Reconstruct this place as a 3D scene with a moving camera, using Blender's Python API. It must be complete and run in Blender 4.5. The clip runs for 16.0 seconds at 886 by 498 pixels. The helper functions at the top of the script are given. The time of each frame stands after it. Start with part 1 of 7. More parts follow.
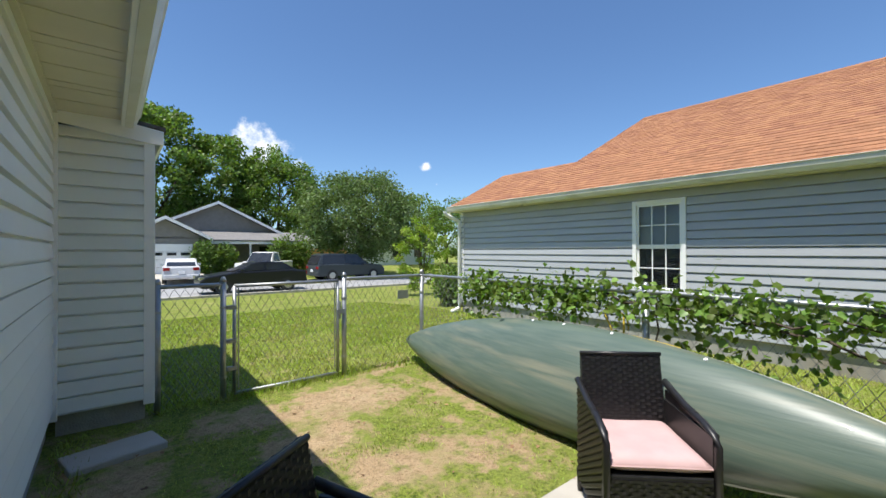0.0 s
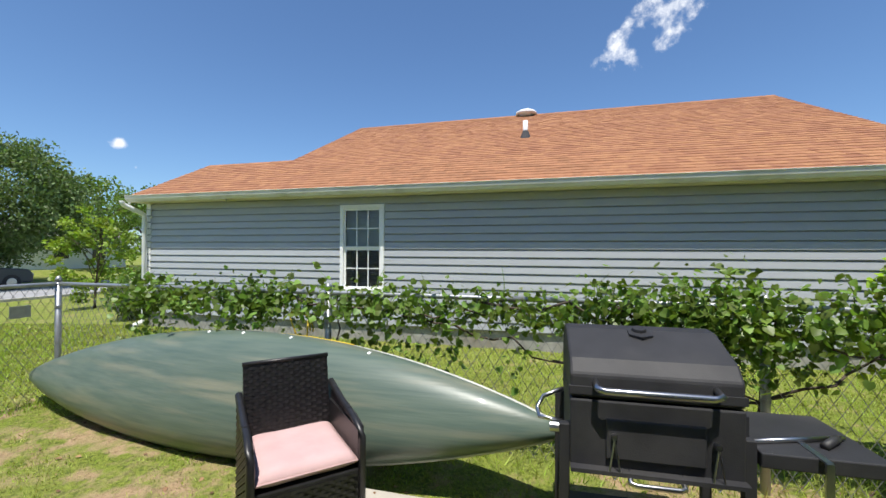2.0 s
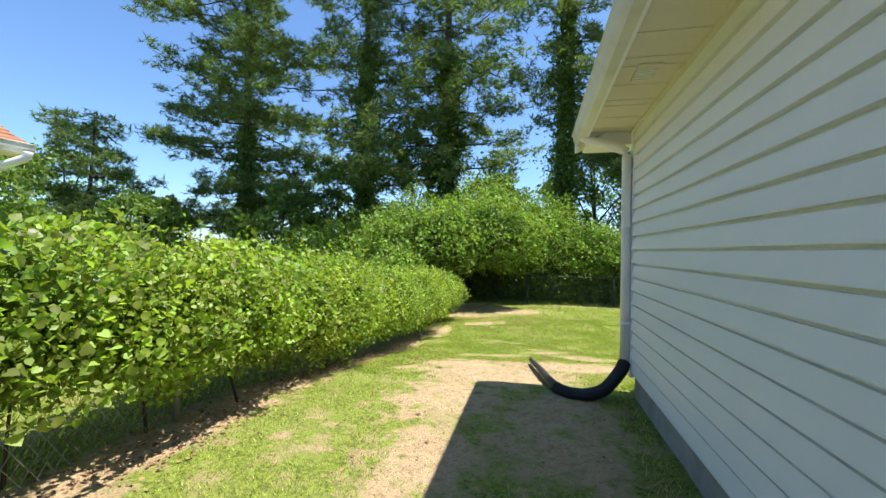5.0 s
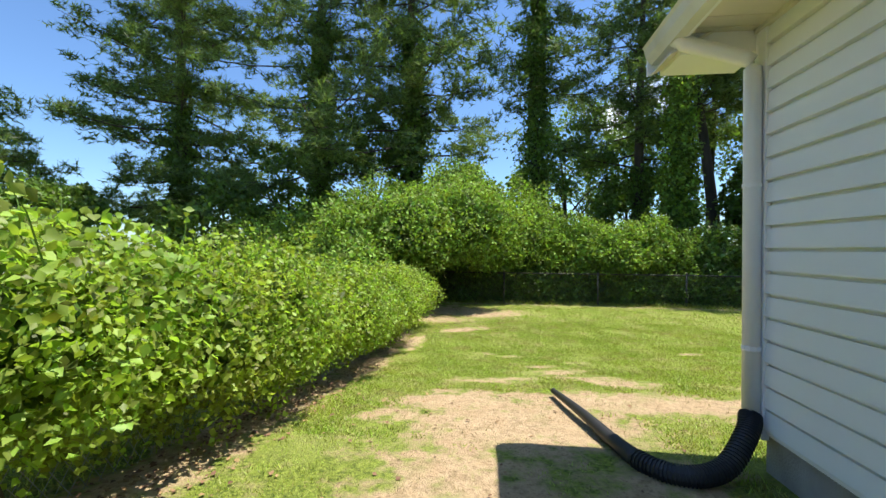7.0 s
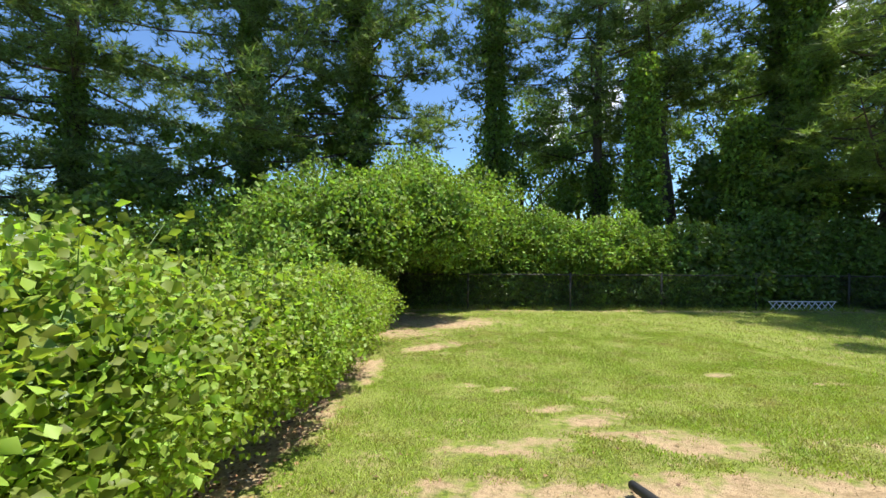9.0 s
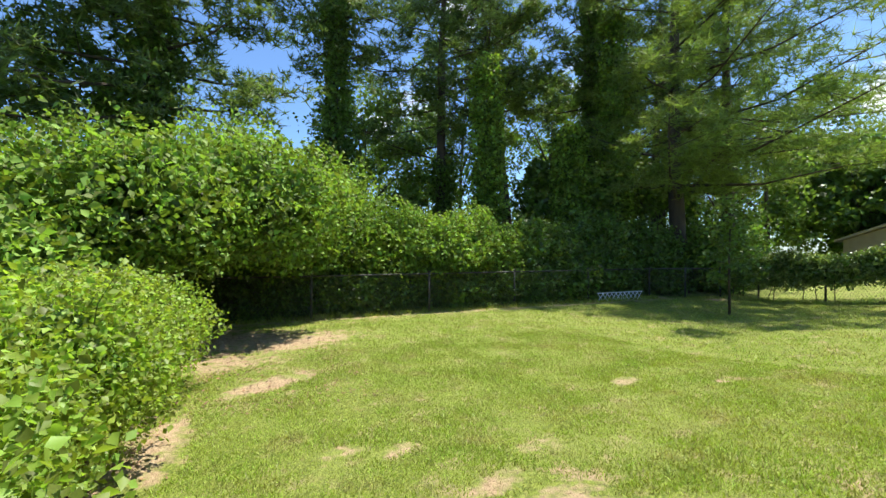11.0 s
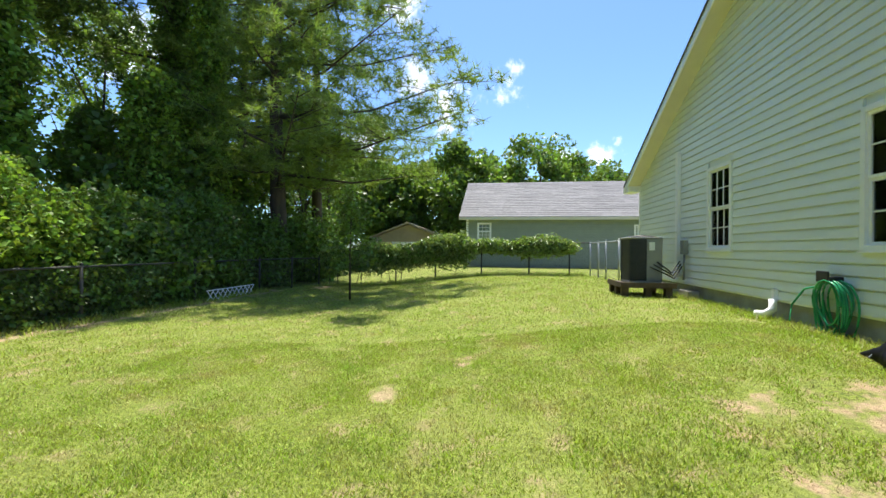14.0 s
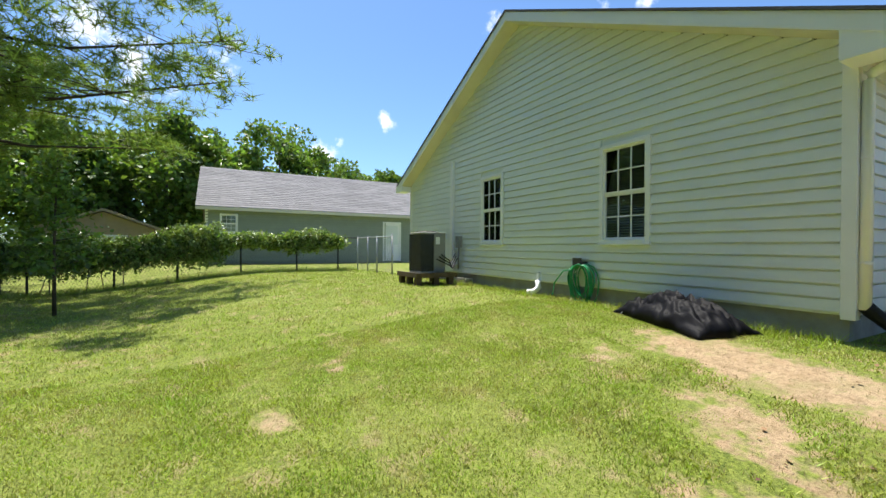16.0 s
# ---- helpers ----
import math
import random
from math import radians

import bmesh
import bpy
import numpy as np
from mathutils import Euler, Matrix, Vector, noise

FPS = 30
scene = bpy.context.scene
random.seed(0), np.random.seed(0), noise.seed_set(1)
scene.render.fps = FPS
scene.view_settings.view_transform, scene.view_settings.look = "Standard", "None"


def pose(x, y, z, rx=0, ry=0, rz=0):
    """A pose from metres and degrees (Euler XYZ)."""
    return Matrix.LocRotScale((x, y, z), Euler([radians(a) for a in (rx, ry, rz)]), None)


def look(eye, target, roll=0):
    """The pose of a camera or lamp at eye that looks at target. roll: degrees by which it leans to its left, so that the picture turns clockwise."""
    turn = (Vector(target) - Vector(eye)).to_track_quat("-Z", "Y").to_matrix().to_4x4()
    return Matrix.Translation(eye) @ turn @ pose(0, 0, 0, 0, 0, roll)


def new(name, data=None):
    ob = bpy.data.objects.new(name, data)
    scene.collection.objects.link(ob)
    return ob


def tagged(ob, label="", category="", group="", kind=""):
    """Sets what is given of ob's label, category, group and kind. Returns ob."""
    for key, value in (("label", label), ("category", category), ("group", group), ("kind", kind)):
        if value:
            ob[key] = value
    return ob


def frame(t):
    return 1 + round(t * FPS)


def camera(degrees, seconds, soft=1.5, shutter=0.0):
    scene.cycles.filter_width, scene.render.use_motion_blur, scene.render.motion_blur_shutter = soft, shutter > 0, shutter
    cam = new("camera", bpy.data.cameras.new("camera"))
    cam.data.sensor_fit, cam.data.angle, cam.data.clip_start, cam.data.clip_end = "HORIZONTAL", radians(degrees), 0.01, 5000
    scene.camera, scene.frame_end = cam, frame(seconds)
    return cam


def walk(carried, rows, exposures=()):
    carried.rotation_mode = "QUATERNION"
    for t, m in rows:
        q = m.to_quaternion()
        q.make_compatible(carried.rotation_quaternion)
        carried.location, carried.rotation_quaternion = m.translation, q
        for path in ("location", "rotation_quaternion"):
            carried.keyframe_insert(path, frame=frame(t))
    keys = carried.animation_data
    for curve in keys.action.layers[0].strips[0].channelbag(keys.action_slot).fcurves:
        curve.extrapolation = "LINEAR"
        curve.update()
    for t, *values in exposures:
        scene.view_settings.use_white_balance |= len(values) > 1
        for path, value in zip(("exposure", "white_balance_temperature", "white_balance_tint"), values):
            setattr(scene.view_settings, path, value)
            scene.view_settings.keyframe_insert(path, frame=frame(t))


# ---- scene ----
cam = camera(94.2, 16.0)
METRES, EYE, TILT, LEAN, TURN = 11.5, 1.5, 0.0, 0.0, -38.7
ROWS = [
    (0.0, -0.0040, 0.0000, 0.0, -0.35, 0.3, 0.11),
    (0.5, 0.0063, 0.0122, 0.0026, 1.59, 0.39, 0.23),
    (1.0, 0.0135, 0.0090, 0.002, -3.02, 0.54, 0.27),
    (1.5, 0.0245, 0.0033, 0.0011, -17.33, 0.49, 0.08),
    (2.0, 0.0303, 0.0017, 0.0006, -36.29, 0.44, -0.26),
    (2.5, 0.0336, -0.0018, 0.0004, -56.34, 0.32, -0.39),
    (3.0, 0.0376, -0.0073, 0.0002, -76.39, 0.31, -0.61),
    (3.5, 0.0500, -0.0252, -0.0014, -95.12, 0.37, -0.72),
    (4.0, 0.0691, -0.0462, -0.0017, -110.98, 0.31, -0.85),
    (4.5, 0.0932, -0.0623, -0.0072, -122.20, 0.27, -0.99),
    (5.0, 0.1185, -0.0741, -0.0079, -128.63, 0.23, -1.01),
    (7.5, 0.2854, -0.1783, -0.0185, -135.00, 0.01, -0.55),
    (8.0, 0.3163, -0.2017, -0.0184, -136.39, 0.03, -0.5),
    (10.5, 0.4758, -0.3274, -0.0299, -157.79, 0.24, -0.24),
    (11.0, 0.4980, -0.3599, -0.0314, -165.27, 0.28, -0.19),
    (11.5, 0.5153, -0.3914, -0.0349, -174.34, 0.27, -0.2),
    (12.0, 0.5351, -0.4200, -0.0388, -184.48, 0.25, -0.23),
    (12.5, 0.5532, -0.4492, -0.0401, -194.80, 0.2, -0.33),
    (13.0, 0.5717, -0.4813, -0.0432, -204.46, 0.15, -0.42),
    (13.5, 0.5917, -0.5144, -0.0459, -213.64, 0.09, -0.48),
    (14.0, 0.6098, -0.5504, -0.0508, -222.84, 0.05, -0.5),
    (14.5, 0.6284, -0.5811, -0.0539, -232.33, 0.02, -0.5),
    (15.0, 0.6393, -0.6102, -0.0548, -242.00, 0.0, -0.55),
    (15.5, 0.6485, -0.6430, -0.0555, -251.22, -0.11, -0.48),
    (16.0, 0.6569, -0.6701, -0.0556, -259.90, -0.2, -0.42),
]
walk(cam, [(t, pose(0, 0, EYE, TILT, LEAN, TURN) @ pose(METRES * x, METRES * y, METRES * z, 90 + pitch, roll, yaw)) for t, x, y, z, yaw, pitch, roll in ROWS],
     exposures=[(0.0, 0.35), (1.5, 0.24), (2.5, 0.26), (3.5, 0.50), (5.0, 0.92), (8.0, 0.74), (11.0, 0.80), (14.5, 0.88), (16.0, 0.70)])

# ---- light ----
SUN_WAY = Vector((-0.92, -0.14, 2.55)).normalized()
SUN_EL = math.asin(SUN_WAY.z)
SUN_AZ = math.atan2(SUN_WAY.x, SUN_WAY.y)


def cloud_dir(azimuth, elevation):
    """A unit vector; azimuth in degrees clockwise from +y."""
    a, e = radians(azimuth), radians(elevation)
    return (math.sin(a) * math.cos(e), math.cos(a) * math.cos(e), math.sin(e))


def build_world():
    w = bpy.data.worlds.new("sky")
    scene.world = w
    w.use_nodes = True
    nt = w.node_tree
    nt.nodes.clear()
    N, L = nt.nodes.new, nt.links.new
    sky = N("ShaderNodeTexSky")
    sky.sky_type, sky.sun_disc = "NISHITA", False
    sky.sun_elevation, sky.sun_rotation = SUN_EL, SUN_AZ
    sky.air_density, sky.dust_density, sky.ozone_density = 1.0, 0.5, 2.5
    co = N("ShaderNodeTexCoord")
    n1 = N("ShaderNodeTexNoise")
    n1.inputs["Scale"].default_value, n1.inputs["Detail"].default_value = 17.0, 8.0
    n1.inputs["Roughness"].default_value = 0.62
    L(co.outputs["Generated"], n1.inputs["Vector"])
    # small fair-weather clouds: azimuth, elevation, half width, strength
    clouds = [(15.2, 12.6, 0.062, 0.95), (18.6, 12.2, 0.050, 0.75), (36.6, 11.6, 0.012, 0.7), (38.2, 9.2, 0.014, 0.8),
              (104.0, 27.4, 0.060, 0.92), (98.3, 24.4, 0.055, 0.72), (200.5, 19.0, 0.10, 0.8), (196.0, 16.5, 0.08, 0.7),
              (206.0, 30.0, 0.08, 0.7), (225.0, 21.0, 0.10, 0.8), (262.0, 19.6, 0.075, 0.9), (258.0, 22.0, 0.06, 0.8), (256.0, 33.0, 0.09, 0.85), (250.0, 14.0, 0.08, 0.8),
              (270.5, 21.5, 0.045, 0.66), (290.5, 17.0, 0.026, 0.85), (283.0, 11.8, 0.05, 0.9), (278.0, 12.5, 0.04, 0.8), (306.0, 28.6, 0.035, 0.85), (320.0, 29.0, 0.03, 0.7), (325.0, 29.5, 0.04, 0.85)]
    total = None
    for az, el, half, k in clouds:
        c = N("ShaderNodeVectorMath")
        c.operation = "DISTANCE"
        L(co.outputs["Generated"], c.inputs[0])
        c.inputs[1].default_value = cloud_dir(az, el)
        m = N("ShaderNodeMapRange")
        m.inputs["From Min"].default_value, m.inputs["From Max"].default_value = half * 1.5, 0.0
        m.inputs["To Min"].default_value, m.inputs["To Max"].default_value = 0.0, k
        L(c.outputs["Value"], m.inputs["Value"])
        if total is None:
            total = m.outputs[0]
        else:
            a = N("ShaderNodeMath")
            a.operation = "MAXIMUM"
            L(total, a.inputs[0]), L(m.outputs[0], a.inputs[1])
            total = a.outputs[0]
    add = N("ShaderNodeMath")
    add.operation = "MULTIPLY_ADD"
    L(n1.outputs["Fac"], add.inputs[0])
    add.inputs[1].default_value = 2.1
    L(total, add.inputs[2])
    edge = N("ShaderNodeMapRange")
    edge.interpolation_type = "SMOOTHSTEP"
    edge.inputs["From Min"].default_value, edge.inputs["From Max"].default_value = 1.42, 1.95
    L(add.outputs[0], edge.inputs["Value"])
    gate = N("ShaderNodeMath")
    gate.operation = "GREATER_THAN"
    gate.inputs[1].default_value = 0.001
    L(total, gate.inputs[0])
    fac = N("ShaderNodeMath")
    fac.operation = "MULTIPLY"
    L(edge.outputs[0], fac.inputs[0]), L(gate.outputs[0], fac.inputs[1])
    tint = N("ShaderNodeMixRGB")
    tint.blend_type = "MULTIPLY"
    tint.inputs["Fac"].default_value = 1.0
    tint.inputs["Color2"].default_value = SKY_TINT
    L(sky.outputs["Color"], tint.inputs["Color1"])
    mix = N("ShaderNodeMixRGB")
    mix.inputs["Color2"].default_value = (8.2, 8.4, 8.8, 1)
    L(fac.outputs[0], mix.inputs["Fac"]), L(tint.outputs["Color"], mix.inputs["Color1"])
    bg = N("ShaderNodeBackground")
    bg.inputs["Strength"].default_value = SKY_STRENGTH
    L(mix.outputs["Color"], bg.inputs["Color"])
    out = N("ShaderNodeOutputWorld")
    L(bg.outputs[0], out.inputs[0])


SKY_STRENGTH, SKY_TINT = 0.115, (0.76, 0.94, 1.12, 1)
build_world()
sun_data = bpy.data.lights.new("sun", "SUN")
sun_data.energy, sun_data.angle, sun_data.color = 5.0, radians(0.53), (1.0, 0.955, 0.88)
sun = new("sun", sun_data)
sun.matrix_basis = look(tuple(SUN_WAY * 60), (0, 0, 0))


# ---- materials ----
def surf(name, c1, c2=None, scale=6.0, rough=0.6, metal=0.0, bump=0.0, bump_scale=60.0, vary=0.0, island=False, stretch=(1, 1, 1),
         stain=None, stain_scale=1.2, stain_amount=0.5, translucent=0.0, coat=0.0, spec=0.5):
    """A procedural surface: two colours mixed by noise, an optional stain at a larger scale, relief, and a change from piece to piece."""
    m = bpy.data.materials.new(name)
    m.use_nodes = True
    nt = m.node_tree
    N, L = nt.nodes.new, nt.links.new
    b = nt.nodes["Principled BSDF"]
    co = N("ShaderNodeTexCoord")
    mp = N("ShaderNodeMapping")
    mp.inputs["Scale"].default_value = stretch
    L(co.outputs["Object"], mp.inputs["Vector"])
    n = N("ShaderNodeTexNoise")
    n.inputs["Scale"].default_value, n.inputs["Detail"].default_value = scale, 5.0
    L(mp.outputs[0], n.inputs["Vector"])
    ramp = N("ShaderNodeMapRange")
    ramp.inputs["From Min"].default_value, ramp.inputs["From Max"].default_value = 0.3, 0.7
    L(n.outputs["Fac"], ramp.inputs["Value"])
    mix = N("ShaderNodeMixRGB")
    mix.inputs["Color1"].default_value = (*c1, 1)
    mix.inputs["Color2"].default_value = (*(c2 or tuple(c * 0.85 for c in c1)), 1)
    L(ramp.outputs[0], mix.inputs["Fac"])
    col = mix.outputs[0]
    if stain:
        s = N("ShaderNodeTexNoise")
        s.inputs["Scale"].default_value, s.inputs["Detail"].default_value = stain_scale, 6.0
        L(mp.outputs[0], s.inputs["Vector"])
        r = N("ShaderNodeMapRange")
        r.inputs["From Min"].default_value, r.inputs["From Max"].default_value = 0.5, 0.72
        r.inputs["To Max"].default_value = stain_amount
        L(s.outputs["Fac"], r.inputs["Value"])
        sm = N("ShaderNodeMixRGB")
        sm.inputs["Color2"].default_value = (*stain, 1)
        L(r.outputs[0], sm.inputs["Fac"]), L(col, sm.inputs["Color1"])
        col = sm.outputs[0]
    if vary:
        if island:
            g = N("ShaderNodeNewGeometry").outputs["Random Per Island"]
        else:
            g = N("ShaderNodeObjectInfo").outputs["Random"]
        v = N("ShaderNodeMapRange")
        v.inputs["To Min"].default_value, v.inputs["To Max"].default_value = 1 - vary, 1 + vary
        L(g, v.inputs["Value"])
        h = N("ShaderNodeHueSaturation")
        L(v.outputs[0], h.inputs["Value"]), L(col, h.inputs["Color"])
        if island:
            hv = N("ShaderNodeMapRange")
            hv.inputs["To Min"].default_value, hv.inputs["To Max"].default_value = 0.5 - vary * 0.045, 0.5 + vary * 0.03
            L(g, hv.inputs["Value"]), L(hv.outputs[0], h.inputs["Hue"])
        col = h.outputs["Color"]
    L(col, b.inputs["Base Color"])
    b.inputs["Roughness"].default_value, b.inputs["Metallic"].default_value = rough, metal
    b.inputs["Coat Weight"].default_value = coat
    b.inputs["Specular IOR Level"].default_value = spec
    if bump:
        bn = N("ShaderNodeTexNoise")
        bn.inputs["Scale"].default_value, bn.inputs["Detail"].default_value = bump_scale, 4.0
        L(mp.outputs[0], bn.inputs["Vector"])
        bp = N("ShaderNodeBump")
        bp.inputs["Strength"].default_value, bp.inputs["Distance"].default_value = bump, 0.01
        L(bn.outputs["Fac"], bp.inputs["Height"]), L(bp.outputs[0], b.inputs["Normal"])
    if translucent:
        tr = N("ShaderNodeBsdfTranslucent")
        gain = N("ShaderNodeMixRGB")
        gain.blend_type = "MULTIPLY"
        gain.inputs["Fac"].default_value = 1.0
        gain.inputs["Color2"].default_value = (1.5, 1.6, 0.7, 1)
        L(col, gain.inputs["Color1"]), L(gain.outputs[0], tr.inputs["Color"])
        ms = N("ShaderNodeMixShader")
        ms.inputs["Fac"].default_value = translucent
        L(b.outputs[0], ms.inputs[1]), L(tr.outputs[0], ms.inputs[2])
        L(ms.outputs[0], nt.nodes["Material Output"].inputs["Surface"])
    return m


def glass_mat(name):
    """Thin clear window glass: mostly see-through, with a mirror's share that grows at a slant."""
    m = bpy.data.materials.new(name)
    m.use_nodes = True
    nt = m.node_tree
    N, L = nt.nodes.new, nt.links.new
    fr = N("ShaderNodeFresnel")
    fr.inputs["IOR"].default_value = 1.55
    tr, gl, mx = N("ShaderNodeBsdfTransparent"), N("ShaderNodeBsdfGlossy"), N("ShaderNodeMixShader")
    tr.inputs["Color"].default_value = (0.86, 0.90, 0.90, 1)
    gl.inputs["Roughness"].default_value = 0.02
    L(fr.outputs[0], mx.inputs["Fac"]), L(tr.outputs[0], mx.inputs[1]), L(gl.outputs[0], mx.inputs[2])
    L(mx.outputs[0], nt.nodes["Material Output"].inputs["Surface"])
    return m


def ground_mat():
    """Mown lawn that gives way to bare sandy soil where the ground's own 'dirt' value says so."""
    m = bpy.data.materials.new("lawn_and_soil")
    m.use_nodes = True
    nt = m.node_tree
    N, L = nt.nodes.new, nt.links.new
    b = nt.nodes["Principled BSDF"]
    co = N("ShaderNodeTexCoord")

    def noise_tex(scale, detail=6.0):
        n = N("ShaderNodeTexNoise")
        n.inputs["Scale"].default_value, n.inputs["Detail"].default_value = scale, detail
        n.inputs["Roughness"].default_value = 0.65
        L(co.outputs["Object"], n.inputs["Vector"])
        return n.outputs["Fac"]

    def span(v, a, z, lo=0.0, hi=1.0):
        r = N("ShaderNodeMapRange")
        r.inputs["From Min"].default_value, r.inputs["From Max"].default_value = a, z
        r.inputs["To Min"].default_value, r.inputs["To Max"].default_value = lo, hi
        L(v, r.inputs["Value"])
        return r.outputs[0]

    def mixc(f, c1, c2):
        x = N("ShaderNodeMixRGB")
        L(f, x.inputs["Fac"])
        for s, c in (("Color1", c1), ("Color2", c2)):
            if isinstance(c, tuple):
                x.inputs[s].default_value = (*c, 1)
            else:
                L(c, x.inputs[s])
        return x.outputs[0]

    grass = mixc(span(noise_tex(34, 8), 0.40, 0.62), (0.085, 0.118, 0.020), (0.280, 0.325, 0.060))
    grass = mixc(span(noise_tex(9, 8), 0.46, 0.62, 0, 0.6), grass, (0.235, 0.295, 0.045))
    grass = mixc(span(noise_tex(0.9), 0.44, 0.66, 0, 0.55), grass, (0.285, 0.31, 0.085))
    grass = mixc(span(noise_tex(3.1, 9), 0.53, 0.66, 0, 0.8), grass, (0.37, 0.29, 0.15))
    soil = mixc(span(noise_tex(5), 0.3, 0.7), (0.54, 0.405, 0.25), (0.43, 0.30, 0.172))
    soil = mixc(span(noise_tex(13, 8), 0.50, 0.66, 0, 0.75), soil, (0.27, 0.20, 0.105))
    soil = mixc(span(noise_tex(40), 0.52, 0.70, 0, 0.85), soil, (0.20, 0.135, 0.075))
    soil = mixc(span(noise_tex(2.2), 0.52, 0.66, 0, 0.5), soil, (0.26, 0.27, 0.09))
    at = N("ShaderNodeAttribute")
    at.attribute_name = "dirt"
    s = N("ShaderNodeMath")
    s.operation = "MULTIPLY_ADD"
    L(noise_tex(5.0, 9.0), s.inputs[0])
    s.inputs[1].default_value = 2.5
    L(at.outputs["Fac"], s.inputs[2])
    f = span(s.outputs[0], 1.64, 1.98)
    L(mixc(f, grass, soil), b.inputs["Base Color"])
    b.inputs["Roughness"].default_value = 0.9
    b.inputs["Specular IOR Level"].default_value = 0.15
    h = N("ShaderNodeMath")
    h.operation = "ADD"
    L(noise_tex(60, 5), h.inputs[0]), L(noise_tex(12, 5), h.inputs[1])
    bp = N("ShaderNodeBump")
    bp.inputs["Strength"].default_value, bp.inputs["Distance"].default_value = 0.8, 0.03
    L(h.outputs[0], bp.inputs["Height"]), L(bp.outputs[0], b.inputs["Normal"])
    return m


M_ground = ground_mat()
M_white_siding = surf("white_vinyl", (0.83, 0.855, 0.835), (0.80, 0.83, 0.81), 3.0, 0.45, bump=0.05, bump_scale=25, vary=0.02, stain=(0.70, 0.71, 0.66), stain_scale=0.9, stain_amount=0.18)
M_trim = surf("white_trim", (0.93, 0.93, 0.93), (0.90, 0.90, 0.90), 4.0, 0.4, bump=0.03)
M_soffit = surf("cream_soffit", (0.74, 0.69, 0.56), (0.70, 0.65, 0.52), 4.0, 0.5, stain=(0.5, 0.45, 0.33), stain_amount=0.25)
M_gutter = surf("white_gutter", (0.78, 0.77, 0.72), (0.70, 0.68, 0.60), 3.0, 0.35, stain=(0.42, 0.40, 0.30), stain_scale=2.5, stain_amount=0.5)
M_grey_siding = surf("grey_vinyl", (0.44, 0.46, 0.49), (0.41, 0.43, 0.46), 3.0, 0.5, bump=0.05, bump_scale=25, vary=0.03, stain=(0.38, 0.41, 0.45), stain_amount=0.25)
M_green_siding = surf("sage_vinyl", (0.30, 0.34, 0.27), (0.27, 0.31, 0.245), 3.0, 0.5, vary=0.03)
M_block = surf("foundation_block", (0.40, 0.39, 0.36), (0.31, 0.30, 0.275), 7.0, 0.95, bump=0.6, bump_scale=70, stain=(0.26, 0.21, 0.15), stain_scale=1.6, stain_amount=0.6)
M_shingle = surf("rust_shingle", (0.385, 0.185, 0.092), (0.30, 0.135, 0.068), 9.0, 0.95, bump=0.5, bump_scale=180, vary=0.15, island=True)
M_shingle_o = surf("rust_shingle_single", (0.385, 0.185, 0.092), (0.30, 0.135, 0.068), 9.0, 0.95, bump=0.5, bump_scale=180, vary=0.15)
M_grey_shingle = surf("grey_shingle", (0.235, 0.225, 0.22), (0.185, 0.18, 0.175), 5.0, 0.95, bump=0.4, bump_scale=120, vary=0.16, island=True, stain=(0.16, 0.15, 0.15), stain_scale=0.7, stain_amount=0.5)
M_dark_shingle = surf("dark_shingle", (0.075, 0.075, 0.08), (0.05, 0.05, 0.055), 6.0, 0.95, bump=0.3)
M_galv = surf("galvanised_steel", (0.44, 0.45, 0.46), (0.34, 0.35, 0.36), 14.0, 0.45, metal=0.75, bump=0.08)
M_old_wire = surf("rusted_wire", (0.085, 0.080, 0.065), (0.05, 0.045, 0.038), 9.0, 0.7, metal=0.2)
M_wire = surf("chain_wire", (0.30, 0.31, 0.31), (0.19, 0.19, 0.19), 9.0, 0.55, metal=0.5)
M_glass = glass_mat("window_glass")
M_dark_room = surf("dark_room", (0.05, 0.05, 0.055), (0.03, 0.03, 0.033), 2.0, 0.9)
M_blind = surf("dark_blind", (0.30, 0.31, 0.31), (0.25, 0.26, 0.26), 6.0, 0.5)
M_room = surf("room_wall", (0.30, 0.27, 0.24), (0.26, 0.23, 0.20), 2.0, 0.9)
M_pale_blind = surf("pale_blind", (0.80, 0.84, 0.82), (0.75, 0.79, 0.77), 4.0, 0.6)
M_asphalt = surf("asphalt", (0.36, 0.36, 0.36), (0.29, 0.29, 0.29), 2.0, 0.95, bump=0.3, bump_scale=120, stain=(0.22, 0.22, 0.22))
M_concrete = surf("concrete", (0.50, 0.47, 0.42), (0.42, 0.39, 0.34), 3.0, 0.92, bump=0.35, bump_scale=90, stain=(0.33, 0.29, 0.23))
M_bark = surf("bark", (0.115, 0.085, 0.062), (0.055, 0.042, 0.033), 5.0, 0.95, bump=0.9, bump_scale=18, stretch=(1, 1, 0.25))
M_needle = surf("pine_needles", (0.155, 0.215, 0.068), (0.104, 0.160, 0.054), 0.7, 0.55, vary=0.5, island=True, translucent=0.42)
# Lighter copy of pine_needles: sun on the near pines put into the colour.
M_needle_sunlit = surf("sunlit_pine_needles", (0.205, 0.270, 0.066), (0.140, 0.205, 0.055), 0.7, 0.55, vary=0.45, island=True, translucent=0.46)
# Ivy, and the darker shaded leaves inside hedge and shrubs.
M_ivy = surf("ivy_and_shaded_leaves", (0.155, 0.240, 0.050), (0.100, 0.172, 0.038), 1.5, 0.5, vary=0.55, island=True, translucent=0.40)
M_vine = surf("vine_leaves", (0.185, 0.275, 0.046), (0.105, 0.180, 0.034), 2.0, 0.45, vary=0.5, island=True, translucent=0.33)
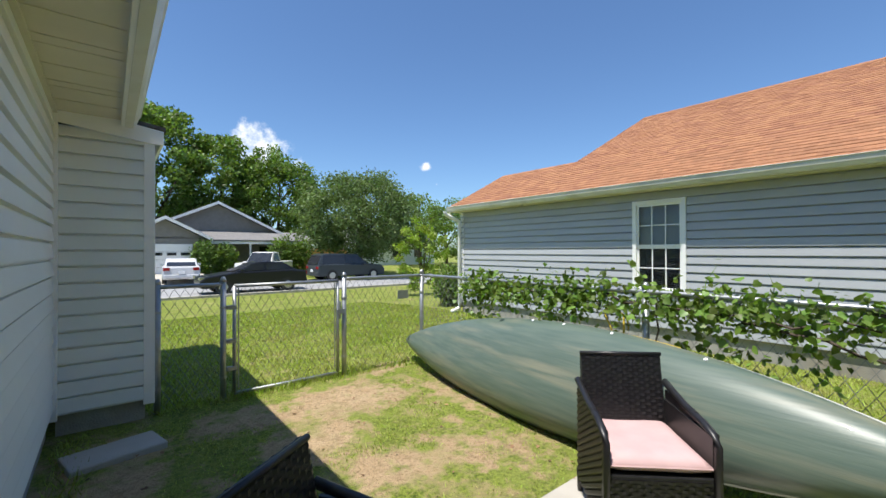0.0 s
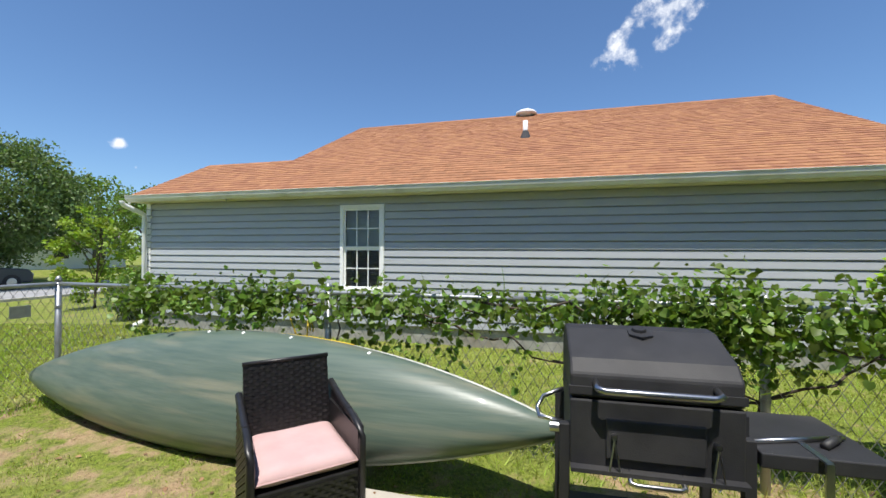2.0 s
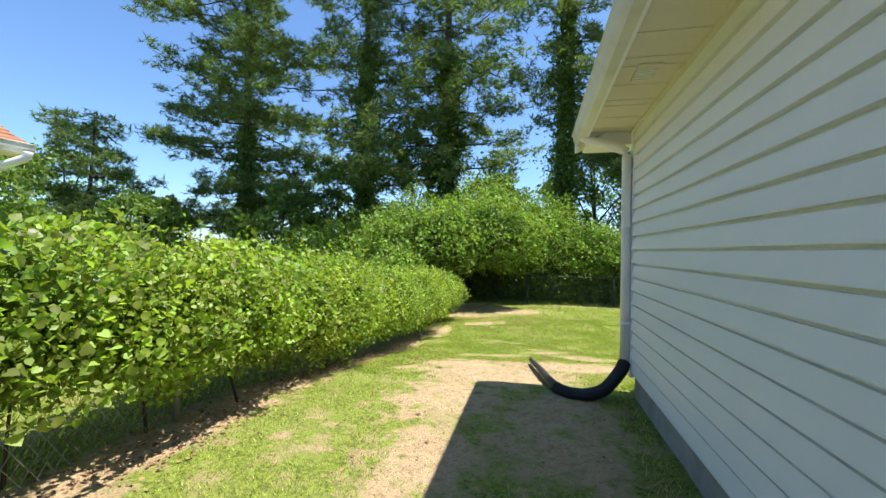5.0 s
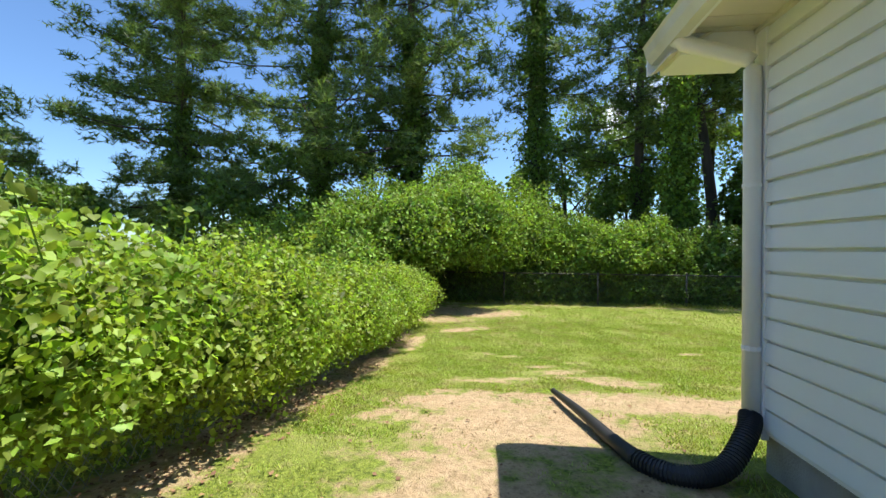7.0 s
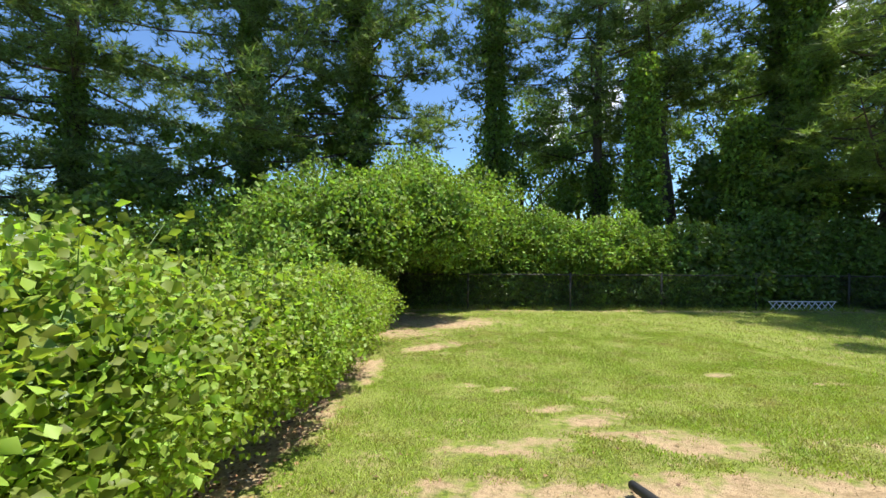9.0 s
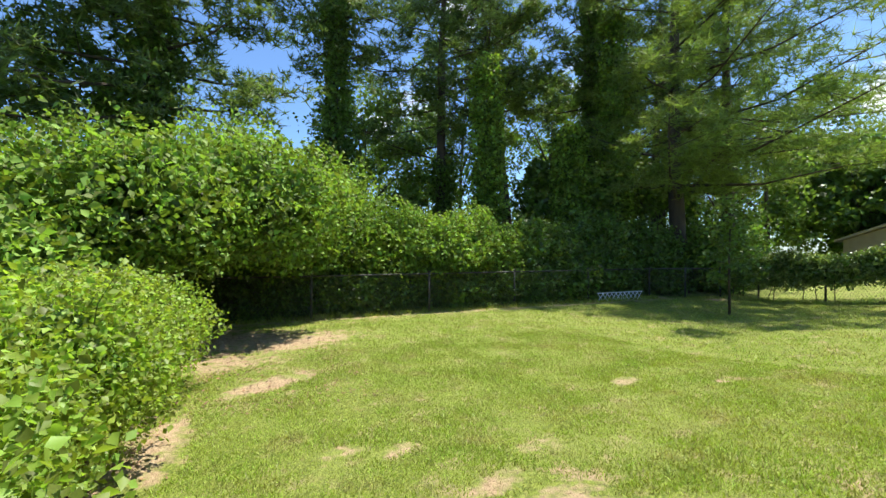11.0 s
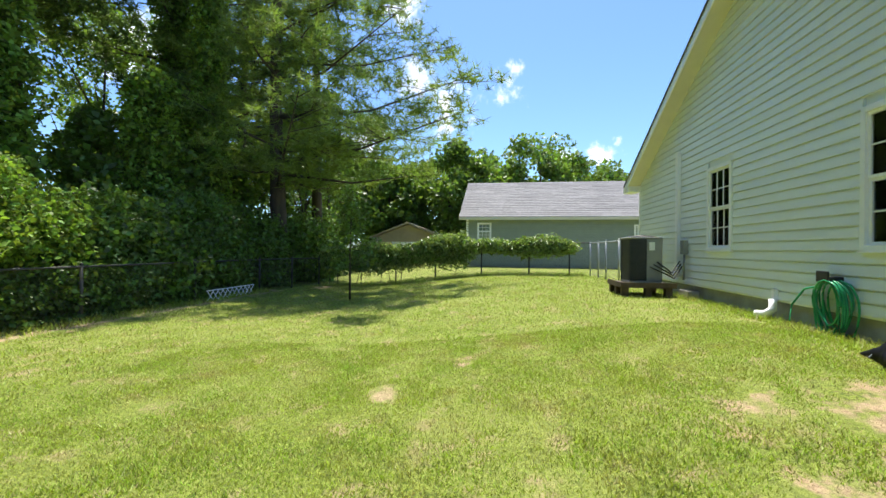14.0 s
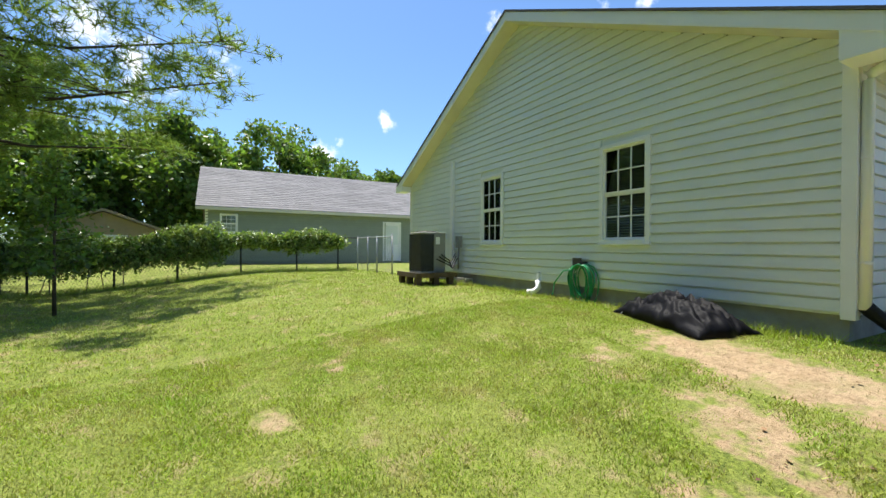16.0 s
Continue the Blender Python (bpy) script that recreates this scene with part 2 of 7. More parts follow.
M_hedge = surf("hedge_leaves", (0.310, 0.400, 0.060), (0.195, 0.290, 0.047), 1.5, 0.52, vary=0.55, island=True, translucent=0.46, stain=(0.36, 0.30, 0.07), stain_scale=1.1, stain_amount=0.4)
M_mound = surf("honeysuckle_leaves", (0.255, 0.360, 0.062), (0.135, 0.220, 0.040), 1.3, 0.62, vary=0.6, island=True, translucent=0.34, spec=0.3)
M_oak = surf("oak_leaves", (0.155, 0.235, 0.048), (0.105, 0.175, 0.038), 0.5, 0.45, vary=0.45, island=True, translucent=0.4)
M_maple = surf("soft_green_leaves", (0.150, 0.215, 0.070), (0.105, 0.165, 0.055), 0.7, 0.55, vary=0.4, island=True, translucent=0.28)
M_lime = surf("lime_leaves", (0.26, 0.34, 0.045), (0.19, 0.28, 0.04), 1.0, 0.5, vary=0.4, island=True, translucent=0.35)
M_grass = surf("grass_blades", (0.245, 0.345, 0.040), (0.330, 0.380, 0.070), 1.6, 0.5, vary=0.55, stain=(0.40, 0.335, 0.15), stain_scale=2.6, stain_amount=0.8, island=True, translucent=0.3)
M_dead = surf("dead_leaves", (0.30, 0.17, 0.085), (0.17, 0.10, 0.05), 7.0, 0.85, vary=0.5, island=True)


# ---- building helpers ----
class Shape:
    """Collects vertices and faces for one mesh."""

    def __init__(self):
        self.v, self.f = [], []

    def add(self, vs, fs):
        n = len(self.v)
        self.v += [tuple(p) for p in vs]
        self.f += [tuple(n + i for i in f) for f in fs]
        return self

    def box(self, x0, y0, z0, x1, y1, z1, m=None):
        x0, x1 = sorted((x0, x1))
        y0, y1 = sorted((y0, y1))
        z0, z1 = sorted((z0, z1))
        vs = [Vector(p) for p in ((x0, y0, z0), (x1, y0, z0), (x1, y1, z0), (x0, y1, z0), (x0, y0, z1), (x1, y0, z1), (x1, y1, z1), (x0, y1, z1))]
        if m:
            vs = [m @ p for p in vs]
        return self.add(vs, [(0, 3, 2, 1), (4, 5, 6, 7), (0, 1, 5, 4), (1, 2, 6, 5), (2, 3, 7, 6), (3, 0, 4, 7)])

    def tube(self, pts, r, n=8, r_end=None, cap=True):
        pts = [Vector(p) for p in pts]
        rings, k = [], len(pts)
        up = Vector((0, 0, 1))
        for i, p in enumerate(pts):
            d = (pts[min(i + 1, k - 1)] - pts[max(i - 1, 0)]).normalized()
            a = d.cross(up if abs(d.z) < 0.95 else Vector((1, 0, 0))).normalized()
            b = d.cross(a)
            rr = r if r_end is None else r + (r_end - r) * i / max(1, k - 1)
            rings.append([p + (a * math.cos(t) + b * math.sin(t)) * rr for t in (2 * math.pi * j / n for j in range(n))])
        vs = [q for ring in rings for q in ring]
        fs = [(i * n + j, i * n + (j + 1) % n, (i + 1) * n + (j + 1) % n, (i + 1) * n + j) for i in range(k - 1) for j in range(n)]
        if cap:
            fs += [tuple(range(n))[::-1], tuple((k - 1) * n + j for j in range(n))]
        return self.add(vs, fs)

    def prism(self, poly, a, b, axis="y"):
        """A polygon of two coordinates, drawn out along an axis from a to b."""
        put = {"y": lambda p, t: (p[0], t, p[1]), "x": lambda p, t: (t, p[0], p[1]), "z": lambda p, t: (p[0], p[1], t)}[axis]
        n = len(poly)
        return self.add([put(p, a) for p in poly] + [put(p, b) for p in poly],
                        [tuple(range(n)), tuple(range(n, 2 * n))[::-1]] + [(i, i + n, (i + 1) % n + n, (i + 1) % n) for i in range(n)])

    def mesh(self, name, smooth=False):
        me = bpy.data.meshes.new(name)
        me.from_pydata(self.v, [], self.f)
        if smooth:
            me.polygons.foreach_set("use_smooth", [True] * len(me.polygons))
        me.update()
        return me


def fix_normals(me):
    bm = bmesh.new()
    bm.from_mesh(me)
    bmesh.ops.recalc_face_normals(bm, faces=bm.faces)
    bm.to_mesh(me)
    bm.free()


def part(name, shape, material, parent=None, label="", smooth=False, bevel=0.0, kind=""):
    me = shape if isinstance(shape, bpy.types.Mesh) else shape.mesh(name, smooth)
    if not isinstance(shape, bpy.types.Mesh) and len(me.polygons) < 20000:
        fix_normals(me)
    if not me.materials:
        me.materials.append(material)
    ob = new(name, me)
    if parent:
        ob.parent = parent
        base = parent
        inv = parent.matrix_basis.inverted()
        if parent.parent:
            inv = (parent.parent.matrix_basis @ parent.matrix_parent_inverse @ parent.matrix_basis).inverted()
        ob.matrix_parent_inverse = inv
    if bevel:
        b = ob.modifiers.new("bevel", "BEVEL")
        b.width, b.segments, b.limit_method = bevel, 2, "ANGLE"
    return tagged(ob, label, kind=kind)


def thing(name, place, label, category, group="", kind=""):
    e = new(name)
    e.empty_display_size = 0.2
    e.matrix_basis = place if isinstance(place, Matrix) else Matrix.Translation(place)
    return tagged(e, label, category, group, kind)


def raw_mesh(name, verts, tris):
    """A mesh from numpy arrays of vertices and faces of one size."""
    me = bpy.data.meshes.new(name)
    k = tris.shape[1]
    me.vertices.add(len(verts))
    me.vertices.foreach_set("co", np.asarray(verts, np.float32).ravel())
    me.loops.add(tris.size)
    me.loops.foreach_set("vertex_index", tris.astype(np.int32).ravel())
    me.polygons.add(len(tris))
    me.polygons.foreach_set("loop_start", np.arange(0, tris.size, k, dtype=np.int32))
    me.update(calc_edges=True)
    return me


RNG = np.random.default_rng(7)


def unit(n):
    v = RNG.normal(size=(n, 3))
    return v / np.linalg.norm(v, axis=1, keepdims=True)


LEAF = np.array([(0, 0, 0), (0.36, 0.42, 0.10), (0, 1, -0.06), (-0.36, 0.42, 0.10)])
LEAF_F = np.array([(0, 1, 2), (0, 2, 3)])
LOBED = np.array([(0, 0.06, 0), (0.30, -0.04, 0.05), (0.52, 0.30, 0.10), (0.34, 0.66, 0.04), (0, 1.0, -0.10), (-0.34, 0.66, 0.04), (-0.52, 0.30, 0.10), (-0.30, -0.04, 0.05)])
LOBED_F = np.array([(0, 1, 2), (0, 2, 3), (0, 3, 4), (0, 4, 5), (0, 5, 6), (0, 6, 7)])


def scatter(name, centres, size, lobed=False, lift=0.5, droop=0.0, spread=0.5):
    """Leaves at the centres: random turns, blades facing outwards and up (lift), tips hanging (droop)."""
    n = len(centres)
    shape, tri = (LOBED, LOBED_F) if lobed else (LEAF, LEAF_F)
    nor = unit(n) * (1 - lift) + np.array((0, 0, 1.0)) * lift
    nor /= np.linalg.norm(nor, axis=1, keepdims=True)
    y = unit(n) + np.array((0, 0, -droop))
    y -= nor * (y * nor).sum(1, keepdims=True)
    y /= np.linalg.norm(y, axis=1, keepdims=True) + 1e-9
    x = np.cross(y, nor)
    s = size * (1 - spread + 2 * spread * RNG.random(n))
    v = centres[:, None, :] + s[:, None, None] * (shape[None, :, 0, None] * x[:, None] + shape[None, :, 1, None] * y[:, None] + shape[None, :, 2, None] * nor[:, None])
    f = tri[None] + (np.arange(n) * len(shape))[:, None, None]
    return raw_mesh(name, v.reshape(-1, 3), f.reshape(-1, 3))


def tufts(name, centres, length, count=12, width=0.035, axis=None):
    """Bundles of needles about the centres."""
    n = len(centres)
    d = unit(n * count)
    d[:, 2] = d[:, 2] * 0.8 + 0.18
    c = np.repeat(centres, count, 0)
    side = np.cross(d, unit(n * count))
    side /= np.linalg.norm(side, axis=1, keepdims=True) + 1e-9
    ln = length * (0.6 + 0.8 * RNG.random(n * count))[:, None]
    v = np.stack([c + side * width, c - side * width, c + d * ln], 1)
    return raw_mesh(name, v.reshape(-1, 3), np.arange(n * count * 3).reshape(-1, 3))


def steps(a, b, x):
    u = np.clip((x - a) / (b - a), 0, 1)
    return u * u * (3 - 2 * u)


def level(x, y):
    """Height of the ground: a gentle fall behind the house, and down to the street in front."""
    s = y - 0.3 * x
    z = 0.05 - 0.5 * steps(-5.2, -11.0, s)
    z = z - 0.52 * steps(7.0, 18.5, y) + 0.40 * steps(27.5, 33.0, y)
    return z


def bare(x, y):
    """How bare the soil is, 0 to 1."""
    def spot(cx, cy, rx, ry, turn=0.0, k=1.0):
        c, s = math.cos(turn), math.sin(turn)
        u, w = (x - cx) * c + (y - cy) * s, -(x - cx) * s + (y - cy) * c
        return k * np.clip(1.35 - np.sqrt((u / rx) ** 2 + (w / ry) ** 2), 0, 1)
    d = np.zeros_like(x)
    for a in ((1.75, 3.75, 0.85, 0.55, 0.0, 0.95), (1.15, 3.05, 0.6, 0.45, 0.3, 0.9), (0.9, 3.9, 0.55, 0.4, 0, 0.85), (2.66, 4.5, 0.7, 0.25, 0.3, 0.8), (1.45, 2.35, 0.6, 0.4, 0, 0.75), (2.15, 2.2, 0.8, 0.9, 0, 0.55), (2.7, 3.1, 0.35, 1.5, 0, 0.62), (0.0, 3.5, 0.5, 0.8, 0, 0.75), (0.4, 2.2, 0.5, 1.0, 0, 0.6),
              (2.5, -0.8, 0.9, 0.8, 0, 0.95), (2.7, -1.7, 0.5, 0.9, 0, 0.8),
              (0.95, -6.35, 1.15, 0.75, 0.0, 0.95), (1.3, -5.3, 0.7, 0.9, 0, 0.85), (1.2, -4.1, 0.55, 0.8, 0.1, 0.8), (0.3, -4.9, 0.7, 1.3, 0, 0.85), (2.1, -4.3, 0.4, 0.6, 0, 0.5), (1.2, -3.0, 0.5, 1.0, 0, 0.6), (0.1, -2.6, 0.5, 1.0, 0, 0.6),
              (1.35, -7.1, 0.9, 0.5, 0.1, 0.95), (0.0, -7.05, 1.3, 0.5, 0.1, 0.95), (-0.85, -7.0, 1.0, 0.5, -0.15, 0.95), (-0.2, -8.0, 0.7, 0.35, -0.5, 0.75), (-1.5, -7.7, 0.6, 0.25, -0.4, 0.65), (0.3, -8.7, 0.7, 0.3, 0.4, 0.65), (1.1, -8.1, 0.7, 0.28, 0.1, 0.7), (1.87, -6.5, 0.5, 0.4, 0, 0.7),
              (-0.1, -9.4, 0.35, 0.2, 0.3, 0.6), (0.9, -9.9, 0.4, 0.14, 0.2, 0.65), (1.3, -10.05, 0.3, 0.14, 0, 0.6), (0.5, -9.05, 0.35, 0.16, 0, 0.65), (-2.06, -10.37, 0.25, 0.14, 0.3, 0.85), (-2.9, -9.75, 0.3, 0.16, 0, 0.6),
              (2.6, -10.8, 0.25, 0.9, 0, 0.8), (1.8, -12.1, 0.75, 0.28, 0.6, 0.8), (2.4, -13.3, 1.0, 0.8, 0, 0.7), (1.4, -14.4, 1.5, 0.8, 0.3, 0.85), (3.0, -14.8, 2.4, 1.4, 0, 0.9),
              (-12.0, -15.6, 0.8, 0.4, 0, 0.7)):
        d = np.maximum(d, spot(*a))
    strip = np.clip(1.25 - np.abs(x - 3.05) / 0.42, 0, 1) * steps(-0.3, -1.8, y) * steps(-12.5, -11, y)
    back = np.clip(1.3 - np.abs(y + 16.9) / 0.75, 0, 1) * (x > -11) * (x < 6)
    return np.maximum(np.maximum(d, 0.9 * strip), 0.8 * back)


# ---- ground ----
def axis_steps(lo, hi, fine, far):
    near = np.arange(lo, hi + fine / 2, fine)
    out = [1.0]
    while sum(out) < far:
        out.append(out[-1] * 1.35)
    c = np.cumsum(out)
    return np.concatenate([(lo - c)[::-1], near, hi + c])


def build_ground():
    xs, ys = axis_steps(-14.5, 7.5, 0.11, 700), axis_steps(-18.5, 7.0, 0.11, 700)
    X, Y = np.meshgrid(xs, ys, indexing="ij")
    Z = level(X, Y)
    bumps = np.array([noise.noise((x * 1.7, y * 1.7, 0.0)) + 0.5 * noise.noise((x * 5.1, y * 5.1, 3.0)) for x, y in zip(X.ravel(), Y.ravel())]).reshape(X.shape)
    Z = Z + 0.012 * bumps * ((np.abs(X) < 16) & (np.abs(Y) < 20))
    nx, ny = X.shape
    idx = np.arange(nx * ny).reshape(nx, ny)
    f = np.stack([idx[:-1, :-1], idx[1:, :-1], idx[1:, 1:], idx[:-1, 1:]], -1).reshape(-1, 4)
    me = raw_mesh("ground", np.stack([X, Y, Z], -1).reshape(-1, 3), f)
    at = me.attributes.new("dirt", "FLOAT", "POINT")
    at.data.foreach_set("value", bare(X, Y).ravel().astype(np.float32))
    me.polygons.foreach_set("use_smooth", [True] * len(me.polygons))
    me.materials.append(M_ground)
    tagged(new("ground", me), "mown green lawn with patches of bare sandy soil", "ground", kind="structure")


build_ground()


def ground_z(x, y):
    return float(level(np.array(float(x)), np.array(float(y))))


# ---- siding ----
def boards(wall, origin, along, out, length, z0, z1, pitch, material, holes=(), top=None, proud=0.034, name="siding_board", slot=0.019):
    """Lapped boards on a wall: each course is a wedge, cut round the holes (a, b, zlo, zhi along the wall). top(a) gives the wall's height there."""
    along, out, origin = Vector(along), Vector(out), Vector(origin)
    z = z0
    while z < z1 - 0.02:
        hi = min(z + pitch, z1)
        runs = [(0.0, length)]
        if top:
            runs = top(z + (hi - z) * 0.5)
        for a, b, lo, h2 in holes:
            if hi > lo + 0.01 and z < h2 - 0.01:
                cut = []
                for s, e in runs:
                    if b <= s or a >= e:
                        cut.append((s, e))
                    else:
                        cut += [r for r in ((s, a), (b, e)) if r[1] - r[0] > 0.02]
                runs = cut
        for s, e in runs:
            vs = []
            for t in (s, e):
                base = origin + along * t
                for o, zz in ((0.0, z), (proud, z + 0.001), (proud, z + 0.010), (proud * 0.62, hi - slot), (0.001, hi - slot + 0.001), (0.0, hi)):
                    p = base + out * o
                    vs.append((p.x, p.y, zz))
            fs = [(0, 1, 7, 6), (1, 2, 8, 7), (2, 3, 9, 8), (3, 4, 10, 9), (4, 5, 11, 10), (0, 6, 11, 5), (5, 4, 3, 2, 1, 0), (6, 7, 8, 9, 10, 11)]
            part(name, Shape().add(vs, fs), material, wall)
        z = hi


def window(name, centre, along, out, w, h, label, pane_mat, blind_mat, blind_from=0.0, grid=(3, 2), group="", upper_blind=None, deep=0.28):
    """A double-hung window with casing, sashes, muntins, panes and a blind behind it. It faces out; centre is on the wall's face."""
    along, out, c = Vector(along), Vector(out), Vector(centre)
    m = Matrix.Translation(c) @ Matrix([[along.x, out.x, 0, 0], [along.y, out.y, 0, 0], [0, 0, 1, 0], [0, 0, 0, 1]])
    win = thing(name, c, label, "window", group)
    k = 0.062
    s = Shape()
    s.box(-w / 2, -0.05, -h / 2, -w / 2 + k, 0.042, h / 2, m).box(w / 2 - k, -0.05, -h / 2, w / 2, 0.042, h / 2, m)
    s.box(-w / 2 + k, -0.05, h / 2 - k, w / 2 - k, 0.042, h / 2, m).box(-w / 2 + k, -0.05, -h / 2, w / 2 - k, 0.044, -h / 2 + k, m)
    part("window_frame", s, M_trim, win, bevel=0.004)
    part("window_sill", Shape().box(-w / 2 - 0.01, -0.03, -h / 2 - 0.012, w / 2 + 0.01, 0.055, -h / 2 + 0.012, m), M_trim, win)
    iw, ih = w - 2 * k, h - 2 * k
    for j, (lo, hi, off) in enumerate(((-ih / 2, 0.0, 0.004), (0.0, ih / 2, 0.016))):
        sash = Shape()
        t = 0.032
        sash.box(-iw / 2, off - 0.02, lo, -iw / 2 + t, off, hi, m).box(iw / 2 - t, off - 0.02, lo, iw / 2, off, hi, m)
        sash.box(-iw / 2 + t, off - 0.02, hi - t, iw / 2 - t, off, hi, m).box(-iw / 2 + t, off - 0.02, lo, iw / 2 - t, off, lo + t, m)
        so = part("sash", sash, M_trim, win)
        nx, nz = grid
        x0, x1, a, b = -iw / 2 + t, iw / 2 - t, lo + t, hi - t
        for i in range(1, nx):
            x = x0 + (x1 - x0) * i / nx
            part("muntin", Shape().box(x - 0.008, off - 0.014, a, x + 0.008, off - 0.003, b, m), M_trim, so)
        for i in range(1, nz):
            z = a + (b - a) * i / nz
            part("muntin", Shape().box(x0, off - 0.0135, z - 0.008, x1, off - 0.0035, z + 0.008, m), M_trim, so)
        p = part("pane", Shape().box(x0, off - 0.0175, a, x1, off - 0.0145, b, m), pane_mat, so)
        p.visible_shadow = False
    wide = iw / 2 + (0.0 if deep < 1 else 0.6)
    # Sheet behind the glass; the dark_room colour stands in for the unlit room.
    part("reveal", Shape().box(-wide, -deep - 0.02, -ih / 2, wide, -deep, ih / 2 + (0.0 if deep < 1 else 0.1), m), M_dark_room if deep < 1 else M_room, win)
    if blind_mat:
        z = -ih / 2 + blind_from * ih
        while z < ih / 2 - 0.02:
            mat = blind_mat if z < 0 or upper_blind is None else upper_blind
            k = 0.034 if mat is upper_blind else 0.017
            part("blind_slat", Shape().add([m @ Vector(p) for p in ((-iw / 2 + 0.01, -0.075, z), (iw / 2 - 0.01, -0.075, z), (iw / 2 - 0.01, -0.055, z + k), (-iw / 2 + 0.01, -0.055, z + k),
                 (-iw / 2 + 0.01, -0.077, z + 0.002), (iw / 2 - 0.01, -0.077, z + 0.002), (iw / 2 - 0.01, -0.057, z + k + 0.002), (-iw / 2 + 0.01, -0.057, z + k + 0.002))],
                 [(0, 1, 2, 3), (7, 6, 5, 4), (0, 4, 5, 1), (2, 6, 7, 3), (1, 5, 6, 2), (0, 3, 7, 4)]), mat, win)
            z += 0.036
    return win


# ---- the white house ----
WX, WY, SB, ST = -0.38, -5.80, 0.30, 2.60      # side wall, back wall, siding's foot and head
PITCH = (ST - SB) / 18
X_WEST, X_RIDGE, Z_RIDGE = -9.95, -5.06, 5.20
SLOPE = (Z_RIDGE - 2.62) / (0.12 - X_RIDGE)


def build_white_house():
    house = thing("house", (X_RIDGE, 1.0, 0.0), "single-storey white vinyl-sided house with a gable end", "house")
    t = 0.016
    # core walls, 15 cm thick, with holes left for the windows in the back
    w2 = (-3.14, -2.33)
    w1 = (-6.28, -5.49)
    zlo, zhi = 0.93, 2.355
    side = part("wall", Shape().box(WX - 0.15 - t, WY + 0.15, SB - 0.02, WX - t, 4.45, ST + 0.05), M_white_siding, house)
    s = Shape()
    y0, y1 = WY + t, WY + 0.15
    for a, b in ((X_WEST, w1[0]), (w1[1], w2[0]), (w2[1], WX - t)):
        s.box(a, y0, SB - 0.02, b, y1, zhi)
    for a, b in (w1, w2):
        s.box(a, y0, SB - 0.02, b, y1, zlo)
    s.prism([(X_WEST, zhi), (WX - t, zhi), (WX - t, 2.66), (X_RIDGE, Z_RIDGE - 0.14), (X_WEST, 2.66)], y0, y1)
    back = part("wall", s, M_white_siding, house)
    part("wall", Shape().box(X_WEST, WY + 0.15, SB - 0.02, X_WEST + 0.15, 6.75, ST), M_white_siding, house)
    part("wall", Shape().box(X_WEST, 6.75, SB - 0.02, WX, 6.9, ST), M_white_siding, house)
    part("foundation", Shape().box(WX - 0.2, WY + 0.03, -0.6, WX - 0.035, 4.45, SB - 0.02).box(X_WEST + 0.03, WY + 0.035, -0.6, WX - 0.2, WY + 0.2, SB - 0.02), M_block, house, "weathered grey block foundation")
    boards(side, (WX - t, WY + 0.085, 0), (0, 1, 0), (1, 0, 0), 4.40 - WY - 0.085, SB, ST, PITCH, M_white_siding)

    def top(z):
        half = 0.12 - X_RIDGE - max(0.0, (z - 2.52)) / SLOPE
        a = max(X_WEST + 0.085, X_RIDGE - half + 0.0)
        b = min(WX - 0.085, X_RIDGE + half - 0.0)
        return [(a - X_WEST, b - X_WEST)] if b - a > 0.1 else []
    holes = [(w1[0] - X_WEST, w1[1] - X_WEST, zlo, zhi), (w2[0] - X_WEST, w2[1] - X_WEST, zlo, zhi)]
    boards(back, (X_WEST, WY + t, 0), (1, 0, 0), (0, -1, 0), 0, SB, Z_RIDGE - 0.2, PITCH, M_white_siding, holes=holes, top=top)
    # corner boards
    part("corner_trim", Shape().box(WX - 0.085, WY - 0.022, SB - 0.06, WX + 0.022, WY + t, ST).box(WX - t, WY + t, SB - 0.06, WX + 0.022, WY + 0.085, ST), M_trim, house, "white vinyl corner post", bevel=0.004)
    part("corner_trim", Shape().box(X_WEST - 0.012, WY - 0.022, SB - 0.04, X_WEST + 0.085, WY + t, ST), M_trim, house, bevel=0.004)
    part("corner_trim", Shape().box(WX - 0.01, 4.35, 0.2, WX + 0.035, 4.398, 2.6), M_trim, house)
    part("starter_strip", Shape().box(WX - 0.012, WY + 0.085, SB - 0.025, WX + 0.002, 4.35, SB - 0.002).box(X_WEST + 0.085, WY - 0.002, SB - 0.025, WX - 0.085, WY + 0.012, SB - 0.002), M_trim, house)
    # roof slabs, overhanging the gable by 30 cm
    ya, yb, th = WY - 0.32, 7.2, 0.13
    for sgn in (1, -1):
        xe = X_RIDGE + sgn * (0.12 - X_RIDGE + 0.02)
        r = Shape().prism([(X_RIDGE, Z_RIDGE + 0.02), (xe, 2.62 + 0.02), (xe, 2.62 + 0.05), (X_RIDGE, Z_RIDGE + 0.05)], ya - 0.02, yb)
        part("roof", r, M_dark_shingle, house, "dark shingle roof")
        rk = Shape().prism([(X_RIDGE, Z_RIDGE + 0.015), (xe, 2.62 + 0.015), (xe, 2.62 - 0.15), (X_RIDGE, Z_RIDGE - 0.15)], ya, ya + 0.02)
        part("rake_board", rk, M_trim, house, "white rake board")
        xi = X_RIDGE + sgn * (0.12 - X_RIDGE - 0.0)
        part("rake_soffit", Shape().prism([(X_RIDGE, Z_RIDGE - 0.135), (xi, 2.62 - 0.135), (xi, 2.62 - 0.15), (X_RIDGE, Z_RIDGE - 0.15)], ya + 0.02, WY + 0.014), M_soffit, house)
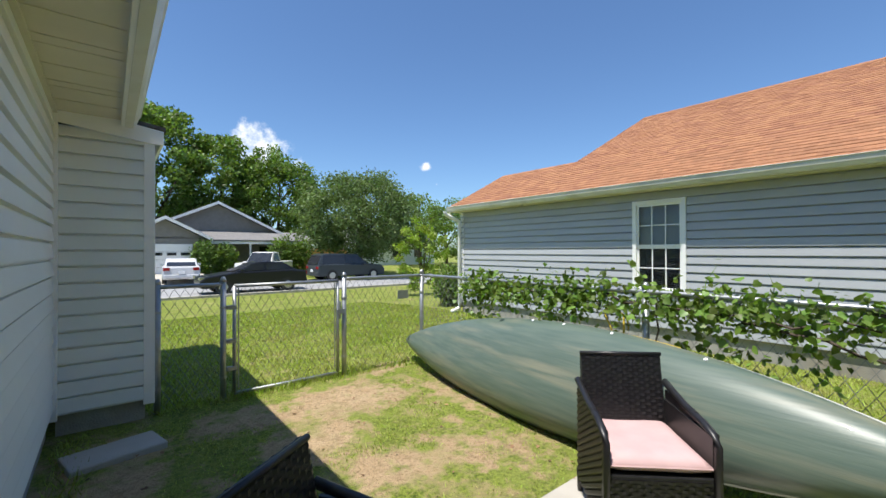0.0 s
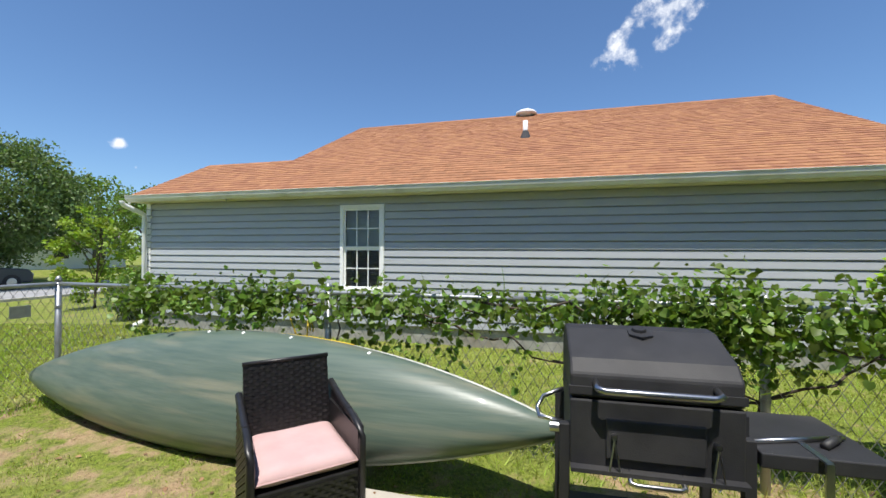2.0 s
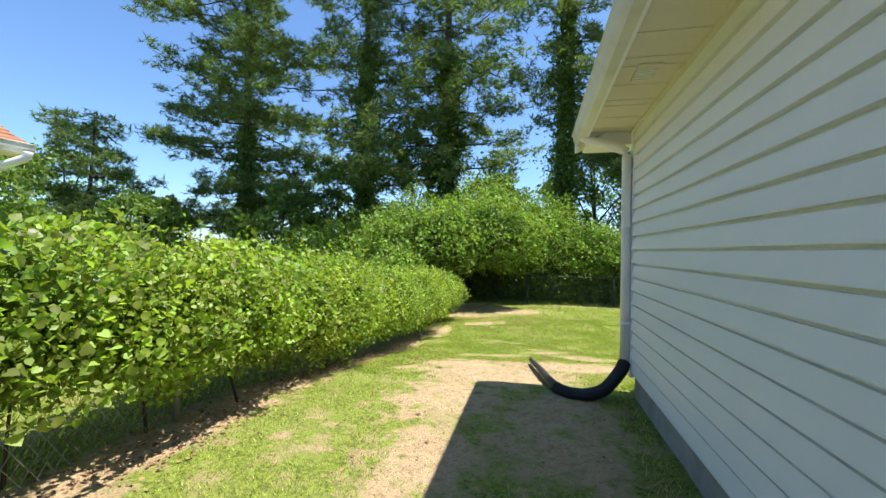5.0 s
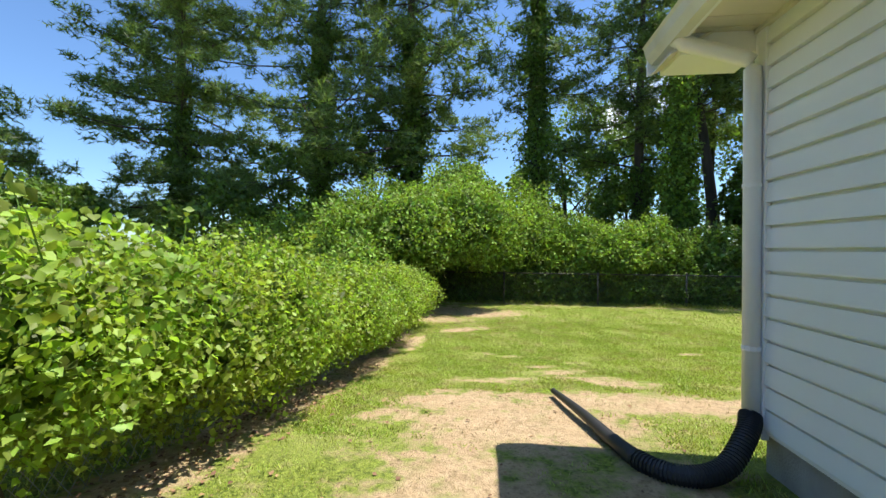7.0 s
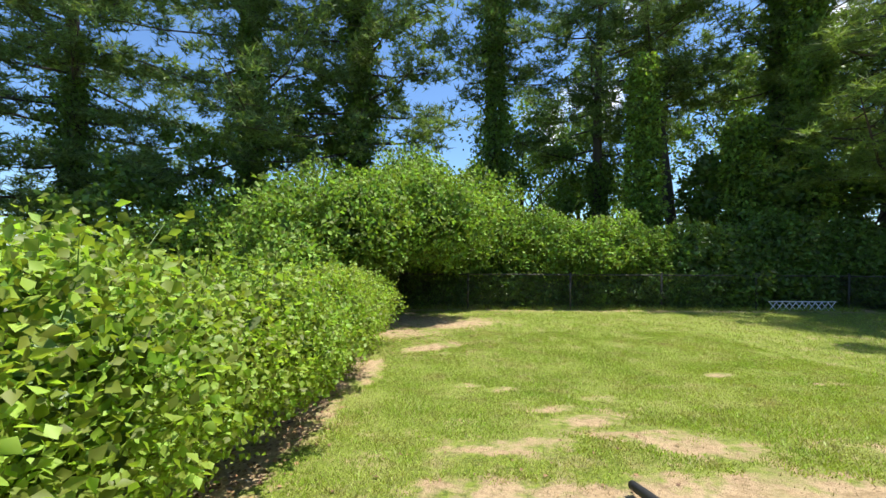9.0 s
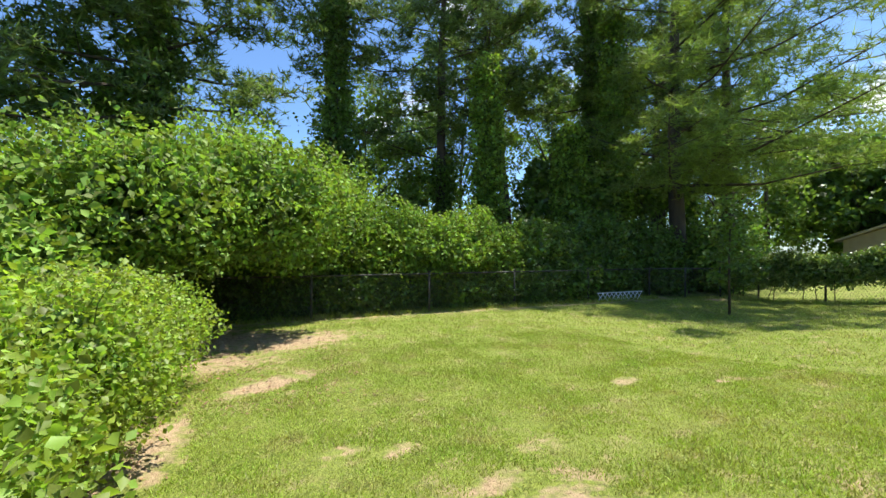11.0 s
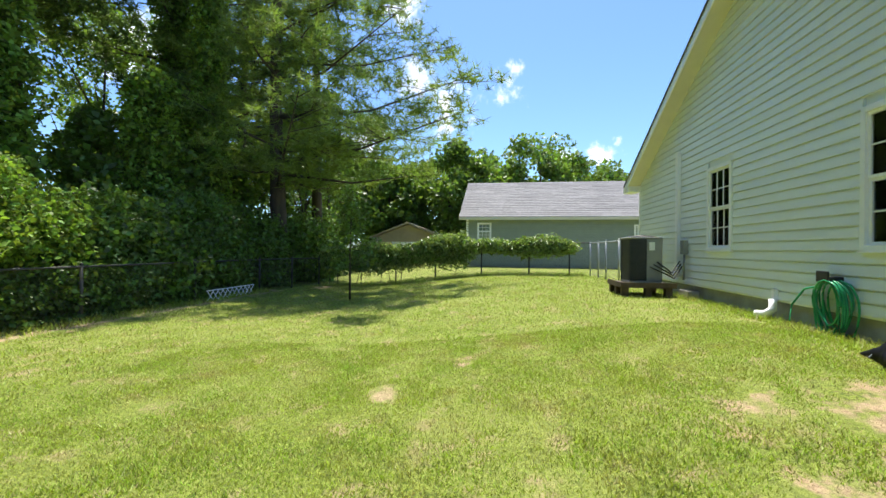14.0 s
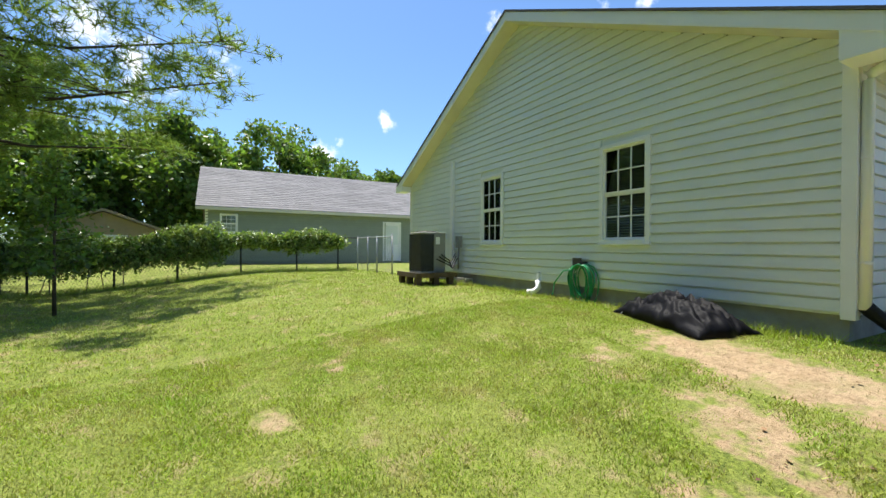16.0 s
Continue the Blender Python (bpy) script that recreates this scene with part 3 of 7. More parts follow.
    # eave: soffit panels, fascia and gutter along the side
    part("soffit", Shape().box(WX, WY - 0.005, ST - 0.005, 0.04, 4.4, ST + 0.012), M_soffit, house, "cream ribbed vinyl soffit")
    n, y = 0, WY + 0.05
    while y < 4.3:
        part("soffit_rib", Shape().box(WX + 0.03, y, ST - 0.010, 0.03, y + 0.006, ST - 0.005), M_soffit, house)
        y += 0.30 if n % 3 else 0.12
        n += 1
    part("soffit_trim", Shape().box(WX, WY, ST - 0.03, WX + 0.035, 4.35, ST - 0.006), M_soffit, house)
    part("fascia", Shape().box(0.04, WY - 0.32, 2.545, 0.062, 4.38, 2.70), M_trim, house)
    g = Shape().prism([(0.062, 2.54), (0.12, 2.54), (0.150, 2.59), (0.163, 2.64), (0.176, 2.655), (0.168, 2.665), (0.155, 2.65), (0.143, 2.60), (0.115, 2.552), (0.066, 2.552)], WY - 0.30, 4.42)
    part("gutter", g, M_gutter, house, "stained white metal gutter")
    part("gutter_cap", Shape().prism([(0.062, 2.542), (0.12, 2.542), (0.150, 2.59), (0.163, 2.64), (0.163, 2.655), (0.062, 2.655)], WY - 0.305, WY - 0.30), M_gutter, house)
    # boxed eave return at the gable's foot
    part("eave_return", Shape().prism([(WX - 0.02, 2.47), (0.06, 2.47), (0.06, 2.78), (WX - 0.02, 2.80)], WY - 0.308, WY - 0.004), M_trim, house, "white boxed eave return", bevel=0.004)
    part("eave_return", Shape().box(X_WEST - 0.45, WY - 0.308, 2.47, X_WEST + 0.02, WY - 0.004, 2.62), M_trim, house, bevel=0.004)
    # front bay with its own short roof
    bay = part("wall", Shape().box(-0.36, 4.416, 0.22, 0.24, 6.9, 2.50), M_white_siding, house)
    boards(bay, (-0.36, 4.416, 0), (1, 0, 0), (0, -1, 0), 0.56, 0.24, 2.50, PITCH, M_white_siding)
    part("corner_trim", Shape().box(0.195, 4.385, 0.19, 0.275, 4.415, 2.46).box(0.24, 4.415, 0.19, 0.275, 4.48, 2.46), M_trim, house, bevel=0.003)
    part("foundation", Shape().box(-0.36, 4.44, -0.4, 0.21, 6.85, 0.22), M_block, house)
    part("roof", Shape().prism([(-0.4, 2.66), (0.35, 2.555), (0.35, 2.585), (-0.4, 2.69)], 4.36, 7.2), M_dark_shingle, house)
    part("rake_board", Shape().prism([(-0.38, 2.655), (0.335, 2.55), (0.335, 2.43), (0.24, 2.43), (-0.38, 2.51)], 4.365, 4.384), M_trim, house, bevel=0.003)
    part("fascia", Shape().box(0.315, 4.384, 2.43, 0.335, 7.15, 2.55), M_trim, house)
    # line set cover on the back wall
    part("line_cover", Shape().box(-7.52, WY - 0.075, 0.40, -7.40, WY - 0.005, 2.92), M_trim, house, "white vertical vinyl duct cover", bevel=0.008)
    window("window", (-2.735, WY + 0.004, 1.6425), (1, 0, 0), (0, -1, 0), 0.81, 1.425, "white double-hung window with dark blinds, a lamp lit behind", M_glass, M_blind, group="back windows", deep=2.6)
    window("window", (-5.885, WY + 0.004, 1.6425), (1, 0, 0), (0, -1, 0), 0.79, 1.425, "white double-hung window with dark blinds", M_glass, M_blind, group="back windows", deep=1.6)


build_white_house()


def ceiling_lamp():
    """A three-armed lamp burning in the room behind the back window."""
    x, y, z = -2.62, WY + 1.25, 2.42
    e = thing("ceiling_lamp", (x, y, z + 0.14), "lit ceiling lamp with small globes inside the room", "lamp")
    part("stem", Shape().tube([(x, y, z + 0.14), (x, y, z)], 0.012, 8), M_gutter, e, smooth=True)
    for k in range(3):
        a = 2.1 * k + 0.4
        q = (x + 0.17 * math.cos(a), y + 0.17 * math.sin(a), z - 0.02)
        arm = part("arm", Shape().tube([(x, y, z), ((x + q[0]) / 2, (y + q[1]) / 2, z - 0.05), q], 0.008, 6), M_gutter, e, smooth=True)
        part("globe", Shape().tube([(q[0], q[1], z - 0.03), (q[0], q[1], z - 0.06), (q[0], q[1], z - 0.10), (q[0], q[1], z - 0.125)], 0.038, 10, r_end=0.022), M_bulb, arm, smooth=True)


def glow(name, c, strength):
    m = bpy.data.materials.new(name)
    m.use_nodes = True
    b = m.node_tree.nodes["Principled BSDF"]
    b.inputs["Emission Color"].default_value, b.inputs["Emission Strength"].default_value = (*c, 1), strength
    return m


M_bulb = glow("lamp_globe", (1.0, 0.72, 0.42), 4.0)
ceiling_lamp()


def downspout(name, pts, label, size=(0.058, 0.082)):
    """A folded sheet-metal leader: square in section, along the points."""
    e = thing(name, pts[-1], label, "downspout")
    s = Shape()
    pts = [Vector(p) for p in pts]
    dense = [pts[0]]
    for p, q, r in zip(pts, pts[1:], pts[2:]):
        a, b = q + (p - q).normalized() * 0.05, q + (r - q).normalized() * 0.05
        dense += [a, (a + b + q * 2) / 4, b]
    dense.append(pts[-1])
    part("pipe", s.tube(dense, 0.045, 10), M_trim, e, smooth=True)
    for f in (0.35, 0.8):
        p = pts[-2].lerp(pts[-1], f)
        part("strap", Shape().tube([p + Vector((0, 0, -0.012)), p + Vector((0, 0, 0.012))], 0.049, 10), M_trim, e)
    return e


downspout("downspout", [(0.10, WY + 0.02, 2.64), (0.10, WY + 0.02, 2.54), (-0.31, WY + 0.05, 2.40), (-0.318, WY + 0.05, 0.34)], "white downspout at the back corner of the house")


# ---- the neighbour's grey house ----
NX, N_S, N_E, N_N = 6.50, -4.86, 5.12, 7.40     # wall face, south end, end of the main roof, north end
N_EAVE, N_SLOPE, N_RIDGE, N_LOW = 2.53, 0.507, 11.4, 8.1


def roof_face(house, x0, x1, y0, y1, z0, slope, group_from):
    """Courses of shingle tabs from the eave x0 up to the ridge x1; the ones nearest the eave are pieces of their own."""
    run = math.hypot(1, slope)
    rest, count, course = Shape(), 0, 0.14
    shared = None
    x = x0
    row = 0
    while x < x1 - 0.02:
        xe = min(x1, x + course / run)
        y = y0 - random.random() * 0.25
        while y < y1:
            w = random.choice((0.10, 0.14, 0.19, 0.25))
            a, b = max(y, y0), min(y + w, y1)
            y += w
            if b - a < 0.03:
                continue
            lift = random.uniform(0.010, 0.018)
            z, ze = z0 + (x - x0) * slope, z0 + (xe - x0) * slope
            vs = [(x, a, z), (x, b, z), (xe, b, ze), (xe, a, ze), (x, a, z + lift), (x, b, z + lift), (xe, b, ze + 0.004), (xe, a, ze + 0.004)]
            fs = [(4, 5, 6, 7), (0, 4, 7, 3), (1, 2, 6, 5), (0, 1, 5, 4)]
            if group_from[0] < a < group_from[1] and row < 9 and count < 280:
                part("shingle", Shape().add(vs, fs), M_shingle_o, house)
                count += 1
            else:
                rest.add(vs, fs)
        x = xe
        row += 1
    part("shingles", rest, M_shingle, house, kind="stuff")


def build_grey_house():
    h = thing("house", (11.4, 0.2, 0.0), "grey vinyl-sided house with rust-brown shingle roof", "house")
    zs, zt = 0.33, 2.42
    wy0, wy1, wz0, wz1 = 2.45, 3.24, 0.84, 2.285
    s = Shape()
    for a, b, c, d in ((N_S, wy0, zs, zt), (wy1, N_N, zs, zt), (wy0, wy1, zs, wz0), (wy0, wy1, wz1, zt)):
        s.box(NX + 0.016, a, c, NX + 0.16, b, d)
    wall = part("wall", s, M_grey_siding, h)
    boards(wall, (NX + 0.016, N_S, 0), (0, 1, 0), (-1, 0, 0), N_N - N_S, zs, zt, 0.1225, M_grey_siding, holes=[(wy0 - N_S, wy1 - N_S, wz0, wz1)])
    part("wall", Shape().box(NX + 0.16, N_S, zs, 16.3, N_S + 0.15, zt).prism([(NX + 0.02, zt), (16.3, zt), (N_RIDGE, 4.95)], N_S, N_S + 0.15), M_grey_siding, h)
    part("wall", Shape().box(NX + 0.16, N_N - 0.15, zs, 9.7, N_N, zt).prism([(NX + 0.02, zt), (9.7, zt), (N_LOW, 3.3)], N_N - 0.15, N_N), M_grey_siding, h)
    part("wall", Shape().box(9.7, N_E - 0.1, zs, 16.3, N_E, zt).prism([(NX + 0.1, zt), (16.3, zt), (N_RIDGE, 4.95)], N_E - 0.1, N_E), M_grey_siding, h)
    part("wall", Shape().box(16.15, N_S, zs, 16.3, N_E, zt), M_grey_siding, h)
    part("foundation", Shape().box(NX + 0.03, N_S + 0.02, -0.5, NX + 0.2, N_N - 0.02, zs).box(NX + 0.2, N_S + 0.02, -0.5, 16.2, N_S + 0.2, zs), M_block, h, "pale concrete foundation")
    for y in (N_S, N_N - 0.09):
        part("corner_trim", Shape().box(NX - 0.016, y - 0.01, zs - 0.03, NX + 0.08, y + 0.09, zt), M_trim, h)
    x0 = 6.24
    part("soffit", Shape().box(x0 + 0.03, N_S - 0.22, zt - 0.004, NX + 0.02, N_N + 0.1, zt + 0.014), M_soffit, h, "mildewed cream soffit")
    part("fascia", Shape().box(x0 + 0.01, N_S - 0.22, zt - 0.01, x0 + 0.03, N_N + 0.1, zt + 0.10), M_soffit, h)
    part("gutter", Shape().prism([(x0 + 0.01, zt + 0.0), (x0 - 0.05, zt + 0.0), (x0 - 0.085, zt + 0.05), (x0 - 0.095, zt + 0.10), (x0 - 0.105, zt + 0.112), (x0 - 0.09, zt + 0.118), (x0 + 0.01, zt + 0.09)], N_S - 0.24, N_N + 0.12), M_gutter, h, "stained white gutter")
    # roof decks, shingled on the side towards the yard
    for a, b, rx in ((N_S - 0.25, N_E + 0.2, N_RIDGE), (N_E + 0.2, N_N + 0.14, N_LOW)):
        zr = N_EAVE + (rx - x0) * N_SLOPE
        part("roof", Shape().prism([(x0 - 0.02, N_EAVE - 0.01), (rx, zr - 0.004), (2 * rx - x0, N_EAVE - 0.01), (2 * rx - x0, N_EAVE - 0.07), (rx, zr - 0.09), (x0 - 0.02, N_EAVE - 0.07)], a, b), M_shingle, h, "rust-brown shingle roof")
        roof_face(h, x0 - 0.03, rx, a, b, N_EAVE - 0.008, N_SLOPE, (-1.0, 4.0) if rx == N_RIDGE else (0, 0))
        y = a
        while y < b - 0.02:
            part("ridge_cap", Shape().prism([(rx - 0.14, zr - 0.05), (rx, zr + 0.025), (rx + 0.14, zr - 0.05), (rx, zr + 0.005)], y, min(b, y + 0.24)), M_shingle_o, h)
            y += 0.245
        for y in (a, b):
            part("rake_board", Shape().prism([(x0, N_EAVE - 0.02), (rx, zr - 0.02), (2 * rx - x0, N_EAVE - 0.02), (2 * rx - x0, N_EAVE - 0.15), (rx, zr - 0.15), (x0, N_EAVE - 0.15)], y - 0.012, y + 0.012), M_trim, h)
    v = Shape()
    prof = [(0.02, 0.0), (0.20, 0.0), (0.20, 0.05), (0.33, 0.06), (0.31, 0.13), (0.2, 0.19), (0.01, 0.21)]
    n = 20
    for r, z in [(0.85 * r, 0.85 * z) for r, z in prof]:
        v.v += [(11.35 + r * math.cos(2 * math.pi * i / n), 0.5 + r * math.sin(2 * math.pi * i / n), 5.1 + z) for i in range(n)]
    v.f = [(k * n + i, k * n + (i + 1) % n, (k + 1) * n + (i + 1) % n, (k + 1) * n + i) for k in range(len(prof) - 1) for i in range(n)]
    part("roof_vent", v, M_trim, h, "round metal roof vent", smooth=True)
    zb = N_EAVE + (8.9 - x0) * N_SLOPE
    st = part("vent_stack", Shape().tube([(8.9, 0.36, zb - 0.05), (8.9, 0.36, zb + 0.34)], 0.05, 12), M_trim, h, "white plastic vent stack", smooth=True)
    part("boot", Shape().tube([(8.9, 0.36, zb - 0.06), (8.9, 0.36, zb + 0.14)], 0.13, 12, r_end=0.055), M_dark_shingle, st)
    window("window", (NX + 0.012, 2.845, 1.5625), (0, -1, 0), (-1, 0, 0), 0.79, 1.445, "white double-hung window with pale blinds", M_glass, M_dark_room, grid=(3, 2), upper_blind=M_pale_blind)


build_grey_house()
downspout("downspout", [(6.05, N_N + 0.05, 2.42), (6.05, N_N + 0.05, 2.36), (6.42, N_N - 0.03, 2.2), (6.43, N_N - 0.03, 0.16), (6.2, N_N + 0.0, 0.08)], "white downspout on the grey house")
downspout("downspout", [(6.05, N_S - 0.1, 2.42), (6.05, N_S - 0.1, 2.36), (6.42, N_S + 0.05, 2.2), (6.43, N_S + 0.05, 0.12)], "white downspout on the grey house")


# ---- chain-link fences ----
def link_fabric(p, q, z0, z1, step=0.082):
    """Woven wire between two points, as crossing slanted wires with a slight weave."""
    p, q = Vector((*p, 0)), Vector((*q, 0))
    L = (q - p).length
    d = (q - p) / L
    nrm = Vector((-d.y, d.x, 0))
    H = z1 - z0
    s = Shape()
    k = 0.62
    r = 0.0019
    for sg in (1, -1):
        a = -H * k if sg > 0 else 0.0
        end = L if sg > 0 else L + H * k
        while a < end:
            # the wire runs from (a, 0) to (a + sg * H * k, H), clipped to the panel
            t0, t1 = 0.0, 1.0
            dx = sg * H * k
            lo, hi = ((0 - a) / dx, (L - a) / dx) if dx > 0 else ((L - a) / dx, (0 - a) / dx)
            t0, t1 = max(t0, lo), min(t1, hi)
            if t1 > t0 + 0.01:
                A = p + d * (a + dx * t0) + nrm * 0.002 * sg
                B = p + d * (a + dx * t1) + nrm * 0.002 * sg
                za, zb = (ground_z(A.x, A.y), ground_z(B.x, B.y))
                A, B = Vector((A.x, A.y, za + z0 + H * t0)), Vector((B.x, B.y, zb + z0 + H * t1))
                ax = (B - A).normalized()
                u = nrm * r
                w = ax.cross(nrm) * r
                s.add([A + u, A - u * 0.5 + w, A - u * 0.5 - w, B + u, B - u * 0.5 + w, B - u * 0.5 - w], [(0, 1, 4, 3), (1, 2, 5, 4), (2, 0, 3, 5)])
            a += step
    return s


def fence(p, q, posts, label, top=1.13, rail=True, group="", old=False):
    M_p, M_w = (M_old_wire, M_old_wire) if old else (M_galv, M_wire)
    mid = ((p[0] + q[0]) / 2, (p[1] + q[1]) / 2)
    f = thing("chain_link_fence", (*mid, ground_z(*mid)), label, "fence", group)
    me = link_fabric(p, q, 0.03, top - 0.01).mesh("chain_link")
    part("chain_link", me, M_w, f)
    P, Q = Vector((*p, 0)), Vector((*q, 0))
    if rail:
        n = 14
        pts = [P.lerp(Q, i / n) for i in range(n + 1)]
        part("top_rail", Shape().tube([(v.x, v.y, ground_z(v.x, v.y) + top) for v in pts], 0.019, 8), M_p, f, smooth=True)
    for t in posts:
        v = P.lerp(Q, t)
        z = ground_z(v.x, v.y)
        post = part("post", Shape().tube([(v.x, v.y, z - 0.2), (v.x, v.y, z + top + 0.03)], 0.027, 10), M_p, f, smooth=True)
        part("post_cap", Shape().tube([(v.x, v.y, z + top + 0.03), (v.x, v.y, z + top + 0.055), (v.x, v.y, z + top + 0.075)], 0.033, 10, r_end=0.014), M_p, post, smooth=True)
        for k in (0.2, 0.5, 0.8):
            part("tie_band", Shape().tube([(v.x, v.y, z + top * k - 0.011), (v.x, v.y, z + top * k + 0.011)], 0.031, 10), M_p, post)
    return f


FX, FY = 3.22, 4.50
fence((0.83, FY), (0.30, FY), (0.0, 1.0), "galvanised chain-link panel between gate and house")
fence((2.10, FY), (FX, FY), (0.0, 1.0), "galvanised chain-link panel beside the gate")
fence((FX, FY), (FX, 0.0), (0.66,), "galvanised chain-link fence along the grey house, overgrown with vines", group="side fence")
fence((FX, 0.0), (FX, -11.6), (0.125, 0.36, 0.6, 0.84), "galvanised chain-link fence along the side yard", group="side fence")
fence((FX, -11.6), (3.6, -16.6), (0.0, 0.5, 1.0), "rusted chain-link fence lost in undergrowth", old=True)
fence((3.6, -16.6), (-10.4, -16.9), (0.2, 0.41, 0.6, 0.8, 1.0), "old rusted chain-link fence along the back yard", top=1.0, old=True)
fence((-10.4, -16.9), (-13.1, -16.2), (0.5, 1.0), "old rusted chain-link fence along the back yard", top=1.0, old=True)
fence((-13.2, -16.2), (-13.25, -6.4), (0.12, 0.3, 0.45, 0.62, 0.79, 0.93), "old chain-link fence carrying grape vines", old=True)
fence((-13.2, -6.4), (-10.4, -6.2), (0.0, 0.33, 0.6, 1.0), "galvanised chain-link fence beside the house")


def build_gate():
    g = thing("chain_link_gate", (1.47, FY, 0.05), "closed galvanised chain-link gate with a tubular frame", "gate")
    x0, x1, z0, z1 = 0.93, 2.02, 0.10, 1.16
    for a, b in (((x0, z0), (x0, z1)), ((x1, z0), (x1, z1)), ((x0, z1), (x1, z1)), ((x0, z0), (x1, z0))):
        part("gate_frame", Shape().tube([(a[0], FY, a[1]), (b[0], FY, b[1])], 0.018, 8), M_galv, g, smooth=True)
    part("chain_link", link_fabric((x0, FY), (x1, FY), 0.05, 1.10).mesh("chain_link"), M_wire, g)
    for z in (0.35, 0.62, 0.95):
        part("hinge", Shape().box(x0 - 0.07, FY - 0.02, z - 0.02, x0 + 0.02, FY + 0.02, z + 0.02), M_galv, g, bevel=0.004)
    part("latch", Shape().box(x1 - 0.02, FY - 0.03, 0.78, x1 + 0.07, FY + 0.01, 0.83).tube([(x1 + 0.02, FY - 0.02, 0.72), (x1 + 0.02, FY - 0.02, 0.92)], 0.009, 6), M_galv, g)
    part("tension_bar", Shape().box(x0 + 0.03, FY - 0.006, z0 + 0.05, x0 + 0.042, FY + 0.002, z1 - 0.02), M_galv, g)
    part("tension_bar", Shape().box(x1 - 0.042, FY - 0.006, z0 + 0.05, x1 - 0.03, FY + 0.002, z1 - 0.02), M_galv, g)


build_gate()
sign = thing("fence_sign", (2.92, FY - 0.02, 0.95), "small weathered grey plate wired to the fence", "sign")
part("plate", Shape().box(2.83, FY - 0.022, 0.89, 2.99, FY - 0.016, 1.0), M_galv, sign, bevel=0.002)


# ---- vegetation ----
def clump_points(centres, radii, n):
    """n points spread over each of the blobs, thicker towards the skin."""
    out = []
    for c, r in zip(centres, radii):
        d = unit(n)
        rr = RNG.random(n) ** 0.4
        out.append(np.asarray(c) + d * rr[:, None] * np.asarray(r))
    return np.concatenate(out)


def broadleaf(name, x, y, height, crown, base, label, mat, clumps=60, leaves=70, leaf=0.22, trunk=0.2, z=None, limbs=7, flat=1.0):
    """A tree: a tapered trunk with limbs, and a crown of leaf clumps about them."""
    z = ground_z(x, y) if z is None else z
    e = thing(name, (x, y, z), label, "tree")
    top = z + height
    cz = z + base + (height - base) / 2
    bark = Shape()
    lean = RNG.normal(size=2) * 0.03 * height
    spine = [(x + lean[0] * t * t, y + lean[1] * t * t, z - 0.1 + (height * 0.8) * t) for t in np.linspace(0, 1, 7)]
    bark.tube(spine, trunk, 9, r_end=trunk * 0.2)
    cc = []
    for i in range(limbs):
        a = 2 * math.pi * (i + RNG.random() * 0.7) / limbs
        s = RNG.uniform(0.3, 0.75)
        p = Vector(spine[int(s * 6)])
        reach = crown * RNG.uniform(0.5, 0.85)
        q = Vector((x + math.cos(a) * reach, y + math.sin(a) * reach, p.z + (top - p.z) * RNG.uniform(0.25, 0.7)))
        m = p.lerp(q, 0.5) + Vector((0, 0, 0.1 * reach))
        bark.tube([p, m, q], trunk * 0.38, 6, r_end=trunk * 0.08)
    part("trunk", bark, M_bark, e, smooth=True)
    for i in range(clumps):
        d = unit(1)[0]
        r = RNG.uniform(0.55, 1.0) ** 0.6
        wob = 1 + 0.22 * noise.noise((d[0] * 1.7 + x, d[1] * 1.7 + y, d[2] * 1.7))
        up = d[2]
        wide = 1.0 if up < 0 else flat + (1 - flat) * (1 - up)
        cc.append((x + d[0] * crown * r * wob * wide, y + d[1] * crown * r * wob * wide, cz + d[2] * (height - base) / 2 * r * wob))
    rad = [crown * RNG.uniform(0.16, 0.30) * np.array((1, 1, 0.75)) for _ in cc]
    me = scatter("crown", clump_points(cc, rad, leaves), leaf, lift=0.35, spread=0.35)
    part("crown", me, mat, e)
    return e


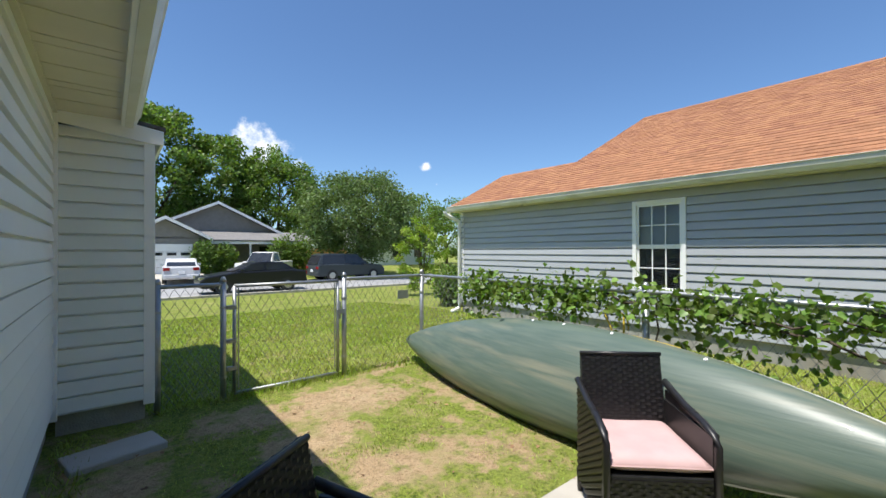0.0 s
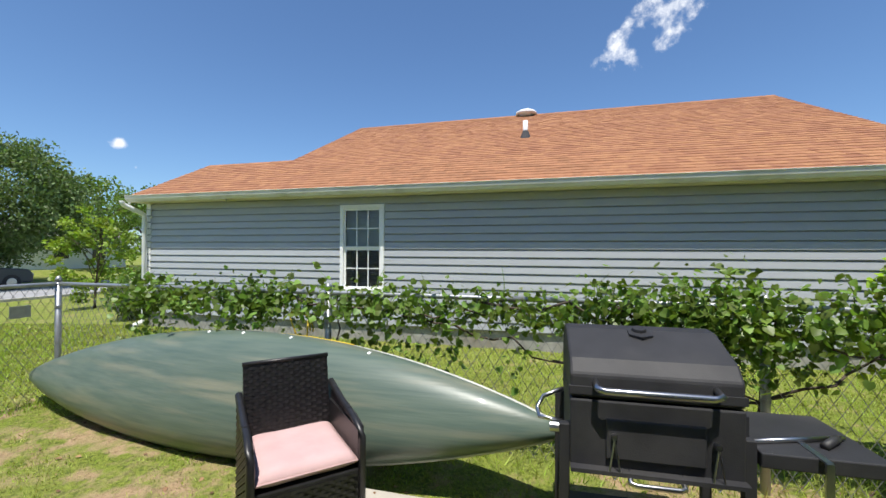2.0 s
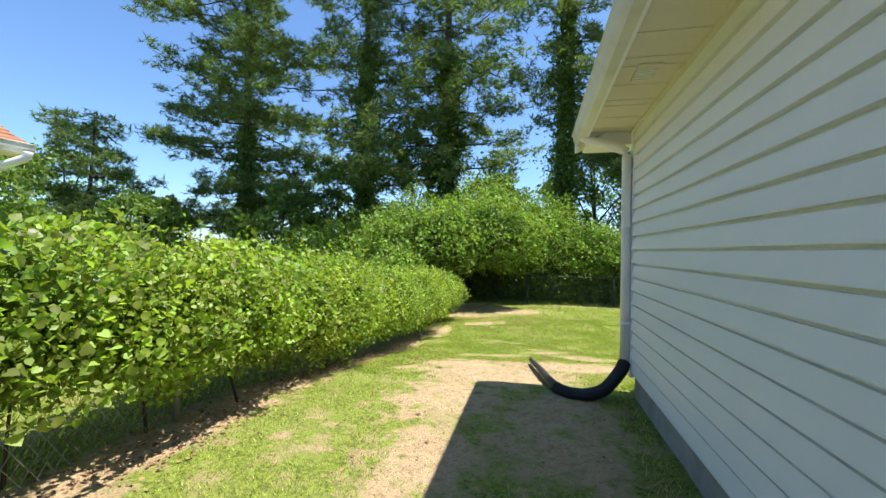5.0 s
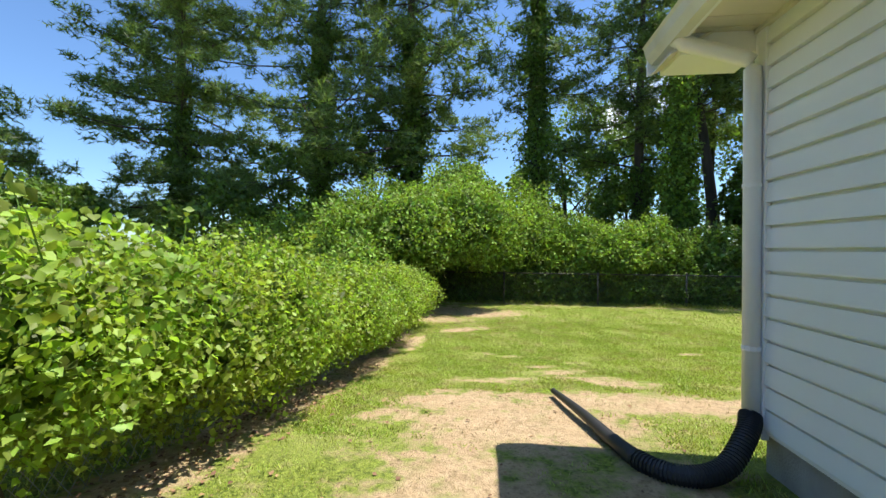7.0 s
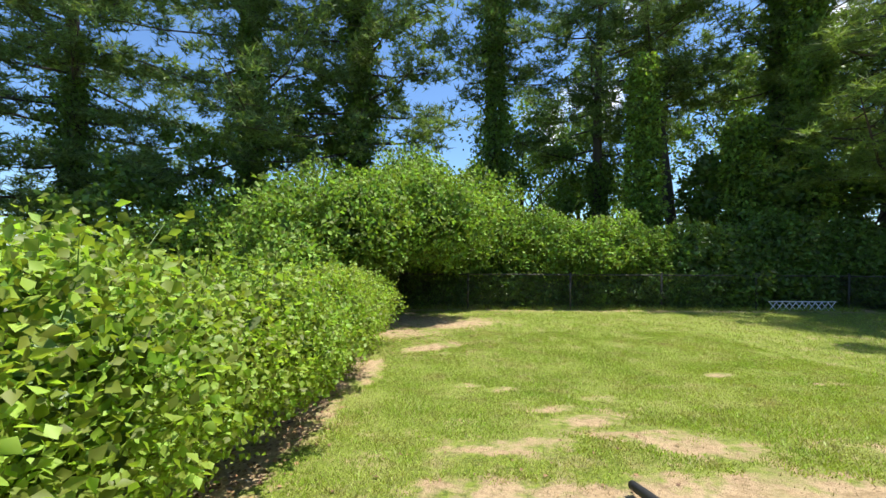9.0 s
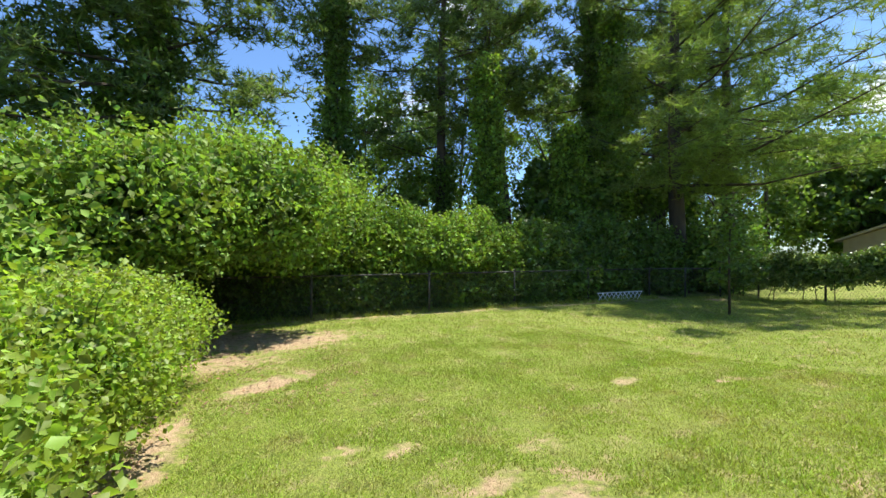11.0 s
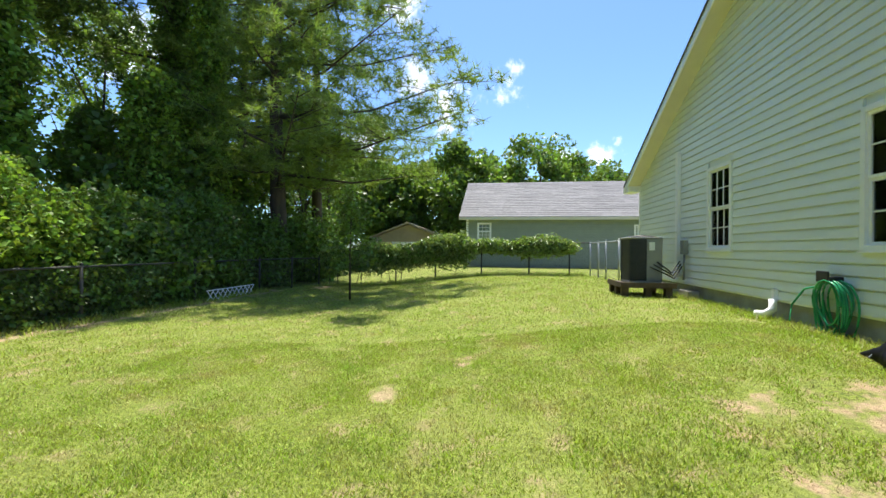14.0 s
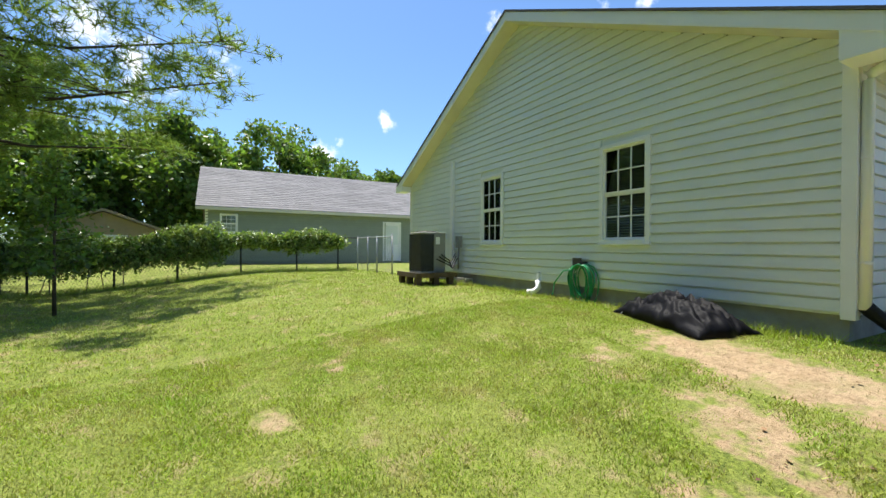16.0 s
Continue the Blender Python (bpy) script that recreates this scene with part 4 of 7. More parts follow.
def pine(x, y, height, r0, crown_from, reach, label, mat=M_needle, vine_to=0.0, limbs=34, tuft=0.36, density=1.0, side=None, lean=(0, 0), boughs=()):
    """A tall loblolly pine: straight trunk, open whorls of limbs with needle tufts, ivy up the trunk to vine_to."""
    z = ground_z(x, y)
    e = thing("pine_tree", (x, y, z), label, "tree")
    bark = Shape()
    pts = [(x + lean[0] * t + 0.12 * math.sin(t * 5 + x), y + lean[1] * t + 0.1 * math.cos(t * 4 + y), z - 0.2 + height * t) for t in np.linspace(0, 1, 9)]
    bark.tube(pts, r0, 10, r_end=r0 * 0.15)
    cs = []
    for i in range(limbs + len(boughs)):
        t = crown_from + (1 - crown_from) * ((i + RNG.random()) / limbs)
        a = i * 2.4 + RNG.random()
        if i >= limbs:
            t, a = boughs[i - limbs][0] / height, boughs[i - limbs][1]
        k = min(8, int(t * 8))
        f = t * 8 - k
        p = Vector(pts[k]).lerp(Vector(pts[min(8, k + 1)]), f)
        L = reach * 1.12 * (1.0 - 0.5 * ((t - crown_from) / (1 - crown_from)) ** 3) * RNG.uniform(0.35, 1.1)
        if side is not None:
            L *= 0.62 + 0.5 * max(0, math.cos(a - side))
        rise = RNG.uniform(-0.25, 0.30)
        if i >= limbs:
            L, rise = boughs[i - limbs][2:]
        q = p + Vector((math.cos(a) * L, math.sin(a) * L, L * rise))
        m = p.lerp(q, 0.5) + Vector((RNG.normal() * 0.1, RNG.normal() * 0.1, -0.06 * L))
        bark.tube([p, m, q], r0 * 0.22 * (1 - 0.5 * t), 5, r_end=0.012)
        sub = max(3, int(L * 3.4 * density))
        for j in range(sub):
            u = 0.22 + 0.78 * (j + RNG.random()) / sub
            b = p.lerp(m, u * 2) if u < 0.5 else m.lerp(q, u * 2 - 1)
            sw = 0.36 * L * (1.15 - u) + 0.22
            c = b + Vector((RNG.normal() * sw * 0.7, RNG.normal() * sw * 0.7, RNG.normal() * 0.16 + 0.05))
            if RNG.random() < 0.5:
                bark.tube([b, c], 0.016, 4, r_end=0.006, cap=False)
            n = int(13 * density)
            cs.append(np.array(c) + RNG.normal(size=(n, 3)) * np.array((0.24, 0.24, 0.13)) * (0.8 + 0.4 * tuft))
    part("trunk", bark, M_bark, e, smooth=True)
    part("needles", tufts("needles", np.concatenate(cs), tuft * 0.8, *((12, 0.013) if mat is M_needle_sunlit else (8, 0.025))), mat, e)
    if vine_to:
        n = int(1150 * vine_to)
        h = RNG.random(n) * vine_to
        k = np.clip(h / height, 0, 1)
        a = RNG.random(n) * 2 * math.pi
        rr = (r0 * (1 - 0.6 * k) + np.abs(RNG.normal(size=n)) * (0.34 + 0.16 * np.sin(h * 1.3 + x) + 0.12 * np.sin(h * 3.1 + a * 2)) * (1 - 0.35 * k))
        c = np.stack([x + lean[0] * k + rr * np.cos(a), y + lean[1] * k + rr * np.sin(a), z + h], 1)
        part("ivy", scatter("ivy", c, 0.15, lift=0.3, droop=0.8), M_ivy, e, "ivy climbing the trunk")
    return e


def shrub(name, blobs, label, mat, n, leaf, lift=0.35, droop=0.3, category="shrub", lobed=False, stems=6, core=True, kind="", hollow=0.0):
    """A mass of foliage over a few blobs (x, y, z, rx, ry, rz), with leaves mostly on the skin, and woody stems to the ground."""
    bx, by = blobs[0][0], blobs[0][1]
    e = thing(name, (bx, by, ground_z(bx, by)), label, category, kind=kind)
    vol = sum((b[3] * b[4] + b[3] * b[5] + b[4] * b[5]) for b in blobs)
    pts = []
    for x, y, z, rx, ry, rz in blobs:
        k = max(20, int(n * (rx * ry + rx * rz + ry * rz) / vol))
        d = unit(k)
        w = np.array([1 + 0.30 * noise.noise((v[0] * 2.2 + x, v[1] * 2.2 + y, v[2] * 2.2 + z)) + 0.24 * noise.noise((v[0] * 5 + x, v[1] * 5, v[2] * 5)) + 0.10 * noise.noise((v[0] * 12 + x, v[1] * 12, v[2] * 12)) for v in d])
        rr = (1 - 0.32 * RNG.random(k) ** 1.6) * w
        p = np.array((x, y, z)) + d * rr[:, None] * np.array((rx, ry, rz))
        g = level(p[:, 0], p[:, 1]) + 0.03
        p[:, 2] = np.maximum(p[:, 2], g + 0.1 * RNG.random(k))
        if hollow:
            above = p[:, 2] - g
            p = p[(above > hollow * (0.75 + 0.5 * RNG.random(k))) | (RNG.random(k) < 0.10)]
        pts.append(p)
    # Inner leaves take the darker ivy colour, so the shade inside is coloured in.
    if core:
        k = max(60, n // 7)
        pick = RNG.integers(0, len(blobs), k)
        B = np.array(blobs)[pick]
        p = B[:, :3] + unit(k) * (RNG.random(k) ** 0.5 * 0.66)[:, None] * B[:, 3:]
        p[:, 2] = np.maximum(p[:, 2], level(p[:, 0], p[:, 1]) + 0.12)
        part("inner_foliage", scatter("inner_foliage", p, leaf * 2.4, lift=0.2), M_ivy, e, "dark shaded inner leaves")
    part("foliage", scatter("foliage", np.concatenate(pts), leaf, lobed=lobed, lift=lift, droop=droop), mat, e)
    for i in range(stems):
        s = Shape()
        b = blobs[i % len(blobs)]
        gx, gy = b[0] + RNG.normal() * b[3] * 0.25, b[1] + RNG.normal() * b[4] * 0.25
        s.tube([(gx, gy, ground_z(gx, gy) - 0.05), (gx + RNG.normal() * 0.1, gy + RNG.normal() * 0.1, b[2] * 0.6), (b[0] + RNG.normal() * b[3] * 0.4, b[1] + RNG.normal() * b[4] * 0.4, b[2] + b[5] * 0.5)], 0.014, 5, r_end=0.006)
        part("stem", s, M_bark, e)
    return e


def hedge_blobs():
    out = []
    for i in range(17):
        y = -2.75 - i * 0.60
        zc = ground_z(3.3, y)
        out.append((3.30 - 0.10 * min(1, i / 9) + 0.12 * math.sin(i * 1.9), y, zc + 0.80 + 0.05 * math.sin(i * 2.3) + 0.12 * max(0, 1 - i / 4), 0.42 + 0.22 * min(1, i / 3) + 0.08 * min(1, i / 9), 0.52, 0.62 + 0.05 * math.cos(i) - 0.16 * max(0, 1 - i / 4)))
    return out


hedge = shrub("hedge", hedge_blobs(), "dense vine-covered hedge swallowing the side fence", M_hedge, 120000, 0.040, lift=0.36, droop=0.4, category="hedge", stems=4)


def hedge_growth():
    """Broad vine leaves on the hedge's near end, and loose sprigs that break its outline."""
    n = 3400
    y = -2.2 - 3.4 * RNG.random(n) ** 1.4
    a = RNG.uniform(-0.5, math.pi + 0.3, n)
    w = np.array([1 + 0.25 * noise.noise((v * 1.7, u, 3.0)) for v, u in zip(y, a)])
    c = np.stack([3.26 - 0.60 * np.cos(a) * w, y, level(np.full(n, 3.3), y) + 0.78 + 0.62 * np.sin(a) * w], 1)
    c[:, 2] = np.maximum(c[:, 2], level(c[:, 0], c[:, 1]) + 0.18)
    part("vine_leaves", scatter("vine_leaves", c, 0.044, lobed=True, lift=0.35, droop=0.6, spread=0.45), M_hedge, hedge, "broad glossy grape leaves")
    pts, stems = [], Shape()
    for i in range(190):
        y0 = RNG.uniform(-11.3, -2.4)
        x0 = 3.28 + RNG.normal() * 0.28
        z0 = ground_z(3.3, y0) + 1.22 + RNG.normal() * 0.06
        up = RNG.uniform(0.10, 0.30)
        tip = np.array((x0 + RNG.normal() * 0.10, y0 + RNG.normal() * 0.12, z0 + up))
        base = np.array((x0, y0, z0 - 0.1))
        stems.tube([tuple(base), tuple((base + tip) / 2 + RNG.normal(size=3) * 0.015), tuple(tip)], 0.004, 4, r_end=0.0015, cap=False)
        pts.append(base + (tip - base) * RNG.random((11, 1)) + RNG.normal(size=(11, 3)) * 0.028)
    part("sprig_growth", stems, M_vine, hedge, kind="stuff")
    part("sprig_foliage", scatter("sprig_foliage", np.concatenate(pts), 0.046, lift=0.45, droop=0.2), M_hedge, hedge)


hedge_growth()


def grape_vine():
    e = thing("grape_vine", (FX, 2.0, 0.05), "leafy green vine trained along the chain-link fence", "vine")
    stems = Shape()
    pts = []
    y = 3.6
    while y > -3.2:
        z = ground_z(FX, y) + 1.13
        amount = 1.0 if y > -0.5 else 0.8
        k = 0.55 + 0.6 * (0.5 + 0.5 * noise.noise((y * 1.4, 2.0, 0.0)) * 2)
        bunch = 0.42 + 1.6 * max(0.0, 0.22 + noise.noise((y * 1.15, 6.5, 0.0)) + 0.5 * noise.noise((y * 3.7, 1.5, 0.0))) ** 0.8
        n = int(88 * k * amount * bunch)
        c = np.array((FX, y, z - 0.08)) + RNG.normal(size=(n, 3)) * np.array((0.10, 0.05, 0.055 + 0.045 * bunch))
        pts.append(c)
        if noise.noise((y * 2.3, 9.0, 0)) > -0.05:
            m = int(17 * amount * min(1.4, bunch + 0.2))
            hh = RNG.random(m) * (0.3 + 0.35 * abs(noise.noise((y * 3.1, 5, 0))) * 2)
            pts.append(np.stack([FX + RNG.normal(size=m) * 0.08, y + RNG.normal(size=m) * 0.06, z - 0.12 - hh], 1))
        if RNG.random() < 0.12:
            t = RNG.uniform(0.10, 0.24)
            tip = (FX + RNG.normal() * 0.05, y + RNG.normal() * 0.1, z + t)
            stems.tube([(FX, y, z), ((FX + tip[0]) / 2 + 0.02, y, z + t * 0.5), tip], 0.004, 4, r_end=0.0015)
            m = 5
            pts.append(np.array((FX, y, z)) + (np.array(tip) - np.array((FX, y, z))) * RNG.random(m)[:, None] + RNG.normal(size=(m, 3)) * 0.03)
        y -= 0.055
    for y0, y1, z0, z1 in ((3.3, 1.9, 1.10, 1.02), (1.9, 0.2, 1.08, 1.0), (0.3, -1.3, 1.12, 0.9), (-0.6, -2.3, 1.08, 0.8), (1.5, 1.45, 0.0, 1.1), (-1.36, -1.5, 0.05, 1.12), (-0.2, -1.6, 0.75, 0.55), (-1.3, -2.2, 0.5, 0.95), (0.9, -0.2, 1.0, 0.7)):
        q = [(FX + RNG.normal() * 0.03, y0 + (y1 - y0) * t, 0.05 + z0 + (z1 - z0) * t + RNG.normal() * 0.03) for t in np.linspace(0, 1, 9)]
        part("stem", Shape().tube(q, 0.011, 5, r_end=0.006), M_bark, e, smooth=True)
    part("tendril_growth", stems, M_vine, e, kind="stuff")
    part("leaves", scatter("leaves", np.concatenate(pts), 0.046, lobed=True, lift=0.30, droop=0.7, spread=0.45), M_vine, e)


grape_vine()

# tall pines behind the yard
pine(17.5, -23.0, 25.0, 0.36, 0.12, 6.2, "tall loblolly pine with low drooping boughs", limbs=74, density=1.2, vine_to=9)
pine(9.7, -22.6, 24.0, 0.30, 0.24, 5.0, "tall pine with an ivy-clad trunk", limbs=50, vine_to=13)
pine(5.0, -22.4, 24.0, 0.33, 0.24, 5.2, "tall pine with an ivy-clad trunk", limbs=50, vine_to=12, density=1.1)
pine(-0.9, -23.7, 21.0, 0.30, 0.42, 2.8, "slender pine wrapped in ivy", limbs=30, vine_to=15)
pine(-6.2, -25.0, 20.0, 0.30, 0.30, 4.6, "tall loblolly pine in the wood", limbs=40, vine_to=6)
pine(-11.3, -28.6, 20.0, 0.22, 0.40, 3.6, "slender loblolly pine in the wood", limbs=32)
pine(-9.5, -24.0, 19.0, 0.30, 0.42, 4.0, "leaning loblolly pine in the wood", limbs=32, lean=(2.6, 0.5))
pine(-12.6, -21.9, 21.0, 0.28, 0.30, 3.4, "pine thickly wrapped in ivy", limbs=34, vine_to=17)
pine(-13.2, -17.9, 17.0, 0.34, 0.22, 6.6, "broad loblolly pine overhanging the yard", M_needle_sunlit, limbs=42, density=1.0, side=1.2,
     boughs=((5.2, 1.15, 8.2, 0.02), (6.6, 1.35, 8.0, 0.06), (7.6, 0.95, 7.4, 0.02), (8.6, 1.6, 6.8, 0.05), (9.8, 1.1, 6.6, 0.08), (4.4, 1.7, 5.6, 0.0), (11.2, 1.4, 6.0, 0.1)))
pine(-15.8, -17.6, 18.0, 0.27, 0.22, 5.4, "loblolly pine at the edge of the wood", M_needle_sunlit, limbs=28, density=0.9, side=0.6)
pine(-18.5, -23.0, 19.0, 0.3, 0.25, 5.0, "loblolly pine at the edge of the wood", limbs=38)
pine(-24.0, -27.0, 18.0, 0.3, 0.22, 5.0, "loblolly pine at the edge of the wood", limbs=36)
pine(24.0, -19.0, 9.0, 0.2, 0.15, 3.6, "loblolly pine behind the grey house", limbs=36)

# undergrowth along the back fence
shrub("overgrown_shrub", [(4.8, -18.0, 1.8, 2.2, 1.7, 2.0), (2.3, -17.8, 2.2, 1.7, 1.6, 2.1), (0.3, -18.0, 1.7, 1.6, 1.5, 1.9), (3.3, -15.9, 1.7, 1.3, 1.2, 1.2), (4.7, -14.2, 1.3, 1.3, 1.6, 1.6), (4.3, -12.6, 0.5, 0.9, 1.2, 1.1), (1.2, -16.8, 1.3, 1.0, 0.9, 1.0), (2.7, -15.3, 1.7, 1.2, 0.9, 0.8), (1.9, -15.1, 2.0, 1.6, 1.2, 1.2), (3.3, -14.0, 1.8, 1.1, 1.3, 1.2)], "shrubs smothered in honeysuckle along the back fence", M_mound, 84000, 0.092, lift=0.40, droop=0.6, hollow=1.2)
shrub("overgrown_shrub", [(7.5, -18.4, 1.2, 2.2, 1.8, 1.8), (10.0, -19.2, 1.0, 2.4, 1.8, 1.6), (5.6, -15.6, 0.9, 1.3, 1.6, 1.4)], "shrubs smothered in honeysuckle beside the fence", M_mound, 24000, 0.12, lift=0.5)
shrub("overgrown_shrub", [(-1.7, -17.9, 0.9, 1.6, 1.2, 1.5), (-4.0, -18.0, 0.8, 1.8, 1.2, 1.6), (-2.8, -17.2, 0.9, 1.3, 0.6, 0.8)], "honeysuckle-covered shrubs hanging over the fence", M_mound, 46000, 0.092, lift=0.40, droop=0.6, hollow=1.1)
shrub("overgrown_shrub", [(-6.4, -18.3, 0.7, 1.9, 1.3, 1.5), (-9.2, -18.3, 0.8, 1.9, 1.4, 1.7), (-11.6, -17.9, 0.7, 1.5, 1.1, 1.6), (-8.0, -17.3, 0.2, 2.4, 0.6, 0.8)], "dark leafy undergrowth at the wood's edge", M_ivy, 34000, 0.12)
shrub("overgrown_shrub", [(-14.6, -17.6, 0.8, 1.8, 1.4, 1.6), (-17.5, -18.6, 0.8, 2.0, 1.5, 1.7)], "dark leafy undergrowth at the wood's edge", M_ivy, 14000, 0.14)
# Leaves added behind the fence to darken the shaded hollow under the shrubs.
n = 46000
tx, ty = RNG.uniform(-12.5, 6.2, n), -17.25 - 2.3 * RNG.random(n) ** 1.4
thicket = scatter("thicket", np.stack([tx, ty, level(tx, ty) + 0.05 + 1.9 * RNG.random(n) ** 1.2], 1), 0.13, lift=0.2, droop=0.5)
thicket.materials.append(M_ivy)
tagged(new("thicket", thicket), "tangled dark undergrowth behind the back fence", "undergrowth", kind="stuff")
for x in (-0.6, -3.2, -5.2, -7.0, 2.0):
    shrub("undergrowth", [(x, -17.15, -0.05, 1.3, 0.45, 0.62)], "tangled ivy on the back fence wire", M_ivy, 3600, 0.085, category="undergrowth", stems=3)
for i, (x, y, h, c) in enumerate(((-3.0, -27.0, 9.0, 3.0), (-8.0, -33.0, 11.0, 3.8), (-20.0, -30.0, 16.0, 4.4), (4.0, -33.0, 8.0, 3.5), (-27.0, -22.0, 14.0, 4.2), (-31.0, -27.0, 13.0, 4.8),
                                  (-11.0, -33.0, 18.0, 4.2), (-21.5, -21.0, 10.0, 3.0), (-6.0, -36.0, 14.0, 4.5), (-24.0, -34.0, 17.0, 5.0), (-15.0, -20.8, 6.0, 2.2), (-10.6, -21.5, 6.0, 2.0))):
    broadleaf("tree", x, y, h, c, h * 0.1, "leafy understorey tree in the wood", M_oak, clumps=64, leaves=110, leaf=0.22, trunk=0.16)
for x, y, h, c in ((7.6, -24.0, 9.5, 2.2), (12.2, -24.5, 8.0, 2.4), (2.8, -24.6, 6.5, 2.0), (-13.8, -26.5, 12.0, 3.0)):
    broadleaf("tree", x, y, h, c, h * 0.08, "dark ivy-hung understorey tree between the pines", M_oak, clumps=64, leaves=120, leaf=0.19, trunk=0.14)
for x, y, h, r in ((-11.9, -20.3, 11.0, 0.85), (-9.6, -20.4, 6.0, 0.8), (-6.4, -21.5, 8.0, 0.8)):
    shrub("vine_tower", [(x, y + 0.4, 1.5 + k * 1.3, r * (1.1 - 0.06 * k), r * (1.1 - 0.06 * k), 1.0) for k in range(int(h / 1.3))], "sunlit vine column climbing a dead trunk", M_mound, 9000, 0.13, category="vine", stems=2)


# ---- materials of the loose things ----
M_canoe = surf("green_canoe", (0.082, 0.122, 0.100), (0.130, 0.170, 0.135), 15.0, 0.40, bump=0.10, bump_scale=40, stretch=(1, 0.12, 2.2), stain=(0.235, 0.235, 0.170), stain_scale=6.0, stain_amount=0.75, coat=0.08)
M_gunwale = surf("pale_gunwale", (0.55, 0.56, 0.50), (0.45, 0.46, 0.41), 6.0, 0.5)
M_rope = surf("yellow_rope", (0.70, 0.50, 0.06), (0.60, 0.42, 0.05), 60.0, 0.8, bump=0.5, bump_scale=300)
M_wicker = surf("black_wicker", (0.022, 0.021, 0.022), (0.014, 0.013, 0.014), 20.0, 0.38, vary=0.25)
M_cushion = surf("pink_cushion", (0.60, 0.41, 0.40), (0.54, 0.36, 0.35), 9.0, 0.95, bump=0.25, bump_scale=260)
M_iron = surf("black_grill_paint", (0.026, 0.026, 0.029), (0.018, 0.018, 0.020), 9.0, 0.62, bump=0.1, bump_scale=150, stain=(0.10, 0.095, 0.09), stain_scale=2.2, stain_amount=0.35)
M_steel = surf("brushed_steel", (0.55, 0.55, 0.56), (0.42, 0.42, 0.43), 20.0, 0.28, metal=1.0)
M_tarp = surf("black_cover", (0.007, 0.007, 0.009), (0.004, 0.004, 0.006), 5.0, 0.58, bump=0.12, bump_scale=30, spec=0.12)
M_hose = surf("green_hose", (0.03, 0.36, 0.15), (0.02, 0.27, 0.11), 20.0, 0.35)
M_ac = surf("grey_ac_paint", (0.30, 0.30, 0.29), (0.25, 0.25, 0.24), 6.0, 0.5, bump=0.04)
M_ac_dark = surf("dark_ac_grille", (0.060, 0.062, 0.064), (0.042, 0.043, 0.045), 8.0, 0.5)
M_old_wood = surf("weathered_wood", (0.125, 0.085, 0.055), (0.075, 0.052, 0.036), 8.0, 0.85, bump=0.5, bump_scale=40, stretch=(0.3, 1, 1), vary=0.2)
M_black_pipe = surf("black_pipe", (0.018, 0.018, 0.019), (0.03, 0.03, 0.03), 9.0, 0.55)
M_tan = surf("tan_siding", (0.42, 0.34, 0.25), (0.37, 0.30, 0.22), 4.0, 0.8)
M_taupe = surf("taupe_siding", (0.27, 0.255, 0.235), (0.23, 0.215, 0.20), 4.0, 0.8)
M_brick = surf("red_brick", (0.27, 0.10, 0.07), (0.20, 0.075, 0.05), 9.0, 0.9, bump=0.3)
M_cedar = surf("cedar_fence", (0.50, 0.27, 0.09), (0.42, 0.21, 0.07), 4.0, 0.8, vary=0.15)
M_rubber = surf("tyre_rubber", (0.02, 0.02, 0.02), (0.03, 0.03, 0.03), 9.0, 0.8)
M_car_glass = surf("car_glass", (0.02, 0.022, 0.025), (0.03, 0.032, 0.036), 2.0, 0.08, spec=0.7)
M_red_lamp = surf("red_tail_lamp", (0.35, 0.02, 0.02), (0.28, 0.02, 0.02), 9.0, 0.2)


